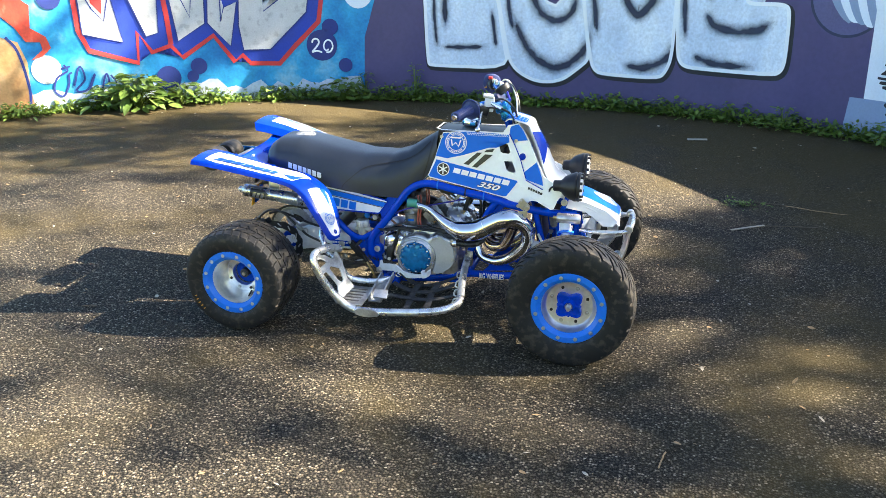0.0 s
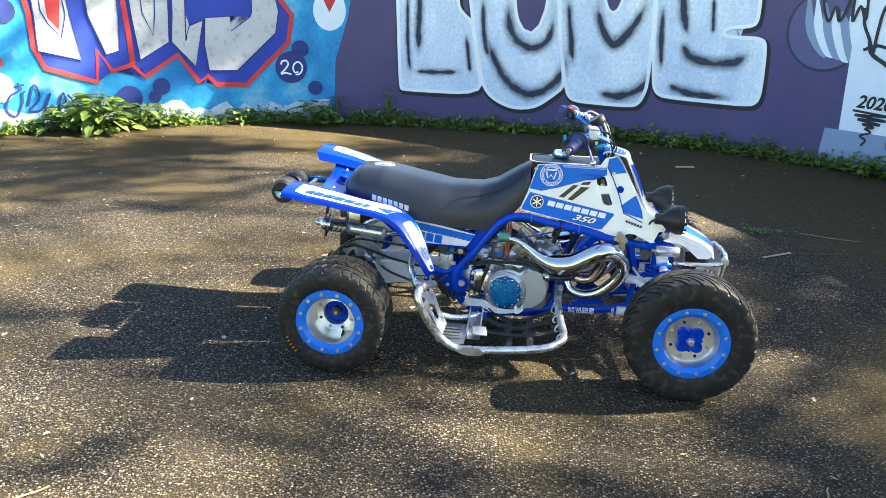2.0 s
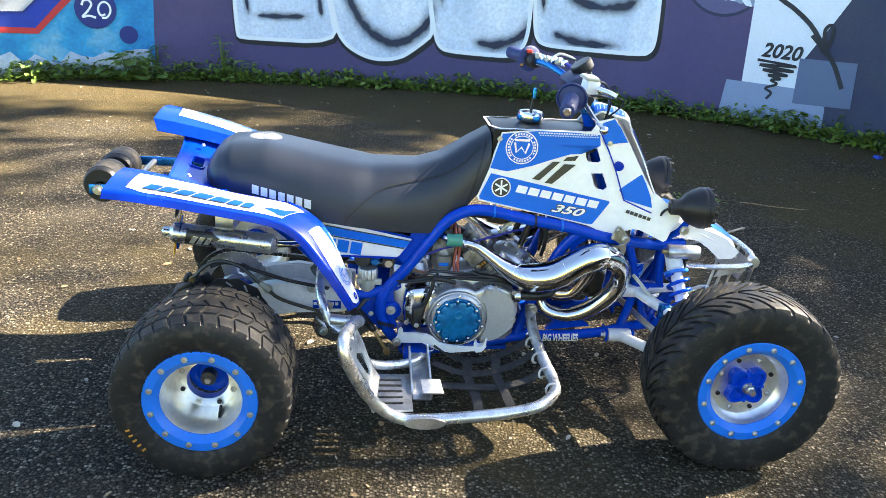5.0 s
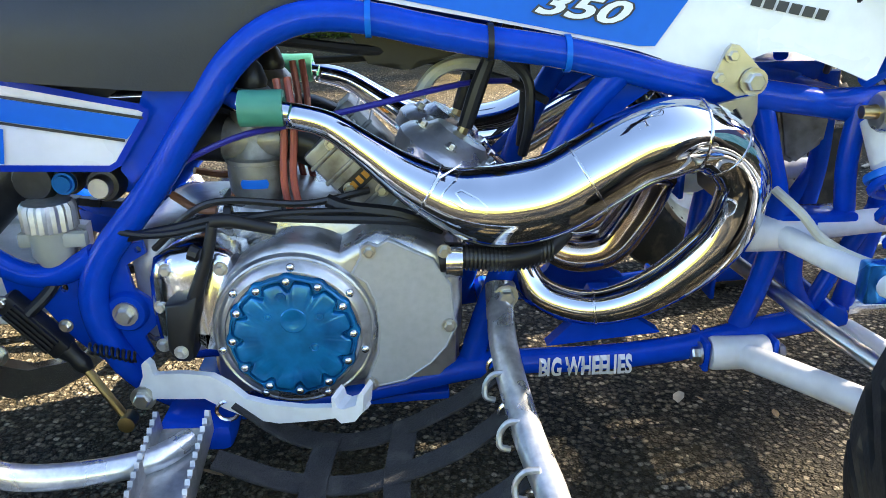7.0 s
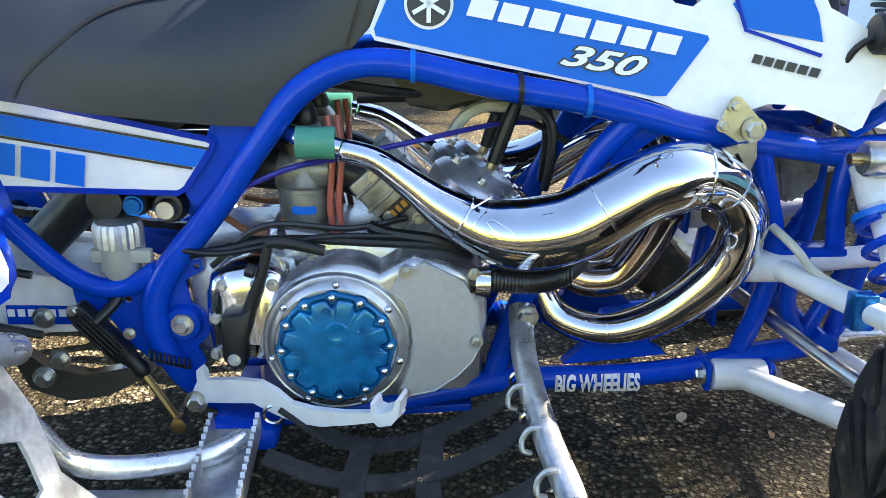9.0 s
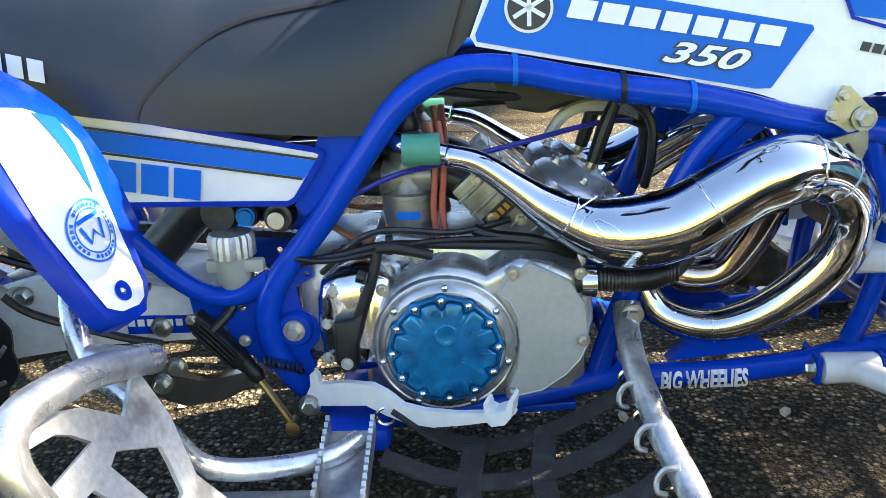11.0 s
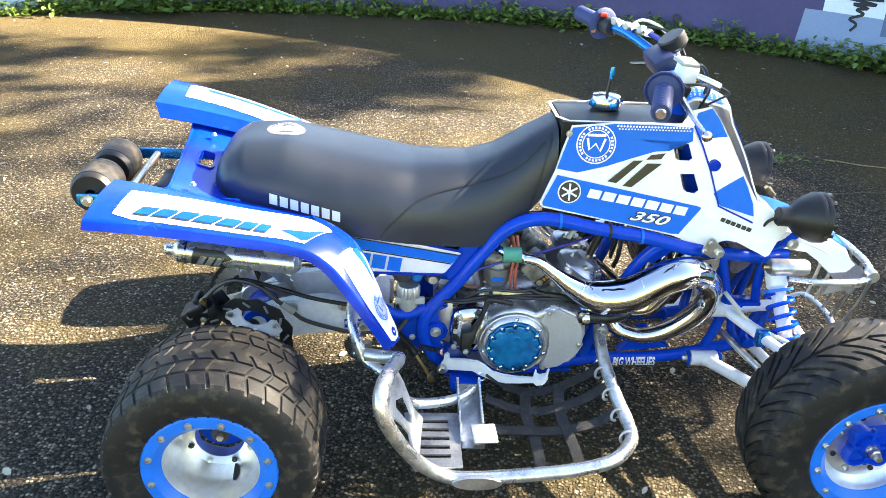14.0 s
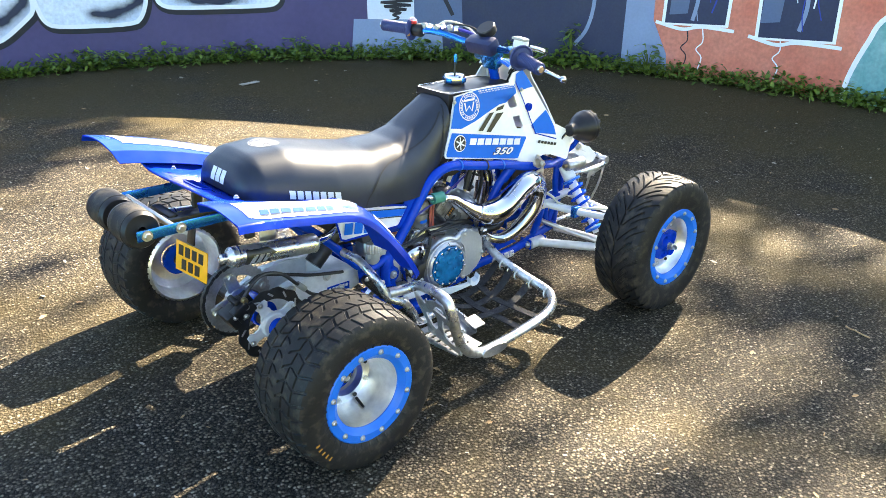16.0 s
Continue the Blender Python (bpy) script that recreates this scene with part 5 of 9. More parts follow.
def seat_side(x, z):
    """The right flank of the seat at a height."""
    lo, hi, w = seat_section(x)
    f = max(0.0, min(1, (z - lo) / (hi - lo)))
    s = min(1.0, f ** (1 / 0.62))
    c = math.sqrt(max(0, 1 - s * s))
    return Vector((x, -w * c ** 0.50 * (1 - 0.16 * s ** 1.5), z))


def build_seat():
    bm = bm_new()
    n, m = 64, 40
    rows = []
    for i in range(n + 1):
        x = -0.765 + 0.805 * i / n
        rows.append([bm.verts.new(seat_point(x, k / m)) for k in range(m + 1)])
    for a, b in zip(rows, rows[1:]):
        for k in range(m):
            bm.faces.new((a[k], a[k + 1], b[k + 1], b[k]))
    for i in range(n):
        bm.faces.new((rows[i][0], rows[i + 1][0], rows[i + 1][m], rows[i][m]))
    bm.faces.new(rows[0])
    bm.faces.new(rows[-1])
    return part("seat", bm, M["vinyl"], quad, "black vinyl seat, slightly worn", sharp=60)


seat = build_seat()
for pts in ([(-0.377, 0.530), (-0.365, 0.552), (-0.336, 0.579), (-0.303, 0.607), (-0.277, 0.622), (-0.24, 0.634), (-0.17, 0.6455), (-0.10, 0.662), (-0.04, 0.695), (0.01, 0.745)], [(-0.020, 0.585), (0.0, 0.65), (0.016, 0.72), (0.026, 0.765)]):
    for sgn in BOTH:
        bm = ribbon(pts, 0.004, seat_side, 0.0025, n=40)
        part("seam", mirrored(bm, sgn), M["black"], seat)


def bars(count, u0, u1, v0, v1, height, place, off, slant=0.0, gap=0.28, bm=None):
    """Plain bars in a row, in place of lettering that is not reproduced."""
    bm = bm or bm_new()
    w = (u1 - u0) / count
    for k in range(count):
        a = u0 + w * k
        b = a + w * (1 - gap)
        za, zb = v0 + (v1 - v0) * k / count, v0 + (v1 - v0) * (k + 1 - gap) / count
        sl = slant * height
        patch([(a, za), (b, zb), (b + sl, zb + height), (a + sl, za + height)], place, off, 0.02, bm=bm)
    return row_of(bm)


for sgn in BOTH:
    part("seat_marking", mirrored(bars(7, -0.632, -0.464, 0.609, 0.572, 0.024, seat_side, 0.002, gap=0.24), sgn), M["decal_white"], seat, "white block marking")


def seat_top(u, v):
    lo, hi, w = seat_section(u)
    s = math.sqrt(max(0.0, 1 - min(1, abs(v) / (w * 0.84)) ** 4))
    return Vector((u, v, lo + (hi - lo) * s ** 0.62))


part("seat_badge", join(ribbon(disc_poly((-0.61, 0), 0.043, 40), 0.003, seat_top, 0.0012, closed=True), ribbon(disc_poly((-0.61, 0), 0.031, 36), 0.0025, seat_top, 0.0012, closed=True)), M["print_grey"], seat, "worn white printed round badge")
bm = bm_new()
for k in range(26):
    a = 2 * math.pi * k / 26
    patch([(-0.61 + r * math.cos(c), r * math.sin(c)) for r, c in ((0.0345, a - 0.07), (0.0395, a - 0.07), (0.0395, a + 0.07), (0.0345, a + 0.07))], seat_top, 0.0012, 1, bm=bm)
part("badge_bar", row_of(bm), M["print_grey"], seat)
bm = patch([(-0.640, -0.020), (-0.625, -0.022), (-0.60, 0.0), (-0.625, 0.022), (-0.64, 0.02), (-0.62, 0)], seat_top, 0.0012, 0.02)
part("seat_badge", join(bm, patch([(-0.612, -0.02), (-0.582, -0.016), (-0.582, 0.016), (-0.612, 0.02), (-0.592, 0)], seat_top, 0.0012, 0.02)), M["print_grey"], seat)
part("seat_marking", bars(3, -0.045, 0.035, 0.648, 0.648, 0.034, lambda u, v: Vector((-0.7655 + max(0, v - 0.655) * 0.5, u, v)), -0.004, gap=0.2), M["decal_white"], seat, "white block marking")


# rear fenders and tail
LOWER = [(-0.478, 0.556, 0.249, 0.378, 0.190, 0.024), (-0.438, 0.512, 0.246, 0.392, 0.213, 0.026), (-0.398, 0.460, 0.256, 0.404, 0.245, 0.014), (-0.366, 0.412, 0.276, 0.406, 0.276, 0.004), (-0.336, 0.360, 0.302, 0.402, 0.302, 0.0)]
FENDS = {  # x, z, inner y, outer y, inner y of the graphics' layout and rise of the inner edge, from the tail to the lower front tip; the tail stands slightly askew
    -1: [(-0.945, 0.692, 0.248, 0.462, 0.245, 0.0), (-0.88, 0.684, 0.252, 0.455, 0.236, 0.0), (-0.78, 0.660, 0.250, 0.428, 0.205, 0.0), (-0.66, 0.630, 0.244, 0.400, 0.185, 0.0), (-0.58, 0.610, 0.241, 0.383, 0.176, 0.005), (-0.525, 0.590, 0.245, 0.376, 0.178, 0.015)] + LOWER,
    1: [(-0.975, 0.724, 0.208, 0.430, 0.200, 0.0), (-0.90, 0.710, 0.215, 0.425, 0.195, 0.0), (-0.78, 0.682, 0.225, 0.410, 0.185, 0.0), (-0.66, 0.647, 0.235, 0.392, 0.178, 0.0), (-0.58, 0.620, 0.240, 0.380, 0.175, 0.004), (-0.525, 0.596, 0.245, 0.376, 0.178, 0.013)] + LOWER}
FEND = FENDS[-1]


def fender(u, v, layout=False):
    """u: 0 tail to 1 lower tip; v: 0 inner edge to 1 outer edge (right side). layout: v runs across the sheet that the graphics were cut from."""
    x, z, yi, yo, yl, rise = spline_at(FEND, u)
    near = min(1.0, max(0.0, (u - 0.955) / 0.045))
    inset = 0.034 * (1 - math.sqrt(1 - near * near))
    yi, yo = yi + inset, yo - inset
    if layout:
        v = 1 - (1 - v) * (yo - yl) / (yo - yi)
    a, b = (spline_at(FEND, max(0.0, min(0.98, u)) + d) for d in (-0.01, 0.01))
    run = Vector((b[0] - a[0], 0, b[1] - a[1])).normalized()
    top, t = min(v, 0.86) / 0.86, max(0.0, (v - 0.86) / 0.14)
    down = 0.018 * t ** 1.3 - 0.010 * math.sin(math.pi * max(0.0, top)) - rise * (1 - min(1.0, max(0.0, top)))
    return Vector((x + run.z * down, -(yi + (yo - yi) * (0.96 * top + 0.04 * t)), z - run.x * down))


_rows = {}


def spline_at(table, u):
    key = id(table)
    if key not in _rows:
        _rows[key] = np.array(spline(table, 200))
    r = _rows[key]
    t = max(0.0, min(1.0, u)) * 200
    i = min(int(t), 199)
    return r[i] + (r[i + 1] - r[i]) * (t - i)


def grid_sheet(place, u0, u1, v0, v1, nu, nv, off=0.0, thick=0.0, sgn=-1):
    bm = bm_new()
    e = 1e-3

    def normal(u, v):
        a = place(u + e, v) - place(u - e, v)
        b = place(u, v + e) - place(u, v - e)
        n = a.cross(b).normalized()
        return n
    tops = [[bm.verts.new(place(u0 + (u1 - u0) * i / nu, v0 + (v1 - v0) * j / nv) + normal(u0 + (u1 - u0) * i / nu, v0 + (v1 - v0) * j / nv) * off) for j in range(nv + 1)] for i in range(nu + 1)]
    faces = [(i, j) for i in range(nu) for j in range(nv)]
    for i, j in faces:
        bm.faces.new((tops[i][j], tops[i + 1][j], tops[i + 1][j + 1], tops[i][j + 1]))
    if thick:
        lows = [[bm.verts.new(place(u0 + (u1 - u0) * i / nu, v0 + (v1 - v0) * j / nv) + normal(u0 + (u1 - u0) * i / nu, v0 + (v1 - v0) * j / nv) * (off - thick)) for j in range(nv + 1)] for i in range(nu + 1)]
        for i, j in faces:
            bm.faces.new((lows[i][j], lows[i][j + 1], lows[i + 1][j + 1], lows[i + 1][j]))
        for i in range(nu):
            for j in (0, nv):
                bm.faces.new((tops[i][j], tops[i + 1][j], lows[i + 1][j], lows[i][j]))
        for j in range(nv):
            for i in (0, nu):
                bm.faces.new((tops[i][j], tops[i][j + 1], lows[i][j + 1], lows[i][j]))
    return mirrored(bm, sgn)


def fender_up(u, v):
    return fender(u, 1 - v)


def drawn(u, v):
    """Where the fender's graphics lie."""
    return fender(u, max(1 - v, 0.0), True)


def shield_badge(place, u, v, r, off, key, owner, sgn):
    """A round badge: two rings with bars between them round a plain shield."""
    bm = bm_new()
    ribbon(disc_poly((u, v), r, 40), r * 0.07, place, off, closed=True, bm=bm)
    ribbon(disc_poly((u, v), r * 0.72, 36), r * 0.05, place, off, closed=True, bm=bm)
    for k in range(30):
        a, w = 2 * math.pi * k / 30, 0.065
        if k % 8 != 3:
            patch([(u + r * f * math.cos(b), v + r * f * math.sin(b)) for f, b in ((0.79, a - w), (0.91, a - w), (0.91, a + w), (0.79, a + w))], place, off, 1, bm=bm)
    ribbon([(u + r * x, v + r * y) for x, y in ((-0.46, 0.30), (-0.34, -0.30), (-0.02, 0.02), (0.24, -0.36), (0.46, 0.28))], r * 0.13, place, off, bm=bm)
    ribbon([(u + r * x, v + r * y) for x, y in ((-0.48, 0.46), (0.48, 0.46))], r * 0.14, place, off, bm=bm)
    bmesh.ops.remove_doubles(bm, verts=bm.verts, dist=1e-6)
    part("badge", mirrored(bm, sgn), M[key], owner, "round badge with a plain shield")


for sgn in BOTH:
    FEND = FENDS[sgn]
    rear_fender = part("rear_fender", grid_sheet(fender_up, 0, 1, 0, 1, 60, 22, 0, 0.004, sgn), M["plastic_blue"], quad, "blue plastic rear fender with white graphics", sharp=50)
    part("graphic", mirrored(patch([(0.075, 0.248), (0.085, 0.693), (0.175, 0.66), (0.29, 0.655), (0.408, 0.655), (0.518, 0.61), (0.550, 0.59), (0.560, 0.55), (0.477, 0.165), (0.336, 0.155), (0.219, 0.158), (0.125, 0.18)], drawn, 0.0015, 0.03), sgn), M["decal_white"], rear_fender, "white graphic")
    bm = bm_new()
    for i in range(12):
        for j in range(6):
            patch(disc_poly((0.10 + 0.0105 * i + 0.005 * (j % 2), 0.44 + 0.035 * j), 0.0026 * (1.2 - i / 16), 8, 4.5), drawn, 0.0026, 1, bm=bm)
    part("graphic_dot", mirrored(row_of(bm), sgn), M["steel"], rear_fender)
    part("graphic", mirrored(bars(7, 0.118, 0.355, 0.265, 0.215, 0.115, drawn, 0.003, slant=0.12, gap=0.14), sgn), M["blue_toned_for_sun"], rear_fender, "blue block marking")
    part("graphic", mirrored(bars(7, 0.116, 0.353, 0.246, 0.196, 0.115, drawn, 0.0024, slant=0.12, gap=0.10), sgn), M["decal_black"], rear_fender, "black shadow of the block marking")
    part("graphic", mirrored(ribbon([(0.078, 0.262), (0.21, 0.218), (0.376, 0.185), (0.46, 0.19)], 0.008, drawn, 0.004, n=20), sgn), M["decal_black"], rear_fender)
    part("graphic", mirrored(ribbon([(0.38, 0.33), (0.45, 0.40), (0.53, 0.535)], 0.007, drawn, 0.004, n=14), sgn), M["decal_black"], rear_fender)
    for k in range(3):
        part("graphic", mirrored(ribbon([(0.36, 0.225 + 0.028 * k), (0.405, 0.21 + 0.028 * k)], 0.009, drawn, 0.004), sgn), M["decal_black"], rear_fender)
        part("graphic", mirrored(ribbon([(0.073, 0.30 + 0.03 * k), (0.108, 0.29 + 0.03 * k)], 0.009, drawn, 0.004), sgn), M["decal_black"], rear_fender)
    part("graphic", mirrored(patch([(0.385, 0.28), (0.462, 0.19), (0.485, 0.21), (0.541, 0.475), (0.482, 0.33)], drawn, 0.003, 0.03), sgn), M["blue_toned_for_sun"], rear_fender, "blue swoosh")
    part("graphic", mirrored(patch([(0.604, 0.232), (0.62, 0.40), (0.636, 0.525), (0.680, 0.72), (0.72, 0.80), (0.795, 0.80), (0.91, 0.79), (0.962, 0.76), (0.980, 0.62), (0.984, 0.45), (0.975, 0.28), (0.955, 0.20), (0.793, 0.184)], drawn, 0.0015, 0.02), sgn), M["decal_white"], rear_fender, "white graphic")
    part("graphic", mirrored(patch([(0.645, 0.535), (0.668, 0.70), (0.72, 0.72), (0.80, 0.66), (0.734, 0.60)], drawn, 0.003, 0.04), sgn), M["blue_toned_for_sun"], rear_fender)
    for pts in ([(0.638, 0.515), (0.70, 0.56), (0.81, 0.65)], [(0.672, 0.73), (0.74, 0.755), (0.82, 0.72)]):
        part("graphic", mirrored(ribbon(pts, 0.006, drawn, 0.004, n=8), sgn), M["decal_black"], rear_fender)
    shield_badge(lambda u, v: drawn(0.845 - v * 1.67, 0.49 + u * 7.0), 0.0, 0.0, 0.031, 0.003, "decal_blue", rear_fender, sgn)
    part("fender_hole", mirrored(patch(disc_poly((0.950, 0.42), 0.017, 20, 5.0), drawn, 0.003, 0.2), sgn), M["plastic_blue"], rear_fender)
    part("graphic", mirrored(bars(6, 0.34, 0.66, 0.0, 0.0, 0.030, lambda u, v: fender_up(0.022 + v, u), 0.003, gap=0.2), sgn), M["decal_white"], rear_fender, "white block marking")
    share("bolt", SMALL_BOLT, rear_fender, Matrix.Translation((fender_up(0.95, 0.42).x, -sgn * fender_up(0.95, 0.42).y, fender_up(0.95, 0.42).z)))
    liner = lambda u, v: fender(0.50 + 0.40 * u, 0) + Vector((-0.012 * v, (lerp([(0, 0.02), (1, 0.055)], u)) * v, 0.004 * v))
    part("fender_liner", grid_sheet(liner, 0, 1, 0, 1, 16, 4, 0, 0.003, sgn), M["plastic_blue"], rear_fender)
    flange = lambda u, v: fender(u * 0.44, 0) + Vector((0.014 * v, 0.022 * v, -0.034 * v))
    part("fender_flange", grid_sheet(flange, 0, 1, 0, 1, 24, 4, 0, 0.003, sgn), M["plastic_blue"], rear_fender)
# tail plate between the fenders, dropped behind the seat
TAIL = [(-0.93, 0.655), (-0.86, 0.650), (-0.80, 0.632), (-0.74, 0.612), (-0.66, 0.60), (-0.55, 0.58)]


def tail_place(u, v):
    w = 0.250 - 0.015 * u
    y = (2 * v - 1) * w
    x = -0.866 - 0.085 * y * (1 - u) + 0.33 * u
    return Vector((x, y, lerp(TAIL, x) + 0.030 * abs(2 * v - 1) ** 6))


slot = [(0.125, 0.46), (0.110, 0.49), (0.110, 0.62), (0.125, 0.65), (0.205, 0.65), (0.220, 0.62), (0.220, 0.49), (0.205, 0.46)]
tail = part("tail_plate", patch([(0, 0), (1, 0), (1, 1), (0, 1)], tail_place, 0, 0.05, 0.004, holes=(slot,)), M["plastic_blue"], quad, "blue plastic tail plate with a grab slot", sharp=50)
part("slot_wall", tube([tuple(tail_place(u, v) - Vector((0, 0, 0.006))) for u, v in slot + slot[:1]], 0.0, 0, 8, flat=(0.003, 0.010)), M["plastic_blue"], tail)
part("tail_lip", tube([tuple(tail_place(0.0, k / 16)) for k in range(17)], 0.0035, 0, 8), M["plastic_blue"], tail)
share("bolt", BOLT, tail, Matrix.Translation((-0.819, 0.160, 0.653)) @ Euler((-math.pi / 2, 0, 0)).to_matrix().to_4x4())
share("bolt", BOLT, tail, Matrix.Translation((-0.80, -0.175, 0.652)) @ Euler((-math.pi / 2, 0, 0)).to_matrix().to_4x4())

# side panels under the seat
for sgn in BOTH:
    side = lambda u, v: Vector((u, -0.135 - 0.03 * (-u - 0.17), v))
    outline = [(-0.53, 0.556), (-0.50, 0.547), (-0.30, 0.504), (-0.184, 0.4795), (-0.177, 0.475), (-0.179, 0.468), (-0.212, 0.420), (-0.222, 0.4145), (-0.34, 0.418), (-0.43, 0.4205), (-0.447, 0.428), (-0.455, 0.46), (-0.47, 0.51)]
    panel = part("side_panel", mirrored(patch(outline, side, 0, 0.06, 0.004), sgn), M["decal_white"], quad, "white side panel with a blue stripe", smooth=False)
    part("panel_edge", mirrored(ribbon(outline, 0.007, side, 0.0025, closed=True), sgn), M["plastic_blue"], panel, "blue panel edge")
    part("stripe", mirrored(patch([(-0.485, 0.520), (-0.181, 0.466), (-0.200, 0.446), (-0.460, 0.491)], side, 0.002, 0.06), sgn), M["decal_blue"], panel, "blue stripe")
    for a, b in (((-0.487, 0.5225), (-0.181, 0.468)), ((-0.459, 0.489), (-0.202, 0.4445))):
        part("pinstripe", mirrored(ribbon([a, b], 0.003, side, 0.003), sgn), M["decal_black"], panel)
    part("panel_marking", mirrored(bars(3, -0.437, -0.322, 0.4405, 0.4215, 0.037, side, 0.0035, slant=0.15, gap=0.16), sgn), M["decal_blue"], panel, "blue block marking")

# wheelie bar
for sgn in BOTH:
    y = sgn * 0.155
    part("wheelie_arm", box((0.42, 0.008, 0.028), (-0.86, y, 0.601), Euler((0, 0.0, 0)).to_matrix().to_4x4(), 0.003), M["ano_blue"], quad, "blue anodised wheelie bar arm")
    bolt_at((-1.045, y + sgn * 0.005, 0.601), quad, True, sgn)
    bolt_at((-0.955, y + sgn * 0.005, 0.601), quad, True, sgn)
for y in (-0.078, 0.066):
    roller = part("wheelie_roller", lathe([(0.012, -0.055), (0.044, -0.055), (0.050, -0.046), (0.050, 0.046), (0.044, 0.055), (0.012, 0.055)], 36, "y", (-1.045, y, 0.605), closed=True), M["black"], quad, "black wheelie roller with worn grey tread")
    part("roller_tread", lathe([(0.0490, -0.040), (0.0515, -0.038), (0.0515, 0.038), (0.0490, 0.040)], 36, "y", (-1.045, y, 0.605), closed=True), M["rubber"], roller)
for x in (-1.045, -0.968):
    part("wheelie_axle", tube([(x, -0.155, 0.601), (x, 0, 0.601), (x, 0.155, 0.601)], 0.009, 3, 12), M["steel"], quad)


# tank, side panels and cowl
def flank(x, z):
    """Right flank of the tank cover, flaring out at the front wing."""
    f = max(0.0, min(1.0, (x - 0.40) / 0.17))
    return Vector((x, -(0.112 - 0.13 * (z - 0.60) + 0.055 * f * f * (3 - 2 * f)), z))


PANEL = [(0.067, 0.791), (0.171, 0.802), (0.271, 0.802), (0.33, 0.804), (0.35, 0.835), (0.395, 0.845), (0.42, 0.815), (0.445, 0.775), (0.49, 0.69), (0.52, 0.64), (0.60, 0.597), (0.605, 0.575), (0.585, 0.545), (0.570, 0.508), (0.561, 0.503), (0.54, 0.512), (0.494, 0.529), (0.472, 0.528), (0.458, 0.521), (0.447, 0.503), (0.43, 0.487), (0.413, 0.483), (0.395, 0.487), (0.365, 0.52), (0.337, 0.529), (0.227, 0.552), (0.107, 0.574), (0.012, 0.592), (0.005, 0.603), (0.036, 0.683), (0.048, 0.732)]
HOLES = ([(0.314, 0.755), (0.352, 0.756), (0.366, 0.721), (0.359, 0.715), (0.333, 0.716), (0.323, 0.722)], [(0.340, 0.683), (0.375, 0.684), (0.393, 0.643), (0.383, 0.635), (0.362, 0.639), (0.353, 0.646)])


for sgn in BOTH:
    cover = part("tank_panel", mirrored(patch(PANEL, flank, 0, 0.03, 0.005, holes=HOLES), sgn), M["decal_white"], quad, "white tank panel with blue graphics", sharp=30)
    G = lambda poly, key, off=0.0025, name="graphic", label="": part(name, mirrored(patch(poly, flank, off, 0.03), sgn), M[key], cover, label)
    G([(0.013, 0.597), (0.011, 0.605), (0.042, 0.673), (0.402, 0.603), (0.404, 0.598), (0.357, 0.533), (0.340, 0.533), (0.216, 0.557)], "decal_blue", label="blue band")
    G([(0.069, 0.787), (0.039, 0.688), (0.089, 0.680), (0.16, 0.698), (0.214, 0.717), (0.272, 0.736), (0.305, 0.738), (0.301, 0.755), (0.243, 0.759), (0.239, 0.764), (0.308, 0.761), (0.360, 0.764), (0.356, 0.795), (0.272, 0.799), (0.171, 0.799)], "decal_blue", label="blue panel")
    G([(0.446, 0.612), (0.428, 0.639), (0.485, 0.693), (0.498, 0.668), (0.514, 0.630), (0.520, 0.600)], "decal_blue")
    G([(0.358, 0.80), (0.362, 0.83), (0.395, 0.842), (0.418, 0.815), (0.440, 0.778), (0.376, 0.768)], "decal_blue")
    for a in ([(0.164, 0.661), (0.186, 0.657), (0.245, 0.714), (0.222, 0.713)], [(0.202, 0.651), (0.224, 0.648), (0.292, 0.707), (0.256, 0.707)], [(0.252, 0.716), (0.262, 0.727), (0.298, 0.733), (0.288, 0.718)]):
        G(a, "decal_black", 0.0035)
    part("panel_seam", mirrored(ribbon([(0.358, 0.80), (0.385, 0.752), (0.412, 0.696), (0.444, 0.610), (0.52, 0.585)], 0.0045, flank, 0.0045), sgn), M["plastic_blue"], cover)
    shield_badge(flank, 0.127, 0.750, 0.046, 0.005, "decal_white", cover, sgn)
    bm = bm_new()
    for i in range(24):
        for j in range(2):
            patch(disc_poly((0.175 + 0.0074 * i + 0.004 * j, 0.7940 - 0.0065 * j), 0.0026 - 0.0006 * j, 8), flank, 0.005, 1, bm=bm)
    part("graphic_dot", mirrored(row_of(bm), sgn), M["decal_white"], cover)
    part("badge", mirrored(patch(disc_poly((0.074, 0.633), 0.0285, 32), flank, 0.0045, 1), sgn), M["decal_white"], cover)
    part("badge", mirrored(patch(disc_poly((0.074, 0.633), 0.025, 32), flank, 0.006, 1), sgn), M["decal_black"], cover, "round black and white badge")
    for k in range(3):
        a = math.pi * k / 3 + math.pi / 2
        part("badge", mirrored(ribbon([(0.074 - 0.021 * math.cos(a), 0.633 - 0.021 * math.sin(a)), (0.074 + 0.021 * math.cos(a), 0.633 + 0.021 * math.sin(a))], 0.005, flank, 0.0075), sgn), M["decal_white"], cover)
    part("panel_marking", mirrored(bars(7, 0.117, 0.370, 0.621, 0.579, 0.021, flank, 0.005, slant=0.35, gap=0.16), sgn), M["decal_white"], cover, "white block marking")
    for key, off, bold in (("decal_black", 0.0045, 0.0022), ("decal_white", 0.006, 0.0008)):
        along = lambda u, v: flank(0.225 + (u - 0.225) * 2.0, v)
        if sgn > 0:
            along = lambda u, v: Vector((0.56 - (0.225 + (u - 0.225) * 2.0), -flank(0.3, v).y, v))
        bm = text_bm("350", 0.032, along, off, (0.225, 0.569), slant=0.2, turn=-0.29, bold=bold)
        part("panel_number", bm, M[key], cover, "white numerals edged in black" if key == "decal_white" else "")
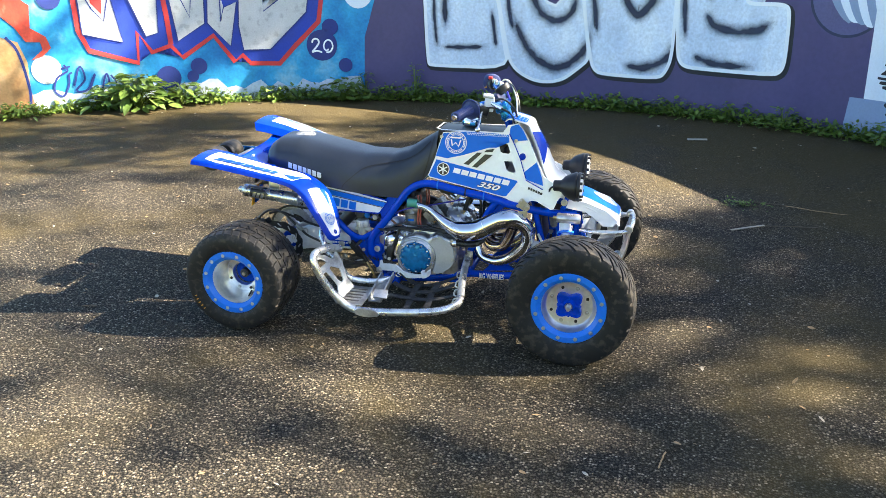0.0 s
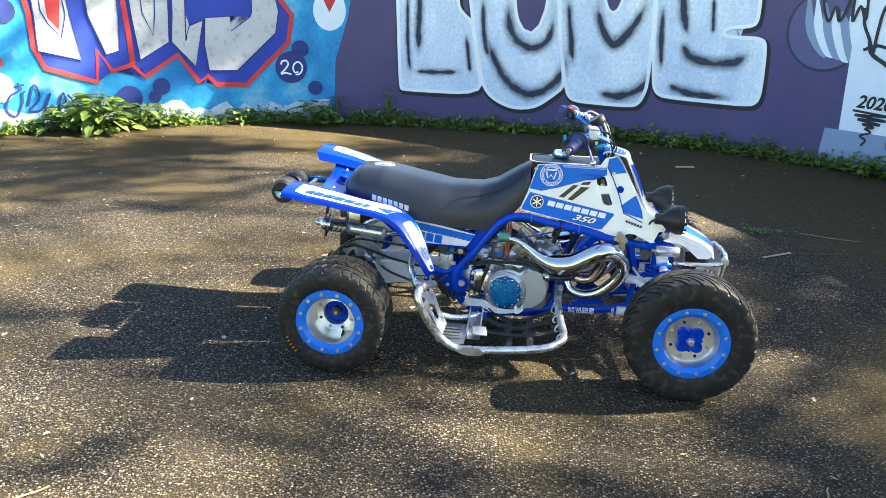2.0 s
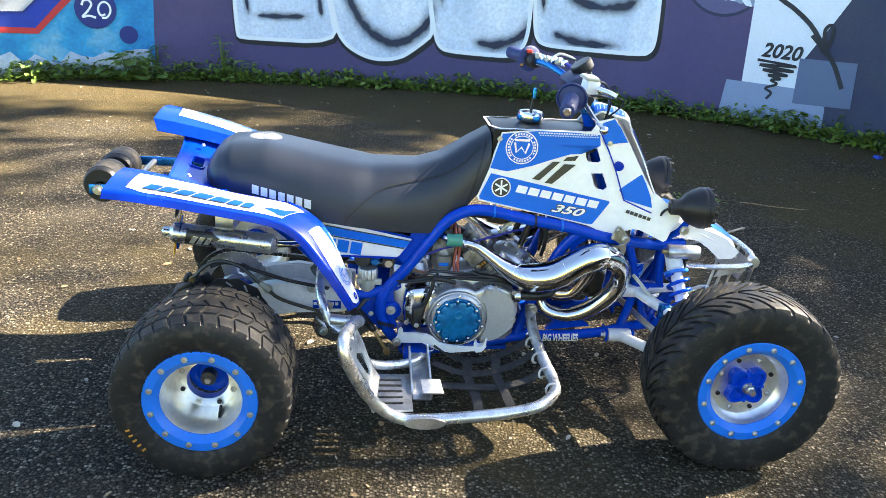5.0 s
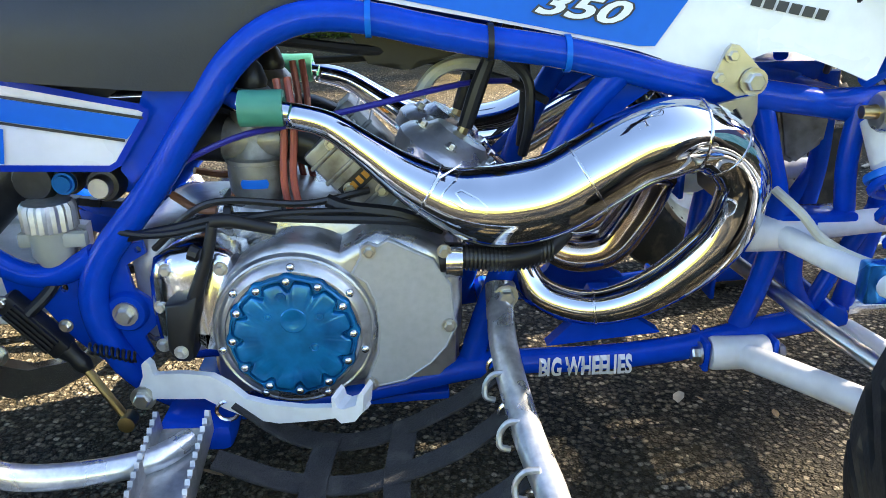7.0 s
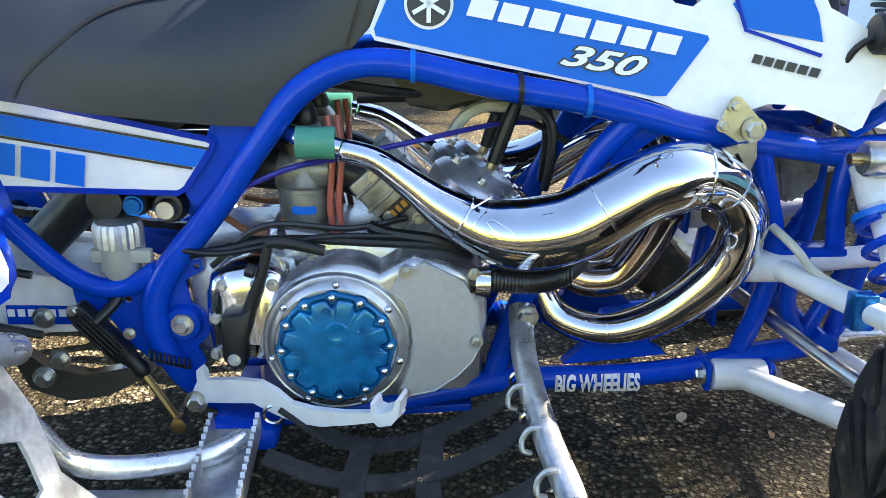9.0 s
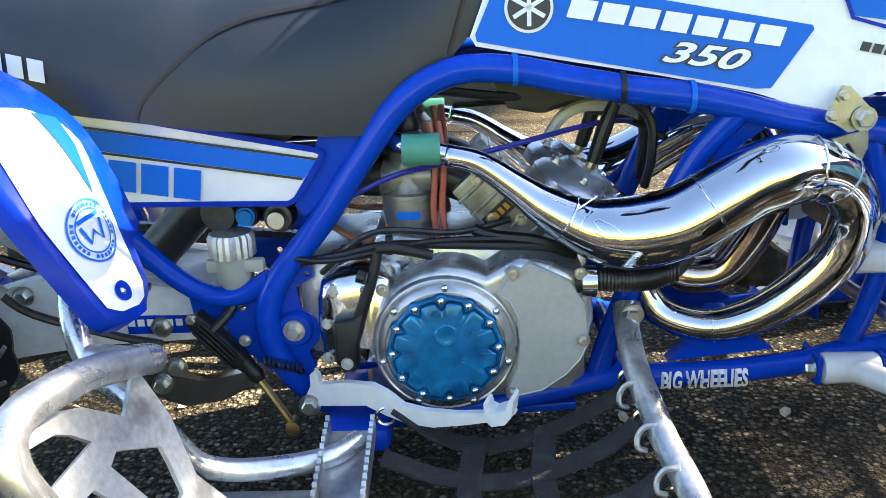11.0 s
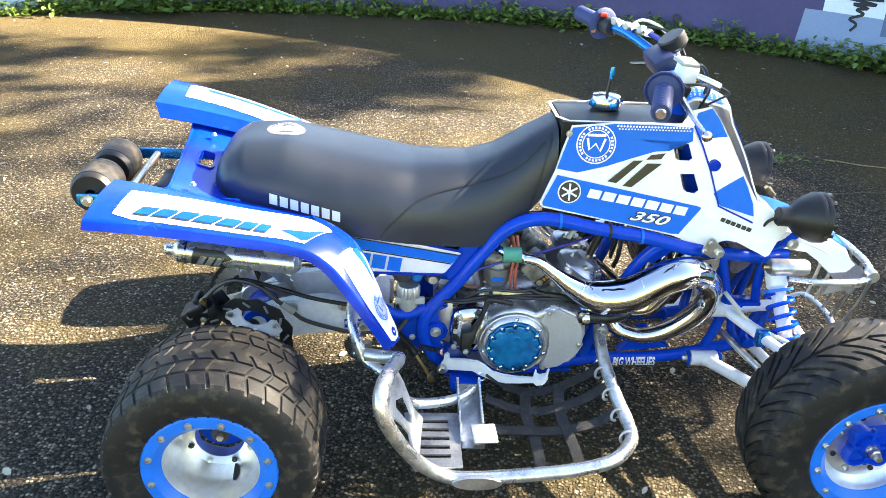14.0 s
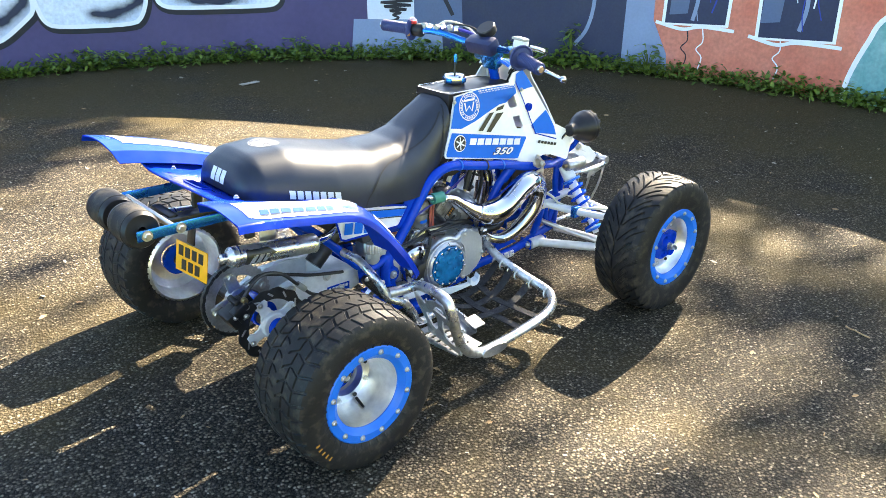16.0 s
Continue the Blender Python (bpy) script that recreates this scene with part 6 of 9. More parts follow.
    part("panel_marking", mirrored(bars(6, 0.452, 0.520, 0.574, 0.560, 0.010, flank, 0.0035, slant=0.3, gap=0.2), sgn), M["decal_black"], cover)
    part("panel_tab", mirrored(lathe([(0.0, -0.012), (0.014, -0.010), (0.014, 0.004), (0.0, 0.004)], 20, "y", (0.420, -0.098, 0.708)), sgn), M["plastic_blue"], cover)
    for x, z in ((0.062, 0.772), (0.388, 0.772)):
        bolt_at((x, -sgn * flank(x, z).y + sgn * 0.001, z), cover, False, sgn)

COWL = [(0.335, 0.850, 0.076), (0.356, 0.861, 0.077), (0.40, 0.851, 0.078), (0.438, 0.838, 0.080), (0.452, 0.808, 0.084), (0.475, 0.765, 0.098), (0.496, 0.720, 0.114), (0.522, 0.655, 0.136), (0.552, 0.605, 0.146), (0.588, 0.578, 0.148), (0.615, 0.556, 0.140)]


def cowl(u, v):
    x, z, w = spline_at(COWL, u)
    t = 2 * v - 1
    return Vector((x + 0.012 * (1 - t * t), w * t, z + 0.012 * (1 - t * t)))


nose = part("cowl", grid_sheet(cowl, 0, 1, 0, 1, 30, 16, 0, 0.004), M["decal_white"], quad, "white front cowl with blue graphics")
part("graphic", patch([(0.0, 0.04), (0.26, 0.04), (0.26, 0.30), (0.05, 0.4), (0.0, 0.4)], cowl, 0.0025, 0.05), M["decal_blue"], nose)
part("graphic", patch([(0.0, 0.6), (0.05, 0.6), (0.26, 0.70), (0.26, 0.96), (0.0, 0.96)], cowl, 0.0025, 0.05), M["decal_blue"], nose)
part("graphic", patch([(0.40, 0.02), (0.66, 0.02), (0.60, 0.5), (0.66, 0.98), (0.40, 0.98), (0.46, 0.5)], cowl, 0.0025, 0.05), M["plastic_blue"], nose)
bm = bm_new()
for i in range(7):
    for j in range(5):
        patch(disc_poly((0.05 + 0.032 * i, 0.08 + 0.05 * j), 0.007, 8, 2.0), cowl, 0.0045, 1, bm=bm)
part("graphic_dot", row_of(bm), M["decal_white"], nose)
tank_top = lambda u, v: Vector((u, v, 0.802 - 0.6 * v * v))
tank = part("tank", patch([(0.045, -0.083), (0.34, -0.083), (0.36, -0.06), (0.36, 0.06), (0.34, 0.083), (0.045, 0.083)], tank_top, 0, 0.03, 0.06), M["black"], quad, "black fuel tank top")
part("tank_trim", ribbon([(0.34, -0.083), (0.06, -0.083), (0.035, -0.06), (0.035, 0.06), (0.06, 0.083), (0.34, 0.083)], 0.008, tank_top, 0.004), M["silver_paint"], tank)
part("tank_body", box((0.30, 0.155, 0.17), (0.19, 0, 0.685), None, 0.03), M["black"], quad)
cap = part("fuel_cap", lathe([(0.0, 0.804), (0.034, 0.804), (0.038, 0.810), (0.038, 0.826), (0.034, 0.834), (0.018, 0.837), (0.0, 0.838)], 32, "z", (0.169, 0.026, 0)), M["polished"], quad, "blue and silver fuel cap")
for k in range(4):
    a = k * math.pi / 2 + 0.3
    part("cap_inlay", box((0.016, 0.022, 0.016), (0.169 + 0.0335 * math.cos(a), 0.026 + 0.0335 * math.sin(a), 0.817), Euler((0, 0, a)).to_matrix().to_4x4(), 0.002), M["ano_blue"], cap)
part("breather_hose", tube([(0.169, 0.026, 0.834), (0.171, 0.027, 0.86), (0.176, 0.030, 0.885)], 0.004, 6, 8), M["black"], cap)
part("breather_valve", lathe([(0.0, 0.872), (0.006, 0.872), (0.0065, 0.892), (0.005, 0.902), (0, 0.903)], 14, "z", (0.176, 0.030, 0)), M["ano_blue"], cap)


# ---- engine ----
case = part("crankcase", box((0.30, 0.25, 0.19), (0.005, 0.0, 0.215), None, 0.03), M["cast"], quad, "cast aluminium crankcase")
part("gearbox_case", box((0.15, 0.24, 0.15), (-0.155, 0, 0.26), None, 0.03), M["cast"], quad)


def cover_poly():
    """Outline of the right engine cover in x, z: round at the clutch, running forward."""
    pts = []
    for k in range(26):
        a = radians(60 + 235 * k / 25)
        pts.append((-0.030 + 0.094 * math.cos(a), 0.243 + 0.094 * math.sin(a)))
    return pts + [(0.05, 0.168), (0.075, 0.163), (0.11, 0.182), (0.142, 0.225), (0.150, 0.262), (0.146, 0.30), (0.13, 0.325), (0.095, 0.338), (0.058, 0.347), (0.035, 0.335)]


def domed(poly, rings):
    """A solid with the outline poly in x, z, whose rim is rounded off by rings of (inset, y)."""
    bm, n = bm_new(), len(poly)
    turn = sum(poly[k][0] * poly[(k + 1) % n][1] - poly[(k + 1) % n][0] * poly[k][1] for k in range(n))
    inward = []
    for k in range(n):
        t = Vector((poly[(k + 1) % n][0] - poly[k - 1][0], poly[(k + 1) % n][1] - poly[k - 1][1])).normalized()
        inward.append((-t.y, t.x) if turn > 0 else (t.y, -t.x))
    rows = [[bm.verts.new((x + i[0] * d, y, z + i[1] * d)) for (x, z), i in zip(poly, inward)] for d, y in rings]
    for a, b in zip(rows, rows[1:]):
        for k in range(n):
            bm.faces.new((a[k], a[(k + 1) % n], b[(k + 1) % n], b[k]))
    bm.faces.new(rows[-1])
    bm.faces.new(rows[0][::-1])
    return bm


for sgn in BOTH:
    y0 = -0.135
    flat = lambda u, v: Vector((u, y0, v))
    bm = domed(cover_poly(), ((0.0, -0.11), (0.0, -0.158), (0.0015, -0.163), (0.004, -0.1665), (0.008, -0.169), (0.014, -0.170)))
    cover = part("engine_cover", mirrored(bm, sgn), M["cast"], quad, "scuffed aluminium engine cover", sharp=40)
    part("clutch_housing", mirrored(lathe([(0.0, -0.150), (0.0915, -0.150), (0.0905, -0.172), (0.0885, -0.1765), (0.0865, -0.1775), (0.0845, -0.1765), (0.083, -0.1795), (0.079, -0.1845), (0.0745, -0.1865), (0.0735, -0.183), (0.0, -0.183)], 72, "y", (-0.035, 0, 0.2365)), sgn), M["cast"], cover, "polished clutch housing")
    bm = bm_new()
    n = 192
    rings = []
    scallop = lambda a: 2.0 * max(0.0, math.cos(12 * (a - 1.62))) ** 1.4 - 0.7
    for base, lobe, y in ((0.0715, 0.0014, -0.184), (0.0705, 0.0016, -0.1905), (0.0690, 0.0016, -0.192), (0.0640, -0.0042, -0.192), (0.0630, -0.0048, -0.1875), (0.0612, -0.0050, -0.1875), (0.0595, -0.0050, -0.1930), (0.0565, -0.0044, -0.1945), (0.030, 0.0, -0.1950), (0.010, 0.0, -0.1945)):
        rings.append([bm.verts.new((-0.035 + (base + lobe * scallop(a)) * math.cos(a), y, 0.2365 + (base + lobe * scallop(a)) * math.sin(a))) for a in [2 * math.pi * k / n for k in range(n)]])
    for a, b in zip(rings, rings[1:]):
        for k in range(n):
            bm.faces.new((a[k], a[(k + 1) % n], b[(k + 1) % n], b[k]))
    bm.faces.new(rings[-1])
    disc = part("clutch_cover", mirrored(bm, sgn), M["clutch_blue"], cover, "blue anodised scalloped clutch cover")
    for x, z, r in ((-0.033, 0.258, 0.015), (-0.045, 0.285, 0.006), (-0.005, 0.262, 0.005), (-0.06, 0.262, 0.005), (-0.012, 0.225, 0.006)):
        part("clutch_boss", mirrored(lathe([(r, -0.1945), (r * 0.9, -0.1960), (r * 0.6, -0.1960), (r * 0.5, -0.1952), (0.0, -0.1958)], 24, "y", (x, 0, z)), sgn), M["clutch_blue"], disc)
    for k in range(12):
        a = 2 * math.pi * k / 12 + 1.62
        share("bolt", SMALL_BOLT, disc, Matrix.Translation((-0.035 + 0.0655 * math.cos(a), sgn * 0.1905, 0.2365 + 0.0655 * math.sin(a))) @ Euler((0, 0, 0 if sgn < 0 else math.pi)).to_matrix().to_4x4())
    for k in range(7):
        a = 1.55 + 2 * math.pi * k / 7
        share("bolt", SMALL_BOLT, cover, Matrix.Translation((-0.035 + 0.0795 * math.cos(a), sgn * 0.1845, 0.2365 + 0.0795 * math.sin(a))) @ Euler((0, 0, 0 if sgn < 0 else math.pi)).to_matrix().to_4x4())
    plate = [(0.0294, 0.302), (0.0392, 0.3204), (0.0395, 0.3315), (0.0489, 0.3372), (0.0592, 0.3344), (0.0704, 0.3408), (0.1194, 0.3172), (0.1381, 0.2869), (0.1422, 0.2457), (0.1455, 0.236), (0.140, 0.2248), (0.1341, 0.2107), (0.1159, 0.1895), (0.0865, 0.1683), (0.0475, 0.1598), (0.0393, 0.1675), (0.0535, 0.205), (0.0565, 0.2365), (0.0535, 0.268), (0.044, 0.29)]
    bm = domed(plate, ((0.0, -0.160), (0.0, -0.1722), (0.0006, -0.1738), (0.0016, -0.1745), (0.0026, -0.1745), (0.0034, -0.1738)))
    part("cover_plate", mirrored(bm, sgn), M["plate_alu"], cover, "flat brushed aluminium cover plate", sharp=35)
    for x, z in ((0.0495, 0.3285), (0.1355, 0.239), (0.047, 0.168), (-0.110, 0.31)):
        bolt_at((x, sgn * (0.1755 if x > 0 else 0.170), z), cover, False, sgn)
    # rear bulge of the case with the kick shaft and lever
    bulge = [(-0.196, 0.292), (-0.189, 0.314), (-0.169, 0.326), (-0.144, 0.331), (-0.118, 0.330), (-0.098, 0.318), (-0.098, 0.205), (-0.120, 0.192), (-0.150, 0.190), (-0.178, 0.200), (-0.193, 0.214), (-0.197, 0.252)]
    part("case_bulge", mirrored(domed(bulge, ((0.0, -0.11), (0.0, -0.142), (0.004, -0.152), (0.012, -0.159), (0.024, -0.163), (0.038, -0.1645))), sgn), M["polished"], cover, "polished rear bulge of the engine case", sharp=60)
    for x, z in ((-0.172, 0.305), (-0.134, 0.308), (-0.185, 0.215), (-0.182, 0.262)):
        bolt_at((x, sgn * 0.158, z), cover, False, sgn)
# kick-start: pivot block, knuckle, arm and folded foot piece
kick = part("kick_starter", tube([(-0.139, -0.180, 0.278, 0.0085), (-0.131, -0.182, 0.300, 0.0075), (-0.121, -0.182, 0.326, 0.0065), (-0.1145, -0.180, 0.350, 0.006), (-0.112, -0.178, 0.364, 0.006)], n=16, seg=12), M["black"], quad, "black kick-start lever")
part("kick_block", domed([(-0.170, 0.275), (-0.147, 0.281), (-0.131, 0.288), (-0.1345, 0.262), (-0.143, 0.238), (-0.144, 0.212), (-0.150, 0.207), (-0.164, 0.208), (-0.172, 0.222)], ((0.0, -0.163), (0.0, -0.184), (0.002, -0.188), (0.005, -0.1895))), M["black"], kick, sharp=60)
part("kick_knuckle", tube([(-0.137, -0.181, 0.334, 0.009), (-0.128, -0.183, 0.331, 0.008)], n=2, seg=10), M["black"], kick)
part("kick_foot_piece", tube([(-0.114, -0.178, 0.366, 0.0075), (-0.095, -0.176, 0.366, 0.0075), (-0.070, -0.174, 0.360, 0.0068), (-0.047, -0.172, 0.354, 0.0065)], n=14, seg=12), M["black"], kick, "black folded foot piece")
bolt_at((-0.157, -0.1885, 0.221), kick, False)
part("case_top", box((0.24, 0.22, 0.05), (-0.01, 0, 0.325), Euler((0, 0.15, 0)).to_matrix().to_4x4(), 0.015), M["cast"], quad)

# cylinders and head lean forward
LEAN_M = Matrix.Translation((0.085, 0, 0.315)) @ Euler((0, radians(33), 0)).to_matrix().to_4x4()
for y in (-0.055, 0.055):
    bm = bm_new()
    lathe([(0.0, 0.0), (0.048, 0.0), (0.050, 0.03), (0.048, 0.085), (0.0, 0.085)], 32, "z", (0, y, 0), bm=bm)
    box((0.085, 0.095, 0.016), (0, y, 0.006), None, 0.004, bm)
    bmesh.ops.transform(bm, matrix=LEAN_M, verts=bm.verts)
    part("cylinder", bm, M["cast"], quad, "bare aluminium cylinder")
bm = lathe([(0.0, 0.0), (0.064, 0.0), (0.066, 0.016), (0.060, 0.026), (0.044, 0.034), (0.034, 0.046), (0.0, 0.048)], 40, "z")
bmesh.ops.transform(bm, matrix=LEAN_M @ Matrix.Translation((0, -0.055, 0.087)), verts=bm.verts)
head = part("cylinder_head", bm, M["cast"], quad, "cast aluminium cylinder head")
bm = lathe([(0.0, 0.0), (0.064, 0.0), (0.066, 0.016), (0.060, 0.026), (0.044, 0.034), (0.034, 0.046), (0.0, 0.048)], 40, "z")
bmesh.ops.transform(bm, matrix=LEAN_M @ Matrix.Translation((0, 0.055, 0.087)), verts=bm.verts)
part("cylinder_head", bm, M["cast"], quad, "cast aluminium cylinder head")
for y in (-0.055, 0.055):
    for k in range(6):
        a = k * math.pi / 3 + 0.3
        share("bolt", BOLT, head, LEAN_M @ Matrix.Translation((0.050 * math.cos(a), y + 0.050 * math.sin(a), 0.119)) @ Euler((-math.pi / 2, 0, 0)).to_matrix().to_4x4())
    p = LEAN_M @ Vector((0.0, y, 0.125))
    part("spark_plug", tube([(p.x, p.y, p.z, 0.007), (p.x + 0.010, p.y, p.z + 0.022, 0.006)], n=2, seg=8), M["brass"], head)
    part("plug_cap", tube([(p.x + 0.008, p.y, p.z + 0.016, 0.009), (p.x + 0.022, p.y, p.z + 0.06, 0.010), (p.x + 0.034, p.y, p.z + 0.092, 0.008), (p.x + 0.040, p.y, p.z + 0.11, 0.005)], n=8, seg=10), M["black"], head)
    part("plug_lead", tube([(p.x + 0.040, p.y, p.z + 0.105), (p.x + 0.065, p.y * 0.8, p.z + 0.135), (p.x + 0.085, p.y * 0.4, p.z + 0.06), (p.x + 0.08, 0, p.z - 0.02)], 0.0045, 16, 8), M["black"], head)
# reed blocks, intakes and carburettors
for y in (-0.055, 0.055):
    reed = part("reed_block", box((0.125, 0.062, 0.060), (0.040, y * 1.35, 0.388), Euler((0, radians(47), 0)).to_matrix().to_4x4(), 0.006), M["carb_metal"], quad, "grey cast reed block")
    for k in (-0.045, -0.022, 0.024, 0.047):
        part("reed_rib", box((0.005, 0.066, 0.064), Vector((0.040, y * 1.35, 0.388)) + Euler((0, radians(47), 0)).to_matrix() @ Vector((k, 0, 0)), Euler((0, radians(47), 0)).to_matrix().to_4x4(), 0.0015), M["carb_metal"], reed)
    lie = Euler((0, radians(47), 0)).to_matrix()
    part("reed_label", box((0.018, 0.0015, 0.052), Vector((0.040, y * 1.35 + math.copysign(0.0318, y), 0.388)) + lie @ Vector((-0.001, 0, 0)), lie.to_4x4(), 0), M["decal_black"], reed, "black label")
    for k in range(5):
        part("label_bar", box((0.009, 0.0015, 0.0055), Vector((0.040, y * 1.35 + math.copysign(0.0330, y), 0.388)) + lie @ Vector((-0.001, 0, -0.018 + 0.009 * k)), lie.to_4x4(), 0), M["yellow"], reed)
    for dx, dz in ((-0.03, 0.012), (0.024, 0.012), (-0.012, -0.022), (0.028, -0.01)):
        bolt_at((0.040 + dx, y * 1.35 + math.copysign(0.031, y), 0.388 + dz - dx), reed, False, -1 if y < 0 else 1)
    part("intake_boot", tube([(0.0, y * 1.3, 0.415, 0.025), (-0.03, y * 1.3, 0.428, 0.026), (-0.055, y * 1.3, 0.430, 0.025)], n=8, seg=18), M["black"], quad)
    carb = part("carburettor", lathe([(0.0, 0.352), (0.012, 0.352), (0.024, 0.358), (0.033, 0.370), (0.035, 0.386), (0.035, 0.404), (0.037, 0.405), (0.037, 0.410), (0.030, 0.412), (0.026, 0.418), (0.023, 0.450), (0.026, 0.455), (0.026, 0.478), (0.018, 0.488), (0.006, 0.492), (0.0, 0.492)], 28, "z", (-0.078, y * 1.3, 0)), M["carb_metal"], quad, "grey cast carburettor")
    part("carb_throat", lathe([(0.024, -0.035), (0.026, -0.030), (0.024, 0.0), (0.026, 0.030), (0.024, 0.035)], 24, "x", (-0.080, y * 1.3, 0.430)), M["carb_metal"], carb)
    badge_side = lambda u, v: Vector((-0.078 + 0.0352 * math.sin(u / 0.0352), y * 1.3 + math.copysign(0.0352, y) * math.cos(u / 0.0352), v))
    part("carb_badge", patch([(-0.014, 0.390), (-0.016, 0.385), (-0.014, 0.380), (0.014, 0.380), (0.016, 0.385), (0.014, 0.390)][::-1 if y > 0 else 1], badge_side, 0.001 if y < 0 else 0.001, 0.006, 0.003), M["decal_blue"], carb, "blue badge")
    part("bowl_drain", lathe([(0.0, 0.338), (0.008, 0.338), (0.010, 0.342), (0.010, 0.353), (0.0, 0.353)], 12, "z", (-0.078, y * 1.3, 0)), M["dark_steel"], carb)
    part("carb_cap", lathe([(0.0, 0.486), (0.016, 0.486), (0.018, 0.495), (0.012, 0.512), (0.004, 0.52), (0, 0.52)], 20, "z", (-0.078, y * 1.3, 0)), M["black"], carb)
    for k, (dx, key) in enumerate(((0.030, "red_hose"), (0.041, "red_hose"))):
        part("overflow_hose", tube([(-0.078 + dx, y * 1.3 - 0.02 + 0.006 * k, 0.50), (-0.072 + dx, y * 1.3 - 0.028, 0.45), (-0.076 + dx, y * 1.3 - 0.03, 0.39), (-0.074 + dx * 1.1, y * 1.3 - 0.026, 0.345)], 0.0042, 14, 8), M[key], carb)
    part("fuel_hose", tube([(-0.10, y * 1.3 - 0.01, 0.385), (-0.115, y * 1.4, 0.352), (-0.15, y * 1.4, 0.348), (-0.185, y, 0.36)], 0.005, 14, 8), M["copper_hose"], carb)
    part("airbox_boot", tube([(-0.11, y * 1.3, 0.43, 0.027), (-0.15, y * 1.2, 0.435, 0.03), (-0.21, y, 0.44, 0.034)], n=8, seg=18), M["black"], quad)
part("airbox", box((0.22, 0.20, 0.13), (-0.33, 0.0, 0.47), Euler((0, 0.2, 0)).to_matrix().to_4x4(), 0.02), M["black"], quad, "black airbox under the seat")
# wiring loom and cables over the engine
for pts, r, key in (([(-0.22, -0.135, 0.335), (-0.16, -0.15, 0.350), (-0.10, -0.152, 0.362), (0.0, -0.15, 0.358), (0.09, -0.14, 0.35), (0.13, -0.13, 0.335)], 0.0055, "black"),
                    ([(-0.23, -0.14, 0.345), (-0.17, -0.155, 0.345), (-0.05, -0.155, 0.366), (0.07, -0.14, 0.362)], 0.004, "black"),
                    ([(-0.19, -0.13, 0.32), (-0.12, -0.152, 0.378), (-0.02, -0.14, 0.372), (0.05, -0.12, 0.38)], 0.004, "dark_steel"),
                    ([(0.005, -0.13, 0.372), (0.03, -0.14, 0.366), (0.08, -0.138, 0.358), (0.12, -0.13, 0.34)], 0.008, "black"),
                    ([(-0.20, -0.12, 0.39), (-0.10, -0.13, 0.44), (-0.03, -0.12, 0.455), (0.06, -0.09, 0.47), (0.16, -0.05, 0.485), (0.22, 0.0, 0.48)], 0.0035, "blue_hose"),
                    ([(0.108, -0.02, 0.466), (0.116, -0.02, 0.480), (0.130, -0.02, 0.495), (0.153, -0.02, 0.504), (0.185, -0.01, 0.502)], 0.008, "clear_hose"),
                    ([(-0.05, -0.08, 0.54), (0.05, -0.06, 0.525), (0.13, -0.03, 0.52), (0.24, 0.0, 0.525), (0.30, 0.02, 0.50)], 0.006, "black"),
                    ([(0.20, -0.05, 0.52), (0.232, -0.06, 0.49), (0.235, -0.06, 0.44), (0.23, -0.05, 0.40)], 0.006, "black"),
                    ([(0.35, -0.10, 0.49), (0.36, -0.09, 0.44), (0.345, -0.07, 0.38)], 0.005, "black"),
                    ([(-0.02, 0.05, 0.50), (0.10, 0.06, 0.50), (0.21, 0.02, 0.48), (0.26, -0.03, 0.46)], 0.005, "dark_steel")):
    part("cable", tube(pts, r, 24, 8), M[key], quad)
for y in BOTH:
    part("clamp", lathe([(0.0045, -0.004), (0.009, -0.004), (0.009, 0.004), (0.0045, 0.004)], 14, "x", (-0.10, -0.152, 0.362 + 0.004 * y), closed=True), M["black"], quad)
part("ignition_coil", patch([(0.032, 0.545), (0.165, 0.530), (0.162, 0.524), (0.105, 0.511), (0.100, 0.503), (0.088, 0.503), (0.086, 0.510), (0.051, 0.510)][::-1], lambda u, v: Vector((u, -0.06, v)), 0, 1, 0.05), M["black"], quad, "black coil tray under the tank", smooth=False)
# water pump hose with its clamp, forward of the cover
part("coolant_hose", tube([(0.125, -0.165, 0.312, 0.014), (0.157, -0.165, 0.316, 0.013), (0.189, -0.165, 0.313, 0.013), (0.22, -0.163, 0.315, 0.013), (0.245, -0.155, 0.3215, 0.013), (0.265, -0.14, 0.335, 0.013)], n=24, seg=16), M["black"], quad, "ribbed black coolant hose")
for k in range(22):
    x = 0.155 + 0.0045 * k
    part("hose_rib", lathe([(0.0128, -0.0012), (0.0150, -0.0012), (0.0150, 0.0012), (0.0128, 0.0012)], 14, "x", (x, -0.165 + 0.0005 * k * (k / 22), 0.3155 - 0.0045 * math.sin(k / 21 * math.pi) * 0.7 + 0.006 * max(0, k - 15) / 7), closed=True), M["dark_steel"], quad)
part("hose_clamp", lathe([(0.0145, -0.009), (0.0195, -0.009), (0.0195, 0.009), (0.0145, 0.009)], 24, "x", (0.141, -0.165, 0.3125), closed=True), M["polished"], quad)
bolt_at((0.130, -0.178, 0.328), quad)

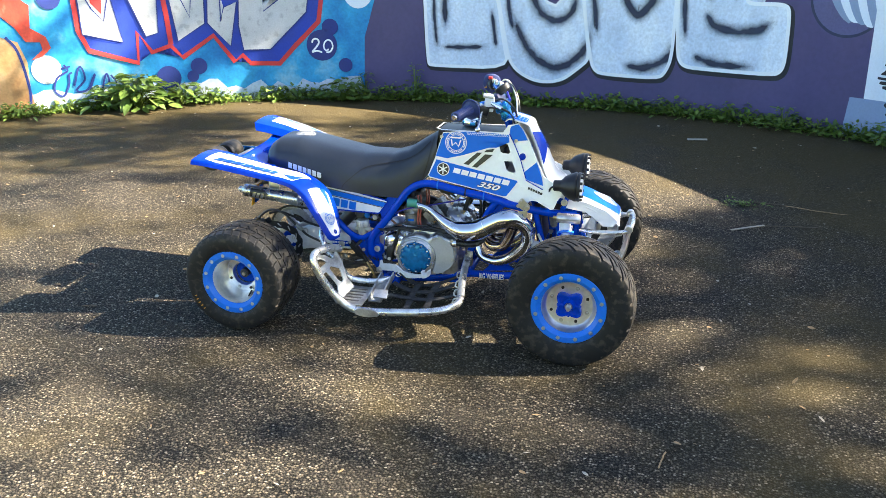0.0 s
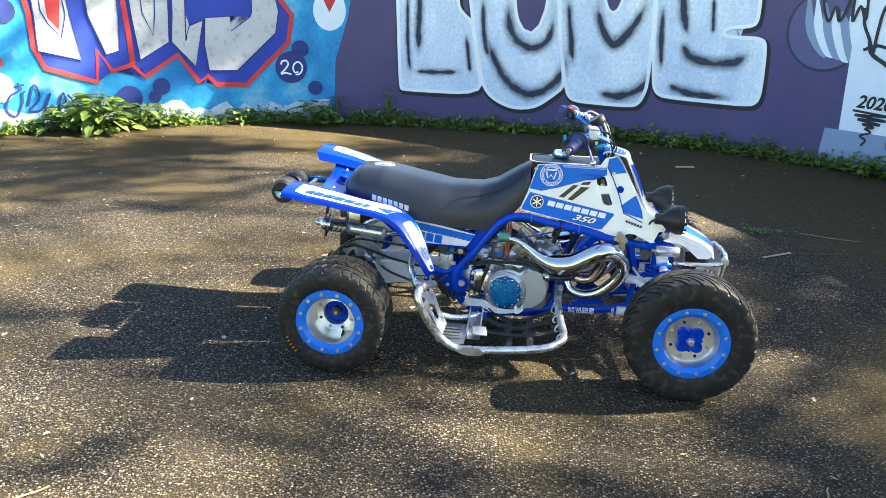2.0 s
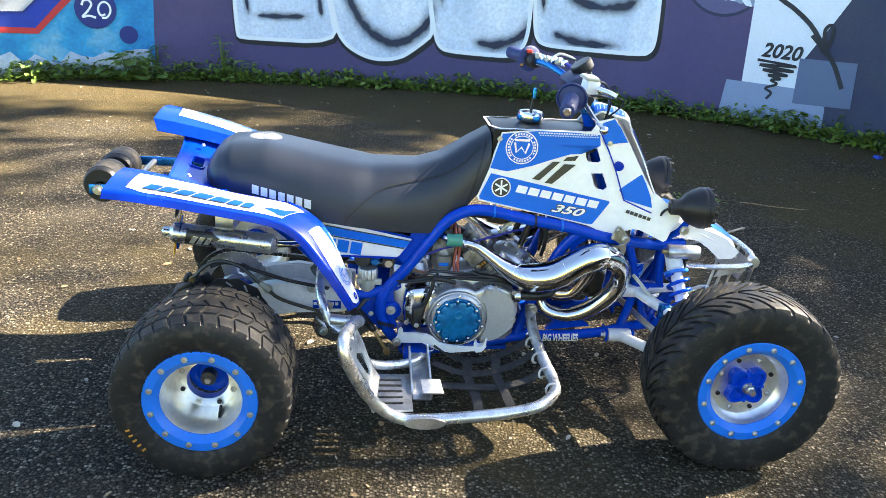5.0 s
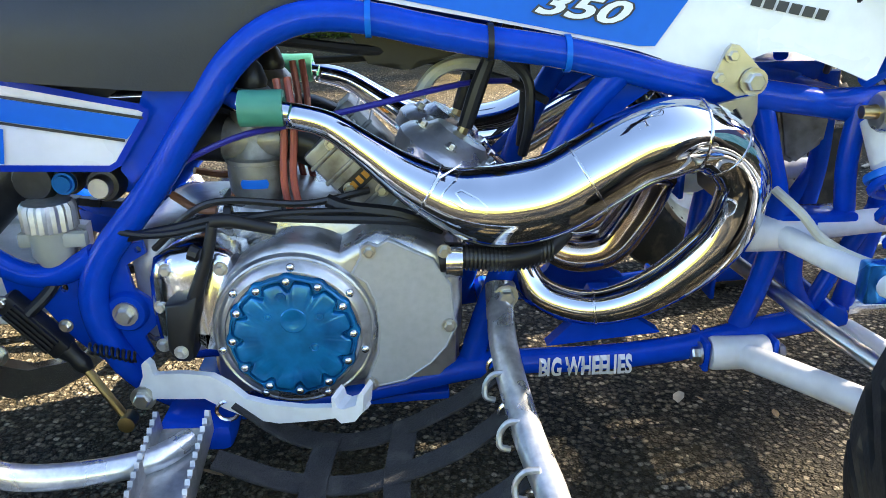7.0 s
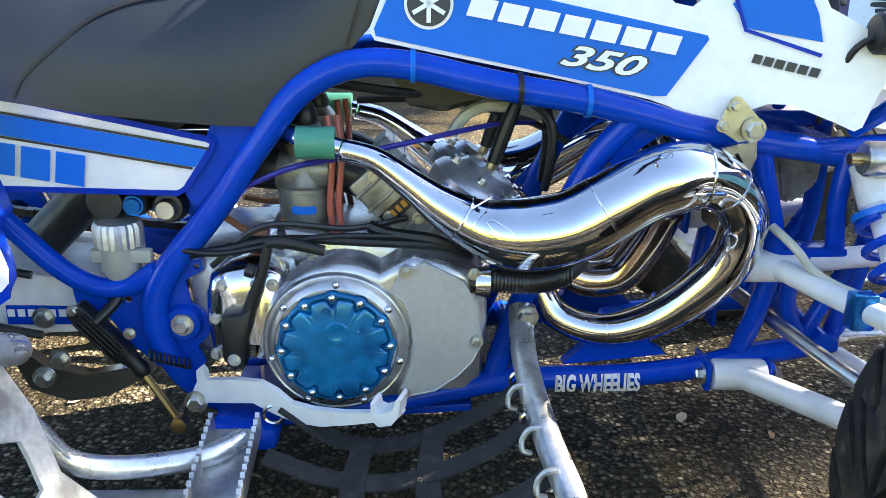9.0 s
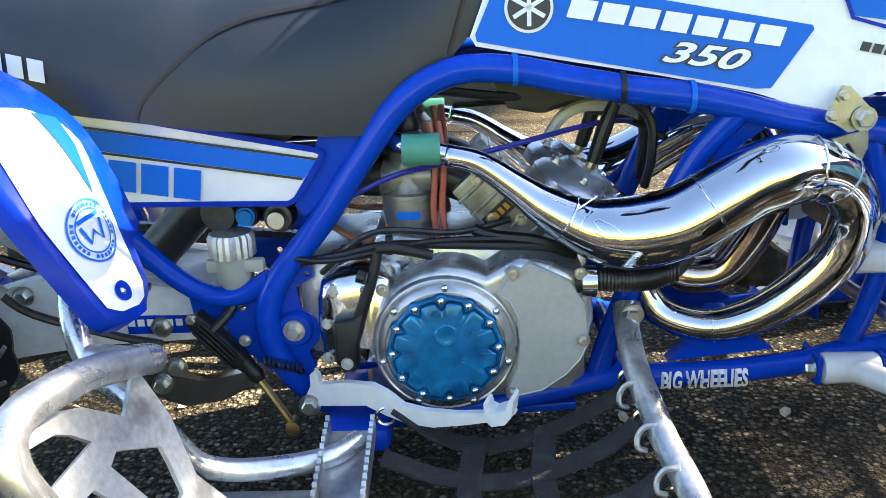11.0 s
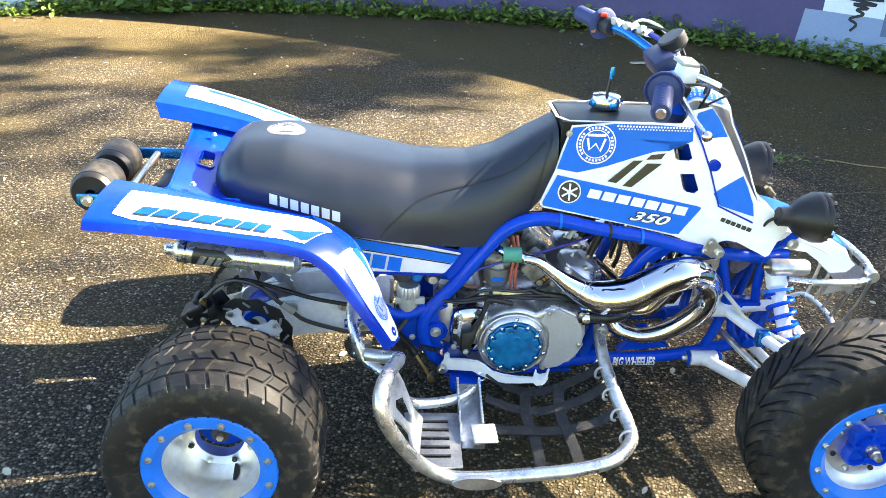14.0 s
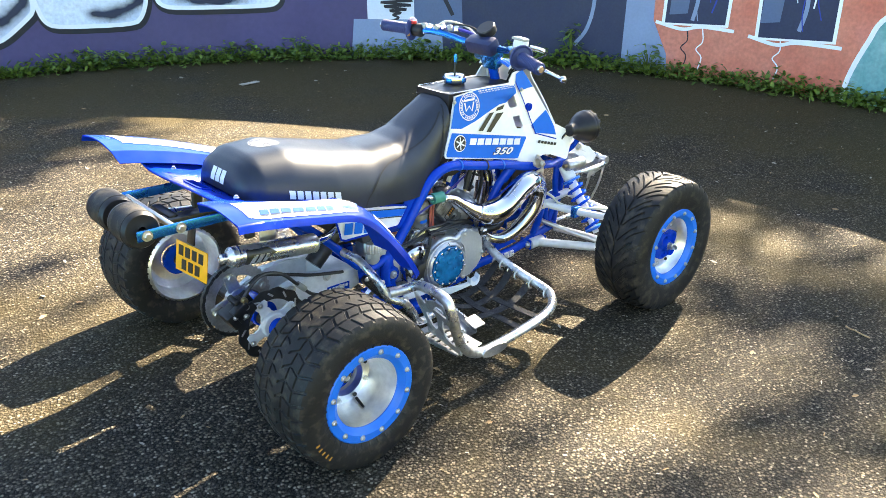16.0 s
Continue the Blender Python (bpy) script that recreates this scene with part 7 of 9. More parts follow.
# ---- expansion chambers and silencers ----
PIPE = [(0.180, -0.060, 0.385, 0.0195), (0.212, -0.064, 0.335, 0.0195), (0.222, -0.075, 0.285, 0.020), (0.241, -0.085, 0.246, 0.0202), (0.271, -0.095, 0.228, 0.0208), (0.315, -0.105, 0.223, 0.0217), (0.36, -0.113, 0.237, 0.0239), (0.398, -0.12, 0.262, 0.0263), (0.429, -0.128, 0.293, 0.0285), (0.45, -0.135, 0.323, 0.0293), (0.461, -0.14, 0.355, 0.0295), (0.461, -0.146, 0.39, 0.0295), (0.445, -0.152, 0.417, 0.031), (0.42, -0.158, 0.437, 0.0345), (0.393, -0.163, 0.446, 0.0392), (0.363, -0.167, 0.444, 0.0426), (0.33, -0.168, 0.433, 0.0426), (0.296, -0.17, 0.414, 0.0427), (0.247, -0.17, 0.386, 0.0444), (0.2, -0.169, 0.375, 0.0448), (0.165, -0.168, 0.376, 0.0415), (0.129, -0.165, 0.386, 0.0320), (0.088, -0.161, 0.408, 0.0240), (0.054, -0.157, 0.432, 0.0182), (0.012, -0.152, 0.460, 0.0145), (-0.028, -0.15, 0.471, 0.0138)]
for sgn in BOTH:
    chamber = part("expansion_chamber", tube(flip(PIPE, sgn), n=150, seg=32), M["chrome"], quad, "mirror-chromed expansion chamber", sharp=0)
    rows = spline(PIPE, 150)
    for k in (30, 75, 84, 104, 128):
        c, nx = Vector(rows[k][:3]), Vector(rows[k + 1][:3])
        r = rows[k][3]
        t = (nx - c).normalized()
        m = Matrix.Translation((c.x, c.y * -sgn, c.z)) @ Vector((t.x, t.y * -sgn, t.z)).to_track_quat("X", "Z").to_matrix().to_4x4()
        bm = lathe([(r - 0.002, -0.0025), (r + 0.0014, -0.001), (r + 0.0014, 0.001), (r - 0.002, 0.0025)], 32, "x", closed=True)
        bmesh.ops.transform(bm, matrix=m, verts=bm.verts)
        part("weld", bm, M["polished"], chamber)
    # stamped outlines on the chamber's belly
    back = rows[76:][::-1]

    def pipe_face(u, v):
        x0, y0, z0, r0 = (float(np.interp(u, [q[0] for q in back], [q[i] for q in back])) for i in range(4))
        rise = float(np.interp(u + 0.004, [q[0] for q in back], [q[2] for q in back])) - z0
        dv = (v - z0) * 0.004 / math.hypot(0.004, rise)
        return Vector((u, y0 - math.sqrt(max(1e-6, r0 * r0 - dv * dv)), v))

    for outline in ([(0.111, 0.384), (0.117, 0.399), (0.125, 0.411), (0.150, 0.421), (0.142, 0.411), (0.130, 0.400), (0.124, 0.388)],
                    [(0.141, 0.398), (0.147, 0.401), (0.163, 0.394), (0.173, 0.386), (0.172, 0.379), (0.162, 0.382), (0.148, 0.390)],
                    [(0.128, 0.386), (0.135, 0.390), (0.150, 0.382), (0.160, 0.374), (0.153, 0.371), (0.140, 0.377)]):
        part("stamped_mark", mirrored(ribbon(outline, 0.0016, pipe_face, 0.0007, closed=True), sgn), M["polished"], chamber)
    part("header_pipe", tube(flip([(0.19, -0.045, 0.37, 0.020), (0.25, -0.045, 0.315, 0.021), (0.285, -0.055, 0.280, 0.024), (0.335, -0.06, 0.285, 0.026), (0.365, -0.07, 0.33, 0.026), (0.385, -0.085, 0.385, 0.024)], sgn), n=40, seg=20), M["burnt"], chamber, "heat-stained header pipe", sharp=0)
    part("stinger", tube(flip([(-0.02, -0.150, 0.471), (-0.055, -0.147, 0.478), (-0.078, -0.135, 0.481), (-0.108, -0.104, 0.483), (-0.18, -0.088, 0.482), (-0.30, -0.088, 0.475), (-0.42, -0.108, 0.468), (-0.51, -0.165, 0.464), (-0.58, -0.19, 0.468)], sgn), 0.0115, 40, 16), M["chrome"], chamber)
    part("pipe_sleeve", lathe([(0.0115, -0.0225), (0.0185, -0.0225), (0.0192, -0.020), (0.0186, -0.004), (0.0192, 0.020), (0.0185, 0.0225), (0.0115, 0.0225)], 32, "x", (-0.056, sgn * 0.147, 0.478), closed=True), M["green_rubber"], chamber, "green silicone sleeve")
    part("pipe_hanger", mirrored(patch([(0.4125, 0.478), (0.4567, 0.4875), (0.4585, 0.468), (0.4525, 0.4502), (0.440, 0.4535), (0.430, 0.462)], lambda u, v: Vector((u, -0.160, v)), 0.004, 1, 0.005, holes=([(0.432, 0.472), (0.436, 0.474), (0.444, 0.463), (0.440, 0.461)],)), sgn), M["steel"], chamber, smooth=False)
    part("pipe_bracket", mirrored(patch([(0.4113, 0.5009), (0.4225, 0.532), (0.428, 0.538), (0.4354, 0.537), (0.4664, 0.5066), (0.465, 0.494), (0.458, 0.4876), (0.4388, 0.4841)], lambda u, v: Vector((u, -0.150, v)), 0.004, 1, 0.006), sgn), M["steel"], quad, "zinc-plated bracket", smooth=False)
    for x, z, big in ((0.4283, 0.527, False), (0.4535, 0.5001, True), (0.4167, 0.5044, False)):
        bolt_at((x, sgn * 0.156, z), quad, big, sgn)
    # silencer
    ax = (Vector((-0.575, -0.192, 0.468)) - Vector((-0.845, -0.192, 0.496)))
    m = Matrix.Translation((-0.71, -0.192, 0.482)) @ ax.to_track_quat("X", "Z").to_matrix().to_4x4()
    bm = lathe([(0.0, -0.165), (0.009, -0.165), (0.014, -0.160), (0.014, -0.145), (0.024, -0.138), (0.029, -0.132), (0.029, -0.122), (0.0285, -0.120), (0.0285, 0.122), (0.029, 0.124), (0.029, 0.134), (0.024, 0.140), (0.012, 0.150), (0.0, 0.150)], 36, "x")
    bmesh.ops.transform(bm, matrix=m, verts=bm.verts)
    silencer = part("silencer", mirrored(bm, sgn), M["bar_alu"], quad, "brushed aluminium silencer")
    body = lambda u, v: m @ Vector((u, -0.0285 * math.cos(v / 0.0285), 0.0285 * math.sin(v / 0.0285)))
    part("silencer_sticker", mirrored(patch([(-0.095, 0.022), (-0.03, 0.022), (-0.005, 0.006), (-0.03, -0.006), (-0.02, -0.022), (-0.10, -0.022)], body, 0.0015, 0.01), sgn), M["decal_black"], silencer, "black sticker")
    part("silencer_sticker", mirrored(bars(3, -0.088, -0.03, -0.016, -0.016, 0.022, body, 0.003, slant=0.5), sgn), M["bar_alu"], silencer)
    bm = lathe([(0.0287, -0.116), (0.0302, -0.116), (0.0302, -0.112), (0.0287, -0.112)], 36, "x", closed=True)
    bmesh.ops.transform(bm, matrix=m, verts=bm.verts)
    part("silencer_band", mirrored(bm, sgn), M["polished"], silencer)
    part("silencer_bracket", mirrored(box((0.05, 0.006, 0.06), (-0.71, -0.165, 0.52), None, 0.006), sgn), M["steel"], quad)
    part("silencer_bracket", mirrored(box((0.03, 0.02, 0.05), (-0.76, -0.155, 0.545), None, 0.006), sgn), M["dark_steel"], quad)

# ---- foot brake, pegs and nerf bars ----
pedal = [(-0.217, 0.163), (-0.208, 0.182), (-0.208, 0.197), (-0.202, 0.203), (-0.197, 0.198), (-0.195, 0.186), (-0.16, 0.193), (-0.126, 0.195), (-0.107, 0.187), (-0.088, 0.173), (-0.062, 0.170), (-0.024, 0.172), (0.014, 0.179), (0.045, 0.191), (0.048, 0.184), (0.038, 0.173), (0.02, 0.168), (-0.012, 0.158), (-0.051, 0.148), (-0.084, 0.148), (-0.11, 0.155), (-0.136, 0.165), (-0.164, 0.16), (-0.196, 0.155), (-0.204, 0.146), (-0.218, 0.144), (-0.223, 0.153)]
lever_side = lambda u, v: Vector((u, -0.165 - 0.33 * (u + 0.21), v))
lever = part("brake_pedal", patch(pedal, lever_side, 0.0045, 10, 0.009), M["white_paint"], quad, "white-painted foot brake lever", smooth=False)
part("pedal_tread", patch([(0.014, 0.198), (0.017, 0.195), (0.019, 0.187), (0.025, 0.185), (0.039, 0.192), (0.042, 0.204), (0.045, 0.209), (0.048, 0.205), (0.046, 0.185), (0.038, 0.173), (0.023, 0.168), (0.014, 0.176)], lever_side, 0.016, 10, 0.028), M["white_paint"], lever, smooth=False)
bolt_at((-0.212, -0.170, 0.155), lever, True)
for sgn in BOTH:
    bar = part("nerf_bar", tube(flip([(0.197, -0.118, 0.262), (0.196, -0.14, 0.240), (0.196, -0.20, 0.212), (0.206, -0.30, 0.180), (0.220, -0.385, 0.158), (0.216, -0.44, 0.145), (0.165, -0.488, 0.132), (0.08, -0.508, 0.122), (-0.02, -0.514, 0.113), (-0.14, -0.518, 0.106), (-0.215, -0.518, 0.110), (-0.268, -0.525, 0.145), (-0.312, -0.54, 0.205), (-0.346, -0.555, 0.272), (-0.365, -0.558, 0.322), (-0.366, -0.535, 0.350), (-0.352, -0.46, 0.346), (-0.332, -0.39, 0.328), (-0.330, -0.352, 0.312), (-0.362, -0.335, 0.302), (-0.405, -0.325, 0.302)], sgn), 0.0160, 110, 16), M["bar_alu"], quad, "bare aluminium nerf bar")
    part("nerf_post", tube(flip([(-0.440, -0.145, 0.385), (-0.440, -0.22, 0.385), (-0.438, -0.275, 0.365), (-0.425, -0.31, 0.33), (-0.405, -0.325, 0.285), (-0.36, -0.345, 0.262), (-0.325, -0.345, 0.215), (-0.300, -0.335, 0.175), (-0.25, -0.315, 0.155), (-0.177, -0.285, 0.148), (-0.14, -0.25, 0.150)], sgn), 0.0130, 50, 14), M["bar_alu"], bar)
    part("nerf_tab", mirrored(box((0.022, 0.02, 0.075), (0.203, -0.122, 0.232), Euler((0.25, 0.05, 0)).to_matrix().to_4x4(), 0.006), sgn), M["alu"], bar)
    bolt_at((0.203, sgn * 0.136, 0.255), bar, True, sgn)
    # heel guard with cut-outs, leaning against the bars
    heel = lambda u, v: Vector((-0.335 + 0.065 * u - 0.037 * v + 0.022 * u * v, -0.345 + 0.010 * u - 0.210 * v + 0.015 * u * v, 0.30 - 0.150 * u + 0.010 * v - 0.030 * u * v))
    part("heel_guard", mirrored(patch([(0.0, 0.10), (-0.02, 0.16), (0.13, 0.35), (-0.05, 0.51), (-0.17, 0.77), (-0.15, 0.92), (0.4, 1.0), (1.0, 0.98), (1.05, 0.10), (0.71, 0.20), (0.32, 0.10)], heel, 0.0025, 10, 0.005, holes=([(-0.04, 0.86), (-0.02, 0.71), (0.03, 0.65), (0.12, 0.59), (0.16, 0.90), (0.08, 0.92)], [(0.28, 0.60), (0.24, 0.52), (0.28, 0.46), (0.41, 0.28), (0.52, 0.30), (0.70, 0.35), (0.72, 0.46), (0.60, 0.54)], [(0.30, 0.90), (0.30, 0.75), (0.53, 0.67), (0.72, 0.64), (0.84, 0.72), (0.84, 0.90)])), sgn), M["heel_alu"], bar, "cut-out aluminium heel guard", smooth=False)
    tray = lambda u, v: Vector((u, -v, 0.122 + 0.01 * (0.5 - v)))
    slots = [[(-0.285 + 0.006 * (k % 2), 0.345 + 0.030 * k), (-0.205, 0.345 + 0.030 * k), (-0.205, 0.357 + 0.030 * k), (-0.285 + 0.006 * (k % 2), 0.357 + 0.030 * k)] for k in range(5)]
    part("foot_tray", mirrored(patch([(-0.31, 0.318), (-0.18, 0.318), (-0.18, 0.505), (-0.29, 0.510)], tray, 0.0, 10, 0.005, holes=slots), sgn), M["alu"], bar, "slotted aluminium foot tray", smooth=False)
    bm = lathe([(0.0, -0.006), (0.054, -0.006), (0.057, -0.003), (0.057, 0.004), (0.0, 0.004)], 28, "y")
    bmesh.ops.scale(bm, vec=(1, 1, 0.32), verts=bm.verts)
    bmesh.ops.translate(bm, vec=(-0.15, -0.531, 0.104), verts=bm.verts)
    part("bar_plate", mirrored(bm, sgn), M["alu"], bar)
    # foot peg: channel with toothed edges
    lie = Euler((0.20, 0, 0)).to_matrix().to_4x4()
    peg = part("foot_peg", mirrored(box((0.050, 0.20, 0.005), (-0.151, -0.327, 0.129), lie, 0.001), sgn), M["alu"], quad, "toothed aluminium foot peg")
    for x in (-0.178, -0.124):
        part("peg_rail", mirrored(box((0.005, 0.20, 0.028), (x, -0.327, 0.140), lie, 0.001), sgn), M["alu"], peg)
        bm = bm_new()
        for k in range(17):
            box((0.005, 0.0062, 0.0062), (x, -0.236 - 0.0116 * k, 0.1725 - 0.00236 * k), Euler((0.98, 0, 0)).to_matrix().to_4x4(), 0, bm)
        part("peg_tooth", mirrored(row_of(bm), sgn), M["alu"], peg)
    part("peg_bolt", mirrored(lathe([(0.0, 0.0), (0.014, 0.0), (0.016, -0.004), (0.016, -0.012), (0.0, -0.012)], 20, "z", (-0.151, -0.245, 0.150)), sgn), M["alu"], peg)
    part("peg_plate", mirrored(box((0.06, 0.05, 0.008), (-0.125, -0.415, 0.145), Euler((0.4, 0.1, 0.2)).to_matrix().to_4x4(), 0.003), sgn), M["alu"], peg)
    part("peg_mount", mirrored(box((0.085, 0.085, 0.035), (-0.15, -0.165, 0.120), None, 0.012), sgn), M["frame_blue"], quad)
    # webbing net between bar and peg
    nets = [[(0.198, -0.20, 0.200), (0.15, -0.21, 0.165), (0.05, -0.225, 0.128), (-0.03, -0.22, 0.128), (-0.10, -0.20, 0.165)],
            [(0.204, -0.26, 0.185), (0.14, -0.28, 0.148), (0.05, -0.295, 0.122), (-0.03, -0.29, 0.120), (-0.11, -0.28, 0.145)],
            [(0.214, -0.34, 0.165), (0.15, -0.36, 0.135), (0.05, -0.37, 0.118), (-0.11, -0.38, 0.130)],
            [(0.085, -0.215, 0.140), (0.075, -0.31, 0.124), (0.085, -0.41, 0.120), (0.09, -0.50, 0.122)],
            [(0.0, -0.22, 0.128), (-0.01, -0.31, 0.119), (0.0, -0.41, 0.114), (0.0, -0.505, 0.114)]]
    for pts in nets:
        part("net_strap", tube(flip(pts, sgn), n=16, seg=8, flat=(0.014, 0.0018)), M["webbing"], bar, "black webbing strap")
    for y, z in ((-0.235, 0.196), (-0.300, 0.178), (-0.362, 0.164), (-0.425, 0.150)):
        x = 0.194 + 0.13 * (-0.2 - y)
        part("net_hook", tube(flip([(x - 0.006, y, z + 0.014), (x - 0.020, y, z + 0.012), (x - 0.028, y, z + 0.000), (x - 0.028, y - 0.004, z - 0.012), (x - 0.018, y - 0.004, z - 0.016)], sgn), 0.0035, 14, 7), M["alu"], bar)
    for p in ((0.200, -0.20, 0.21), (0.206, -0.262, 0.19), (0.216, -0.345, 0.165), (-0.10, -0.20, 0.165), (-0.10, -0.38, 0.135)):
        ring = [(p[0] + 0.012 * math.cos(a) - 0.012, p[1], p[2] + 0.012 * math.sin(a) - 0.012) for a in [2 * math.pi * k / 14 for k in range(15)]]
        part("net_ring", tube(flip(ring, sgn), 0.0025, 0, 6), M["polished"], bar)

# rear brake master cylinder and its reservoir
pump_turn = Euler((0, math.atan2(0.072, 0.062), 0)).to_matrix().to_4x4()
pump = part("master_cylinder", box((0.090, 0.026, 0.026), (-0.330, -0.140, 0.236), pump_turn, 0.006), M["black"], quad, "black rear brake master cylinder")
for k in range(4):
    part("pump_fin", box((0.062, 0.005, 0.004), (Matrix.Translation((-0.330, -0.140, 0.236)) @ pump_turn) @ Vector((0, -0.0145, -0.0085 + 0.0057 * k)), pump_turn, 0.001), M["black"], pump)
part("pump_boot", tube([(-0.302, -0.140, 0.204, 0.013), (-0.293, -0.140, 0.194, 0.010), (-0.286, -0.140, 0.184, 0.011), (-0.280, -0.140, 0.176, 0.007)], n=8, seg=14), M["black"], pump)
part("push_rod", tube([(-0.285, -0.142, 0.184), (-0.242, -0.150, 0.116)], 0.005, 2, 8), M["brass"], quad)
part("rod_end", lathe([(0.0, -0.012), (0.010, -0.010), (0.010, 0.010), (0, 0.012)], 14, "y", (-0.240, -0.152, 0.114)), M["brass"], quad)
part("return_spring", tube([(-0.272 + 0.00115 * k, -0.150 + 0.006 * math.cos(k * 1.2), 0.209 - 0.0003 * k + 0.006 * math.sin(k * 1.2)) for k in range(46)], 0.0016, 130, 5), M["black"], quad)
part("fluid_reservoir", lathe([(0.0, 0.298), (0.016, 0.298), (0.024, 0.312), (0.025, 0.345), (0, 0.345)], 24, "z", (-0.305, -0.115, 0)), M["translucent"], quad, "milky brake fluid reservoir")
bm = lathe([(0.0, 0.343), (0.030, 0.343), (0.030, 0.368), (0.027, 0.373), (0.0, 0.374)], 40, "z", (-0.305, -0.115, 0))
for v in bm.verts:
    k = round((math.atan2(v.co.y + 0.115, v.co.x + 0.305)) / (2 * math.pi) * 40)
    if k % 2:
        v.co.x, v.co.y = -0.305 + (v.co.x + 0.305) * 0.92, -0.115 + (v.co.y + 0.115) * 0.92
part("reservoir_cap", bm, M["alu"], quad, "knurled aluminium cap")
part("reservoir_lug", box((0.075, 0.014, 0.018), (-0.300, -0.125, 0.332), None, 0.004), M["translucent"], quad)
part("reservoir_hose", tube([(-0.305, -0.115, 0.30), (-0.31, -0.13, 0.275), (-0.335, -0.15, 0.25)], 0.007, 10, 10), M["black"], quad)
for x, z in ((-0.357, 0.2686), (-0.292, 0.2385)):
    bolt_at((x, -0.150, z), quad)
# linkage bits above it
for x, z, r in ((-0.320, 0.393, 0.026), (-0.284, 0.392, 0.017), (-0.244, 0.388, 0.022)):
    part("linkage", lathe([(0.0, -0.11), (r * 0.8, -0.108), (r, -0.098), (r, -0.05), (0, -0.05)], 22, "y", (x, 0, z)), M["dark_steel"], quad)
part("linkage_bracket", box((0.10, 0.010, 0.030), (-0.225, -0.085, 0.388), Euler((0, 0.1, 0)).to_matrix().to_4x4(), 0.006), M["frame_blue"], quad)
part("linkage_pin", lathe([(0.0, -0.122), (0.011, -0.122), (0.013, -0.118), (0.013, -0.106), (0, -0.106)], 20, "y", (-0.244, 0, 0.388)), M["steel"], quad, "dull steel pin")
part("linkage_cap", lathe([(0.0, -0.118), (0.009, -0.118), (0.010, -0.114), (0.0125, -0.114), (0.0135, -0.106), (0, -0.106)], 20, "y", (-0.284, 0, 0.392)), M["ano_blue"], quad, "blue screw cap")

# ---- swingarm, axle, brake, chain ----
arm = [(-0.34, 0.285), (-0.40, 0.292), (-0.52, 0.312), (-0.60, 0.302), (-0.66, 0.285), (-0.70, 0.262), (-0.72, 0.23), (-0.70, 0.195), (-0.65, 0.185), (-0.52, 0.205), (-0.38, 0.212), (-0.34, 0.225)]
for sgn in BOTH:
    bm = patch(arm[::-1], lambda u, v: Vector((u, -0.075 - 0.02 * (u + 0.4), v)), 0.014, 10, 0.03)
    bmesh.ops.bevel(bm, geom=[e for e in bm.edges if len(e.link_faces) == 2 and e.calc_face_angle(0) > 0.9], offset=0.005, segments=2, affect="EDGES")
    swing = part("swingarm_side", mirrored(bm, sgn), M["silver_paint"], quad, "silver painted swingarm", sharp=40)
    for x, z in ((-0.47, 0.292), (-0.60, 0.285), (-0.42, 0.235)):
        bolt_at((x, sgn * 0.093, z), swing, True, sgn)
    part("swingarm_label", mirrored(box((0.085, 0.002, 0.026), (-0.425, -0.0905, 0.238), None, 0), sgn), M["frame_blue"], swing)
    part("swingarm_label", mirrored(bars(6, -0.465, -0.387, 0.237, 0.237, 0.010, lambda u, v: Vector((u, -0.092, v)), 0.002), sgn), M["decal_white"], swing)
part("swingarm_bridge", box((0.10, 0.16, 0.07), (-0.40, 0, 0.255), None, 0.015), M["silver_paint"], quad)
part("rear_axle", tube([(-0.705, -0.52, 0.224), (-0.705, 0, 0.224), (-0.705, 0.52, 0.224)], 0.019, 4, 18), M["dark_steel"], quad)
part("axle_carrier", lathe([(0.022, -0.085), (0.040, -0.085), (0.043, -0.07), (0.043, 0.015), (0.040, 0.02), (0.022, 0.02)], 32, "y", (-0.69, 0, 0.23), closed=True), M["frame_blue"], quad, "blue axle carrier")


def wavy_disc(r0, r1, y, waves, thick=0.004, depth=0.006, n=120):
    bm = bm_new()
    rings = []
    for yy in (y, y + thick):
        o = [bm.verts.new(((r1 + depth * (0.5 - abs(((k * waves / n) % 1) - 0.5))) * math.cos(2 * math.pi * k / n), yy, (r1 + depth * (0.5 - abs(((k * waves / n) % 1) - 0.5))) * math.sin(2 * math.pi * k / n))) for k in range(n)]
        i = [bm.verts.new((r0 * math.cos(2 * math.pi * k / n), yy, r0 * math.sin(2 * math.pi * k / n))) for k in range(n)]
        rings.append((o, i))
    (o0, i0), (o1, i1) = rings
    for k in range(n):
        j = (k + 1) % n
        for q in ((o0[k], o0[j], i0[j], i0[k]), (o1[k], i1[k], i1[j], o1[j]), (o0[k], o1[k], o1[j], o0[j]), (i0[k], i0[j], i1[j], i1[k])):
            bm.faces.new(q)
    return bm


bm = wavy_disc(0.078, 0.108, 0, 12, depth=0.014)
bmesh.ops.translate(bm, vec=(-0.705, -0.150, 0.23), verts=bm.verts)
rotor = part("brake_disc", bm, M["dark_steel"], quad, "dark wavy brake disc", smooth=False)
bm = lathe([(0.0, -0.012), (0.034, -0.012), (0.038, -0.008), (0.040, 0.006), (0, 0.006)], 28, "y", (-0.705, -0.155, 0.23))
for k in range(4):
    a = k * math.pi / 2 + 0.5
    arm_poly = [(0.028, -0.026), (0.044, -0.018), (0.060, -0.017), (0.074, -0.026), (0.086, -0.022), (0.088, 0.010), (0.078, 0.018), (0.062, 0.013), (0.046, 0.015), (0.028, 0.026)]
    patch(arm_poly, lambda u, v: Vector((-0.705 + u * math.cos(a) - v * math.sin(a), -0.153, 0.23 + u * math.sin(a) + v * math.cos(a))), 0.0, 1, 0.007, bm)
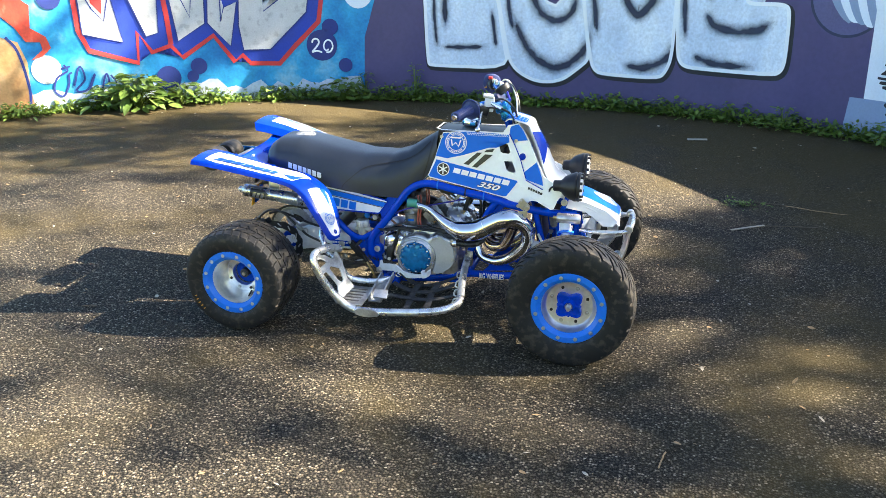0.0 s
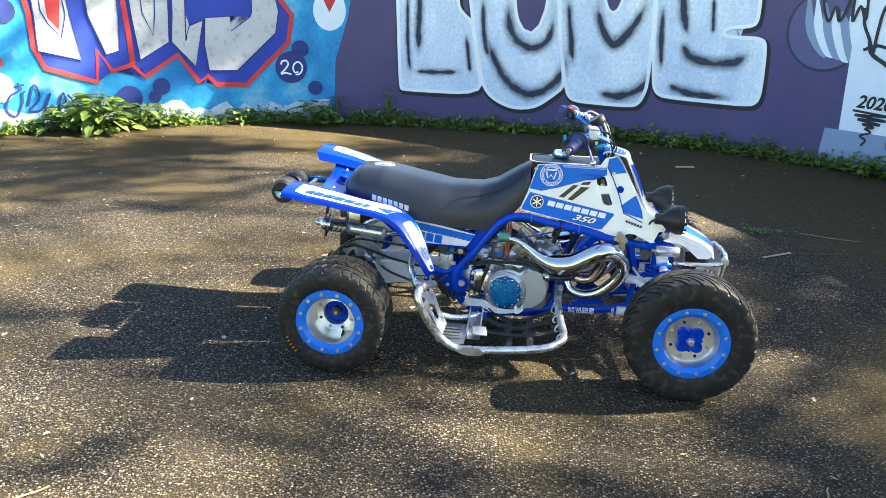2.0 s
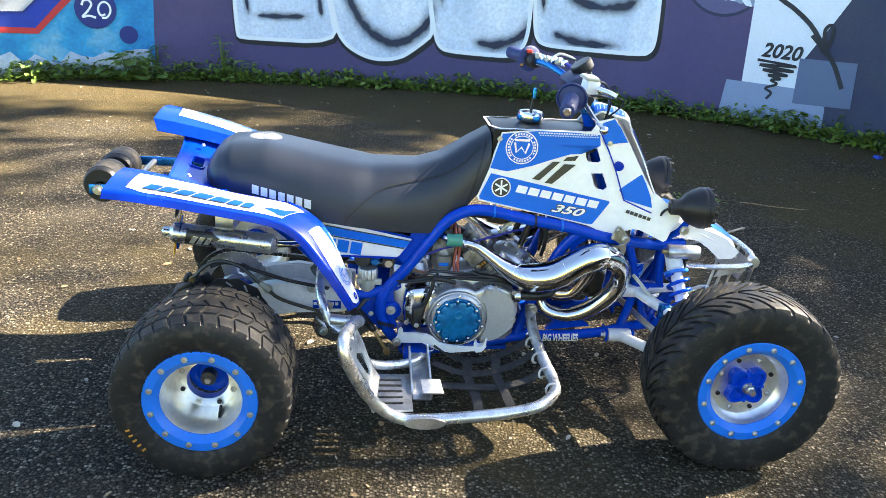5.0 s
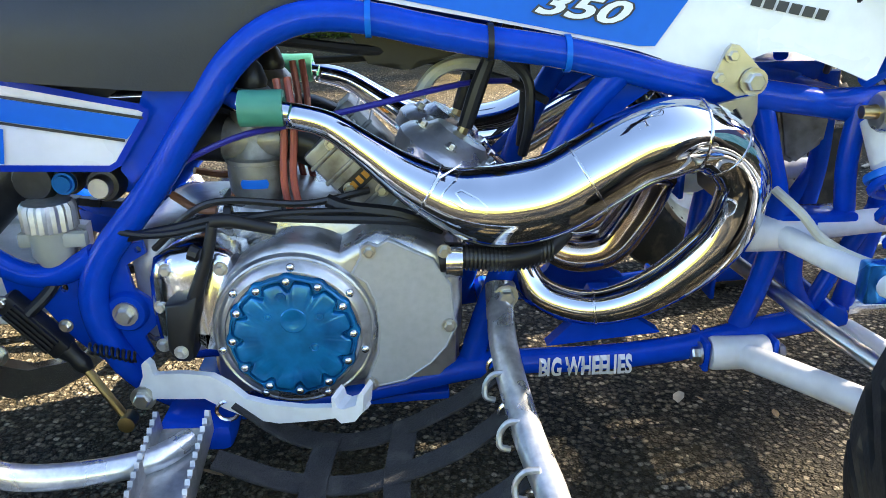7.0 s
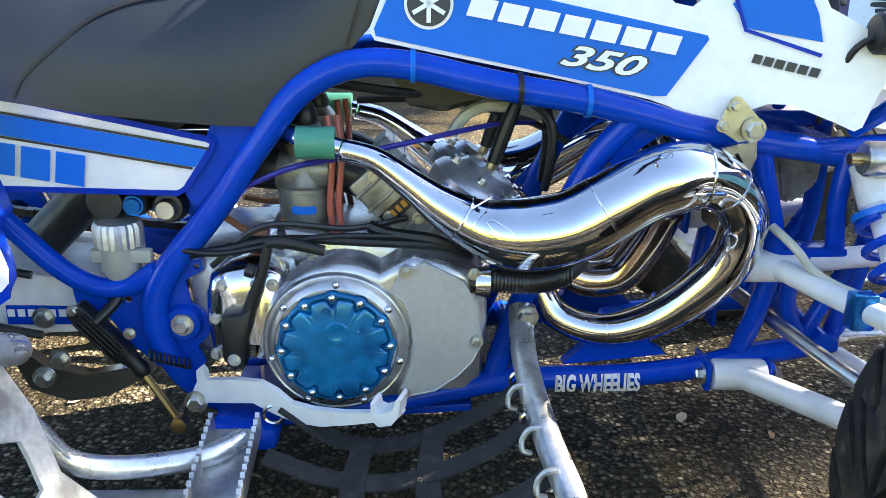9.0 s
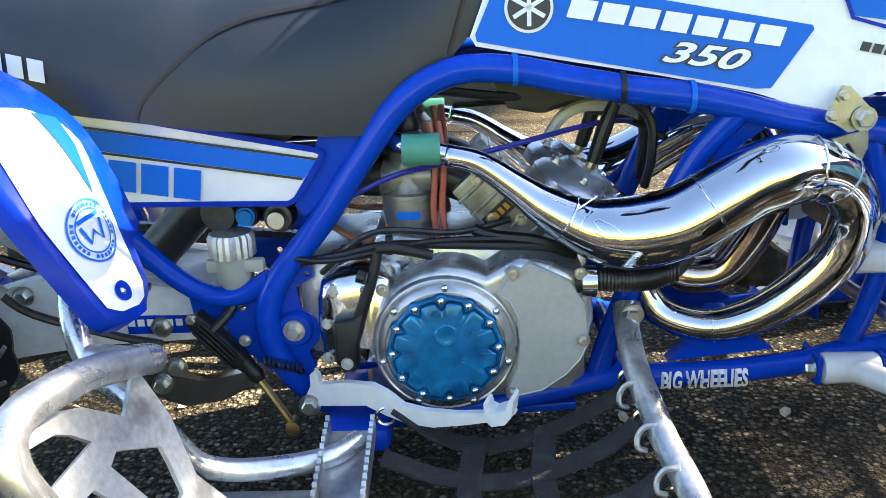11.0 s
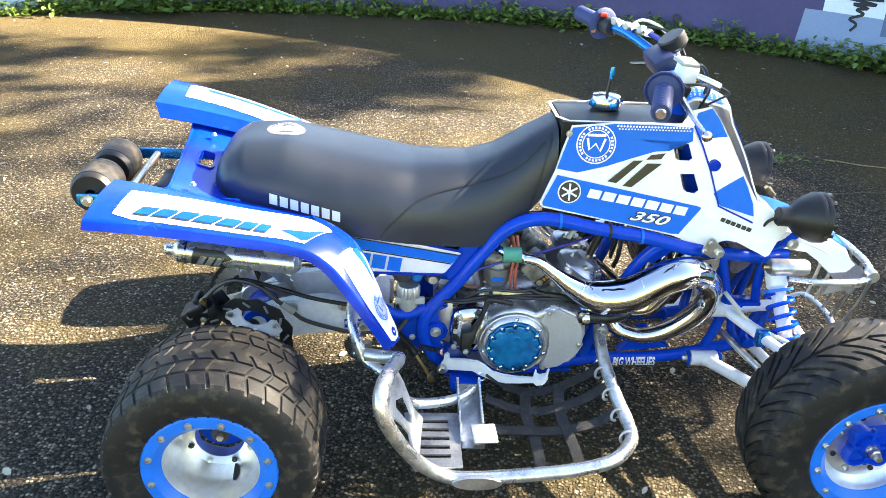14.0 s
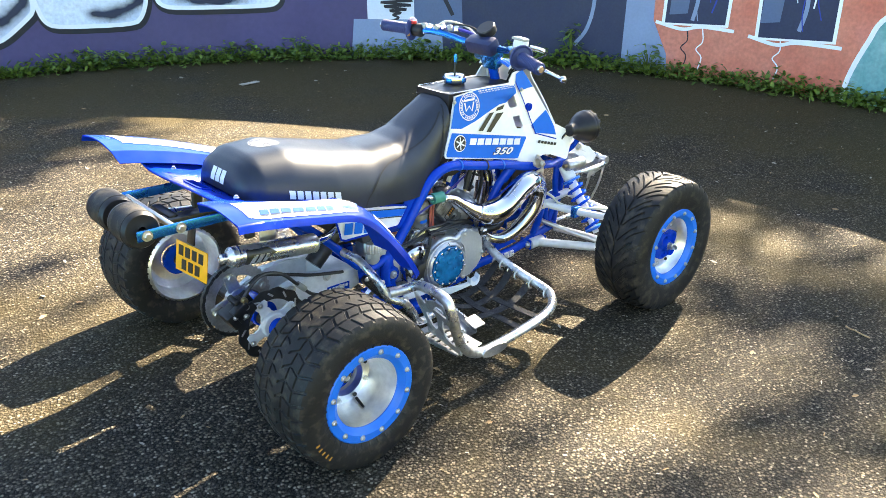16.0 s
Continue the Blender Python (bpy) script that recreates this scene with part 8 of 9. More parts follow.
spider = part("disc_carrier", bm, M["white_paint"], rotor, "white disc carrier")
for k in range(12):
    a = 2 * math.pi * k / 12
    part("disc_slot", box((0.022, 0.0065, 0.006), (-0.705 + 0.094 * math.cos(a), -0.148, 0.23 + 0.094 * math.sin(a)), Euler((0, -a - 0.9, 0)).to_matrix().to_4x4(), 0.001), M["alu"], rotor)
for k in range(4):
    a = k * math.pi / 2 + 0.5
    bolt_at((-0.705 + 0.080 * math.cos(a), -0.157, 0.23 + 0.080 * math.sin(a)), spider)
part("axle_collar", lathe([(0.019, -0.026), (0.028, -0.026), (0.030, -0.020), (0.030, 0.0), (0.019, 0.0)], 24, "y", (-0.705, -0.18, 0.23), closed=True), M["frame_blue"], quad)
tilted = Euler((0, -0.55, 0)).to_matrix().to_4x4()
hold = Matrix.Translation((-0.815, -0.148, 0.310)) @ tilted
caliper = part("brake_caliper", box((0.070, 0.060, 0.044), hold @ Vector((0, 0, 0)), tilted, 0.009), M["black"], quad, "black brake caliper")
for size, at in (((0.050, 0.030, 0.022), (0.004, -0.028, 0.016)), ((0.026, 0.068, 0.050), (-0.030, 0.0, -0.004)), ((0.030, 0.014, 0.030), (0.030, -0.026, -0.010)), ((0.018, 0.050, 0.018), (0.012, 0.0, 0.030)), ((0.060, 0.012, 0.060), (0.030, 0.030, -0.020))):
    part("caliper_block", box(size, hold @ Vector(at), tilted, 0.005), M["black"], caliper)
for dx, dz in ((-0.02, 0.008), (0.022, 0.006), (0.004, -0.014)):
    bolt_at(hold @ Vector((dx, -0.034, dz)), caliper)
part("banjo", lathe([(0.0, -0.010), (0.008, -0.010), (0.009, -0.006), (0.009, 0.004), (0, 0.004)], 14, "y", (-0.803, -0.176, 0.348)), M["brass"], caliper)
part("brake_line", tube([(-0.803, -0.17, 0.350), (-0.764, -0.165, 0.388), (-0.722, -0.162, 0.401), (-0.667, -0.16, 0.382), (-0.625, -0.16, 0.342), (-0.600, -0.155, 0.319), (-0.561, -0.148, 0.281), (-0.47, -0.125, 0.238), (-0.41, -0.125, 0.225)], 0.0055, 36, 8), M["dark_steel"], quad)
part("line_sleeve", tube([(-0.617, -0.158, 0.335), (-0.600, -0.155, 0.319), (-0.590, -0.153, 0.309)], 0.0095, 4, 12), M["translucent"], quad)
part("brake_line", tube([(-0.76, -0.135, 0.372), (-0.712, -0.12, 0.379), (-0.62, -0.12, 0.353), (-0.539, -0.12, 0.328), (-0.42, -0.11, 0.30)], 0.0055, 24, 8), M["black"], quad)
bm = wavy_disc(0.078, 0.108, 0.03, 38, 0.006, 0.012, 228)
bmesh.ops.translate(bm, vec=(-0.715, 0.0, 0.245), verts=bm.verts)
sprocket = part("sprocket", bm, M["alu"], quad, "aluminium rear sprocket", smooth=False)
bm = lathe([(0.0, 0.024), (0.034, 0.024), (0.040, 0.030), (0.040, 0.046), (0.0, 0.046)], 28, "y", (-0.715, 0, 0.245))
for k in range(4):
    a = k * math.pi / 2 + 0.3
    box((0.066, 0.012, 0.042), (-0.715 + 0.060 * math.cos(a), 0.033, 0.245 + 0.060 * math.sin(a)), Euler((0, -a, 0)).to_matrix().to_4x4(), 0.004, bm)
part("sprocket_carrier", bm, M["alu"], sprocket, "aluminium sprocket carrier")
for k in range(4):
    a = k * math.pi / 2 + 0.3
    bolt_at((-0.715 + 0.084 * math.cos(a), 0.040, 0.245 + 0.084 * math.sin(a)), sprocket, False, 1)
    bolt_at((-0.715 + 0.084 * math.cos(a), 0.026, 0.245 + 0.084 * math.sin(a)), sprocket, True)
bm = bm_new()
links = 104
for k in range(links):
    u = k / links
    L = 0.485
    peri = 2 * L + math.pi * (0.118 + 0.038)
    d = u * peri
    if d < L:
        x, z, a = -0.715 + d, 0.245 + 0.118 - d * 0.089, 0.089
    elif d < L + math.pi * 0.038:
        b = (d - L) / 0.038
        x, z, a = -0.23 + 0.038 * math.sin(b), 0.282 + 0.038 * math.cos(b), b
    elif d < 2 * L + math.pi * 0.038:
        e2 = d - L - math.pi * 0.038
        x, z, a = -0.23 - e2, 0.244 - e2 * 0.241, math.pi - 0.24
    else:
        b = (d - 2 * L - math.pi * 0.038) / 0.118
        x, z, a = -0.715 - 0.118 * math.sin(b), 0.245 - 0.118 * math.cos(b), math.pi + b
    box((0.013, 0.016 if k % 2 else 0.011, 0.010), (x, 0.033, z), Euler((0, a, 0)).to_matrix().to_4x4(), 0.0, bm)
chain = new("drive_chain")
chain.parent = quad
part("chain_link", row_of(bm), M["dark_steel"], chain, smooth=False)
skid = part("swingarm_skid", patch([(-0.47, 0.165), (-0.455, 0.128), (-0.405, 0.109), (-0.352, 0.117), (-0.304, 0.142), (-0.270, 0.175), (-0.285, 0.185), (-0.318, 0.160), (-0.378, 0.148), (-0.430, 0.160), (-0.46, 0.185)], lambda u, v: Vector((u, -0.075, v)), 0.01, 10, 0.02), M["polished"], quad, "polished curved skid under the swingarm", sharp=40)
for x, z in ((-0.41, 0.172), (-0.435, 0.145)):
    bolt_at((x, -0.086, z), skid, True)
part("rear_shock", tube([(-0.46, 0.0, 0.30, 0.03), (-0.36, 0, 0.40, 0.03), (-0.26, 0, 0.52, 0.03)], n=10, seg=16), M["dark_steel"], quad)
part("number_plate_holder", box((0.006, 0.10, 0.075), (-0.8650, -0.014, 0.432), Euler((0, 0.15, 0.12)).to_matrix().to_4x4(), 0.002), M["frame_blue"], quad)
plate = part("number_plate", box((0.004, 0.155, 0.090), (-0.872, -0.014, 0.432), Euler((0, 0.15, 0.12)).to_matrix().to_4x4(), 0.002), M["plate_yellow"], quad, "yellow number plate with dark bars")
tilt = Matrix.Translation((-0.872, -0.014, 0.432)) @ Euler((0, 0.15, 0.12)).to_matrix().to_4x4()
for row in range(2):
    for k in range(3 + row):
        at = tilt @ Vector((-0.0032, (k - 1 - 0.5 * row) * 0.033, -0.020 + 0.040 * row))
        part("plate_bar", box((0.002, 0.021, 0.030), at, tilt.to_3x3().to_4x4(), 0), M["decal_black"], plate)
part("tail_bracket", box((0.16, 0.05, 0.012), (-0.86, -0.02, 0.575), None, 0.003), M["dark_steel"], quad)
part("tail_bracket", box((0.006, 0.04, 0.09), (-0.864, -0.02, 0.53), Euler((0, 0.15, 0)).to_matrix().to_4x4(), 0.002), M["dark_steel"], quad)
part("tail_light", box((0.03, 0.12, 0.035), (-0.915, 0.03, 0.570), None, 0.008), M["black"], quad)


# ---- front end ----
def coil(a, b, r, turns, wire, n=160):
    a, b = Vector(a), Vector(b)
    t = (b - a).normalized()
    s = t.orthogonal().normalized()
    u = t.cross(s)
    pts = []
    for k in range(n + 1):
        f = k / n
        ang = 2 * math.pi * turns * f
        p = a + (b - a) * f + (s * math.cos(ang) + u * math.sin(ang)) * r
        pts.append(tuple(p))
    return tube(pts, wire, 0, 8)


for sgn in BOTH:
    # A-arms
    for pts, r in (([(0.492, -0.122, 0.165), (0.575, -0.24, 0.168), (0.680, -0.43, 0.18)], 0.0165), ([(0.645, -0.085, 0.175), (0.67, -0.25, 0.18), (0.690, -0.43, 0.18)], 0.0135),
                   ([(0.520, -0.128, 0.320), (0.578, -0.23, 0.305), (0.665, -0.42, 0.300)], 0.0140), ([(0.512, -0.124, 0.319), (0.60, -0.118, 0.328), (0.67, -0.115, 0.333)], 0.0145), ([(0.660, -0.115, 0.332), (0.672, -0.25, 0.315), (0.68, -0.42, 0.300)], 0.0115)):
        part("a_arm", tube(flip(pts, sgn), r, 10, 14), M["white_paint"], quad, "white powder-coated suspension arm")
    for x, z in ((0.477, 0.165), (0.500, 0.319)):
        part("arm_bush", lathe([(0.0, -0.036), (0.019, -0.036), (0.021, -0.032), (0.021, 0.032), (0.019, 0.036), (0, 0.036)], 20, "x", (x + 0.015, sgn * 0.120, z)), M["white_paint"], quad)
        for dx in (-0.042, 0.042):
            part("arm_clevis", box((0.008, 0.055, 0.040), (x + 0.015 + dx, sgn * 0.106, z), None, 0.006), M["frame_blue"], quad)
        share("bolt", BIG_BOLT, quad, Matrix.Translation((x - 0.032, sgn * 0.120, z)) @ Euler((0, 0, -math.pi / 2)).to_matrix().to_4x4())
        share("bolt", BIG_BOLT, quad, Matrix.Translation((x + 0.062, sgn * 0.120, z)) @ Euler((0, 0, math.pi / 2)).to_matrix().to_4x4())
    part("upright", tube(flip([(0.69, -0.445, 0.335, 0.018), (0.695, -0.455, 0.25, 0.028), (0.69, -0.445, 0.175, 0.018)], sgn), n=10, seg=14), M["silver_paint"], quad)
    part("stub_axle", tube(flip([(0.70, -0.44, 0.249), (0.70, -0.56, 0.249)], sgn), 0.02, 2, 16), M["dark_steel"], quad)
    bm = wavy_disc(0.045, 0.075, 0, 12, depth=0.01)
    bmesh.ops.translate(bm, vec=(0.70, sgn * 0.43, 0.249), verts=bm.verts)
    part("brake_disc", bm, M["dark_steel"], quad, smooth=False)
    # shock absorber with blue spring
    top, bot = (0.615, -0.13, 0.455), (0.655, -0.285, 0.215)
    T, B = Vector(flip([top], sgn)[0]), Vector(flip([bot], sgn)[0])
    shock = part("shock_absorber", tube([(*T, 0.024), (*(T + (B - T) * 0.18), 0.026), (*(T + (B - T) * 0.22), 0.018), (*(T + (B - T) * 0.7), 0.017), (*(T + (B - T) * 0.75), 0.012), (*B, 0.012)], n=0, seg=18), M["silver_paint"], quad, "silver shock absorber with a blue spring")
    part("spring", coil(T + (B - T) * 0.24, T + (B - T) * 0.92, 0.031, 6.5, 0.0055), M["frame_blue"], shock, "blue coil spring")
    for f in (0.22, 0.93):
        c = T + (B - T) * f
        bm = lathe([(0.012, -0.004), (0.036, -0.004), (0.037, 0.0), (0.036, 0.004), (0.012, 0.004)], 24, "x", closed=True)
        bmesh.ops.transform(bm, matrix=Matrix.Translation(c) @ (B - T).to_track_quat("X", "Z").to_matrix().to_4x4(), verts=bm.verts)
        part("spring_seat", bm, M["ring_blue"], shock)
    can = part("shock_reservoir", lathe([(0.0, -0.050), (0.018, -0.050), (0.0215, -0.045), (0.0215, 0.040), (0.018, 0.048), (0, 0.050)], 28, "x", (0.635, sgn * 0.165, 0.468)), M["cast"], quad, "silver shock reservoir")
    part("valve_cap", lathe([(0.0, -0.066), (0.007, -0.066), (0.008, -0.050), (0.0, -0.050)], 14, "x", (0.635, sgn * 0.165, 0.468)), M["brass"], can)
    part("tie_rod", tube(flip([(0.500, -0.03, 0.258), (0.575, -0.20, 0.218), (0.665, -0.40, 0.180)], sgn), 0.0095, 6, 12), M["steel"], quad, "steel tie rod")
    part("brake_hose", tube(flip([(0.505, -0.13, 0.375), (0.525, -0.16, 0.355), (0.550, -0.175, 0.327), (0.585, -0.22, 0.316), (0.65, -0.34, 0.325), (0.685, -0.42, 0.30)], sgn), 0.0055, 28, 8), M["clear_hose"], quad)
    part("frame_plate", mirrored(box((0.092, 0.045, 0.016), (0.563, -0.108, 0.336), None, 0.004), sgn), M["frame_blue"], quad)
    part("hose_clip", mirrored(box((0.03, 0.022, 0.045), (0.575, -0.235, 0.305), None, 0.004), sgn), M["ano_blue"], quad)
    # headlamp
    lx, ly, lz = 0.635, sgn * 0.178, 0.612
    lamp = part("headlight", lathe([(0.0, -0.070), (0.019, -0.070), (0.023, -0.066), (0.024, -0.042), (0.027, -0.036), (0.042, -0.022), (0.053, -0.002), (0.059, 0.014), (0.061, 0.018), (0.061, 0.026), (0.0585, 0.028), (0.061, 0.032), (0.061, 0.040), (0.057, 0.043), (0.053, 0.043), (0.053, 0.036), (0.0, 0.036)], 44, "x", (lx, ly, lz)), M["black"], quad, "round black spot headlight")
    part("lens", lathe([(0.0, 0.054), (0.03, 0.052), (0.050, 0.046), (0.053, 0.038), (0.0, 0.038)], 36, "x", (lx, ly, lz)), M["glass"], lamp)
    for k in range(12):
        a = 2 * math.pi * k / 12
        part("guard_rib", box((0.014, 0.006, 0.012), (lx + 0.046, ly + 0.055 * math.cos(a), lz + 0.055 * math.sin(a)), Euler((a, 0, 0)).to_matrix().to_4x4(), 0.002), M["black"], lamp)
    part("lamp_bracket", tube([(lx - 0.01, ly, lz - 0.045), (lx - 0.02, ly * 0.85, lz - 0.085), (lx - 0.035, ly * 0.6, lz - 0.12)], 0.010, 8, 10), M["frame_blue"], lamp)
    part("lamp_lead", tube([(lx - 0.06, ly, lz), (lx - 0.085, ly * 0.95, lz - 0.02), (lx - 0.09, ly * 0.8, lz - 0.07), (lx - 0.08, ly * 0.6, lz - 0.11)], 0.004, 14, 8), M["black"], lamp)
    bolt_at((lx - 0.02, ly + sgn * 0.012, lz - 0.068), lamp, True, sgn)

# small front fender and bumper
NOSE = [(0.585, 0.555, 0.09), (0.64, 0.548, 0.105), (0.71, 0.525, 0.115), (0.78, 0.492, 0.112), (0.83, 0.462, 0.10), (0.845, 0.445, 0.09)]


def nose_place(u, v):
    x, z, w = spline_at(NOSE, u)
    t = 2 * v - 1
    return Vector((x, w * t, z + 0.022 * (1 - t * t) - 0.02 * abs(t) ** 6))


front = part("front_fender", grid_sheet(nose_place, 0, 1, 0, 1, 22, 18, 0, 0.004), M["decal_white"], quad, "small white front fender with blue graphics")
part("graphic", patch([(0.0, 0.25), (0.25, 0.16), (0.88, 0.2), (0.88, 0.8), (0.25, 0.84), (0.0, 0.75)], nose_place, 0.0025, 0.06), M["decal_blue"], front, "blue graphic")
part("graphic", patch(disc_poly((0.60, 0.5), 0.17, 24, 0.8), nose_place, 0.0045, 0.1), M["decal_white"], front)
for y in BOTH:
    side_sheet = lambda u, v: Vector((u, y * (0.112 + 0.02 * (0.50 - v)), v))
    flap = part("fender_side", patch([(0.60, 0.50), (0.70, 0.485), (0.735, 0.462), (0.775, 0.428), (0.818, 0.430), (0.838, 0.452), (0.79, 0.495), (0.71, 0.525), (0.62, 0.545)][::y], side_sheet, 0.0, 10, 0.004), M["decal_white"], front, smooth=False)
    oval = [(0.783 + 0.040 * math.cos(a) * 0.85 + 0.026 * math.sin(a) * 0.5, 0.462 - 0.040 * math.cos(a) * 0.5 + 0.026 * math.sin(a) * 0.85) for a in [2 * math.pi * k / 28 for k in range(28)]]
    part("sticker", ribbon(oval, 0.003, side_sheet, 0.0022 * y, closed=True), M["decal_black"], flap, "oval white sticker with a black border")
    for row in (0, 1):
        part("sticker_bar", bars(5 - row, 0.755 + 0.012 * row, 0.802 + 0.006 * row, 0.475 - 0.017 * row, 0.449 - 0.017 * row, 0.010, side_sheet, 0.0022 * y, gap=0.25), M["decal_black"], flap)
bump = part("bumper", tube([(0.68, -0.10, 0.40), (0.76, -0.125, 0.405), (0.865, -0.13, 0.415), (0.895, -0.09, 0.43), (0.90, 0.0, 0.435), (0.895, 0.09, 0.43), (0.865, 0.13, 0.415), (0.76, 0.125, 0.405), (0.68, 0.10, 0.40)], 0.0095, 60, 14), M["bar_alu"], quad, "bare aluminium front bumper")
part("bumper_tube", tube([(0.64, -0.085, 0.205), (0.78, -0.10, 0.22), (0.845, -0.09, 0.245), (0.86, 0, 0.25), (0.845, 0.09, 0.245), (0.78, 0.10, 0.22), (0.64, 0.085, 0.205)], 0.0090, 50, 12), M["bar_alu"], bump)
for y in (-0.12, -0.06, 0.0, 0.06, 0.12):
    part("bumper_strut", tube([(0.855, y * 0.75, 0.248), (0.88, y * 0.9, 0.33), (0.892, y, 0.43)], 0.0050, 6, 8), M["steel"], bump)
part("bumper_plate", patch([(-0.09, 0.35), (0.09, 0.35), (0.10, 0.42), (-0.10, 0.42)], lambda u, v: Vector((0.862 + (v - 0.34) * 0.3, u, v)), 0.0, 0.05, 0.003), M["alu"], bump)
for y in BOTH:
    part("bumper_plate", patch([(0.76, 0.375), (0.86, 0.40), (0.85, 0.425), (0.77, 0.40)], lambda u, v: Vector((u, y * 0.135, v)), 0.0, 10, 0.003), M["alu"], bump, smooth=False)
    part("end_cap", lathe([(0.0, -0.016), (0.016, -0.014), (0.018, 0.0), (0.016, 0.014), (0, 0.016)], 18, "y", (0.885, y * 0.118, 0.425)), M["alu"], bump)
part("radiator", box((0.035, 0.17, 0.16), (0.50, 0.0, 0.40), Euler((0, -0.15, 0)).to_matrix().to_4x4(), 0.006), M["dark_steel"], quad, "dark radiator")
bm = patch([(0.532, 0.458), (0.600, 0.452), (0.596, 0.408), (0.563, 0.382), (0.548, 0.388)][::-1], lambda u, v: Vector((u, -0.05, v)), 0, 1, 0.05)
bmesh.ops.bevel(bm, geom=list(bm.edges), offset=0.004, segments=2, affect="EDGES")
part("oil_box", bm, M["carb_metal"], quad, "grey box behind the frame", sharp=40)

# ---- steering ----
part("steering_stem", tube([(0.48, 0.0, 0.45), (0.40, 0.0, 0.65), (0.325, 0.004, 0.87)], 0.017, 4, 14), M["frame_blue"], quad)
part("bar_clamp", box((0.055, 0.10, 0.045), (0.310, 0.006, 0.900), Euler((0, -0.35, 0)).to_matrix().to_4x4(), 0.008), M["ano_blue"], quad, "blue anodised bar clamp")
BAR = [(0.182, -0.350, 0.910), (0.224, -0.222, 0.925), (0.257, -0.155, 0.934), (0.292, -0.10, 0.922), (0.304, -0.04, 0.916), (0.306, 0.0, 0.916), (0.304, 0.05, 0.918), (0.288, 0.12, 0.928), (0.248, 0.20, 0.948), (0.205, 0.30, 0.952), (0.165, 0.415, 0.956)]
handlebar = part("handlebar", tube(BAR, 0.0115, 60, 14), M["ano_blue"], quad, "blue handlebar")
for a, b, sgn in ((Vector(BAR[0]), Vector(BAR[1]), -1), (Vector(BAR[-1]), Vector(BAR[-2]), 1)):
    d = (b - a).normalized()
    m = Matrix.Translation(a) @ d.to_track_quat("X", "Z").to_matrix().to_4x4()
    ln = 0.118
    prof = [(0.0, -0.004), (0.018, -0.004), (0.021, 0.0)]
    for k in range(14):
        prof += [(0.0195, 0.004 + ln * k / 14), (0.0212, 0.007 + ln * k / 14)]
    prof += [(0.020, ln - 0.004), (0.034, ln + 0.001), (0.040, ln - 0.002), (0.0425, ln + 0.001), (0.0415, ln + 0.006), (0.034, ln + 0.010), (0.0, ln + 0.010)]
    bm = lathe(prof, 28, "x")
    bmesh.ops.transform(bm, matrix=m, verts=bm.verts)
    grip = part("grip", bm, M["grip"], handlebar, "dark blue rubber grip")
    bm = lathe([(0.0, -0.012), (0.010, -0.012), (0.012, -0.008), (0.012, 0.0), (0, 0.0)], 18, "x")
    bmesh.ops.transform(bm, matrix=m, verts=bm.verts)
    part("bar_end", bm, M["polished"], grip)
    p = m @ Vector((ln + 0.03, 0, 0))
    hs = part("switch_housing", lathe([(0.0, -0.022), (0.020, -0.022), (0.024, -0.016), (0.024, 0.016), (0.020, 0.022), (0, 0.022)], 24, "x"), M["black"], handlebar, "black control housing")
    hs.matrix_local = Matrix.Translation(p) @ d.to_track_quat("X", "Z").to_matrix().to_4x4()
    lev = m @ Vector((ln + 0.045, 0, 0))
    fwd = Vector((0.045, 0.0, -0.012))
    part("lever_perch", box((0.034, 0.03, 0.026), lev + Vector((0.012, 0, 0)), d.to_track_quat("Y", "Z").to_matrix().to_4x4(), 0.006), M["polished"], handlebar)
    q = [lev + Vector((0.02, 0, 0)), lev + fwd - d * 0.02, lev + fwd * 1.15 - d * 0.08, lev + fwd * 0.95 - d * 0.15, lev + fwd * 0.9 - d * 0.19]
    if sgn < 0:
        q = [Vector((0.272, -0.185, 0.917)), Vector((0.262, -0.225, 0.908)), Vector((0.268, -0.295, 0.888)), Vector((0.273, -0.335, 0.878)), Vector((0.277, -0.370, 0.869))]
    part("lever", tube([(*q[0], 0.006), (*q[1], 0.007), (*q[2], 0.0055), (*q[3], 0.005), (*q[4], 0.005)], n=20, seg=10), M["polished"], handlebar, "polished control lever")
    ball = lathe([(0.0115 * math.sin(k * math.pi / 8), -0.0115 * math.cos(k * math.pi / 8)) for k in range(9)], 18, "x", q[4])
    part("lever_ball", ball, M["polished"], handlebar)
part("kill_button", box((0.018, 0.014, 0.012), (0.200, 0.283, 0.978), None, 0.003), M["red"], handlebar, "red stop switch")
part("switch_marking", box((0.012, 0.014, 0.010), (0.178, 0.292, 0.935), None, 0.002), M["yellow"], handlebar)
part("thumb_throttle", box((0.05, 0.035, 0.035), (0.262, -0.195, 0.915), Euler((0.2, 0.3, 0.3)).to_matrix().to_4x4(), 0.008), M["black"], handlebar)
part("brake_fluid_box", box((0.040, 0.042, 0.058), (0.283, -0.170, 0.938), Euler((0.1, 0.12, 0.2)).to_matrix().to_4x4(), 0.006), M["silver_paint"], handlebar, "pale grey brake fluid box")
part("fluid_box_lid", box((0.044, 0.046, 0.008), (0.280, -0.173, 0.970), Euler((0.1, 0.12, 0.2)).to_matrix().to_4x4(), 0.003), M["translucent"], handlebar)
for k in range(8):
    part("lid_rib", box((0.003, 0.036, 0.003), Vector((0.280, -0.173, 0.970)) + Euler((0.1, 0.12, 0.2)).to_matrix() @ Vector((-0.016 + 0.0046 * k, 0, 0.005)), Euler((0.1, 0.12, 0.2)).to_matrix().to_4x4(), 0), M["silver_paint"], handlebar)
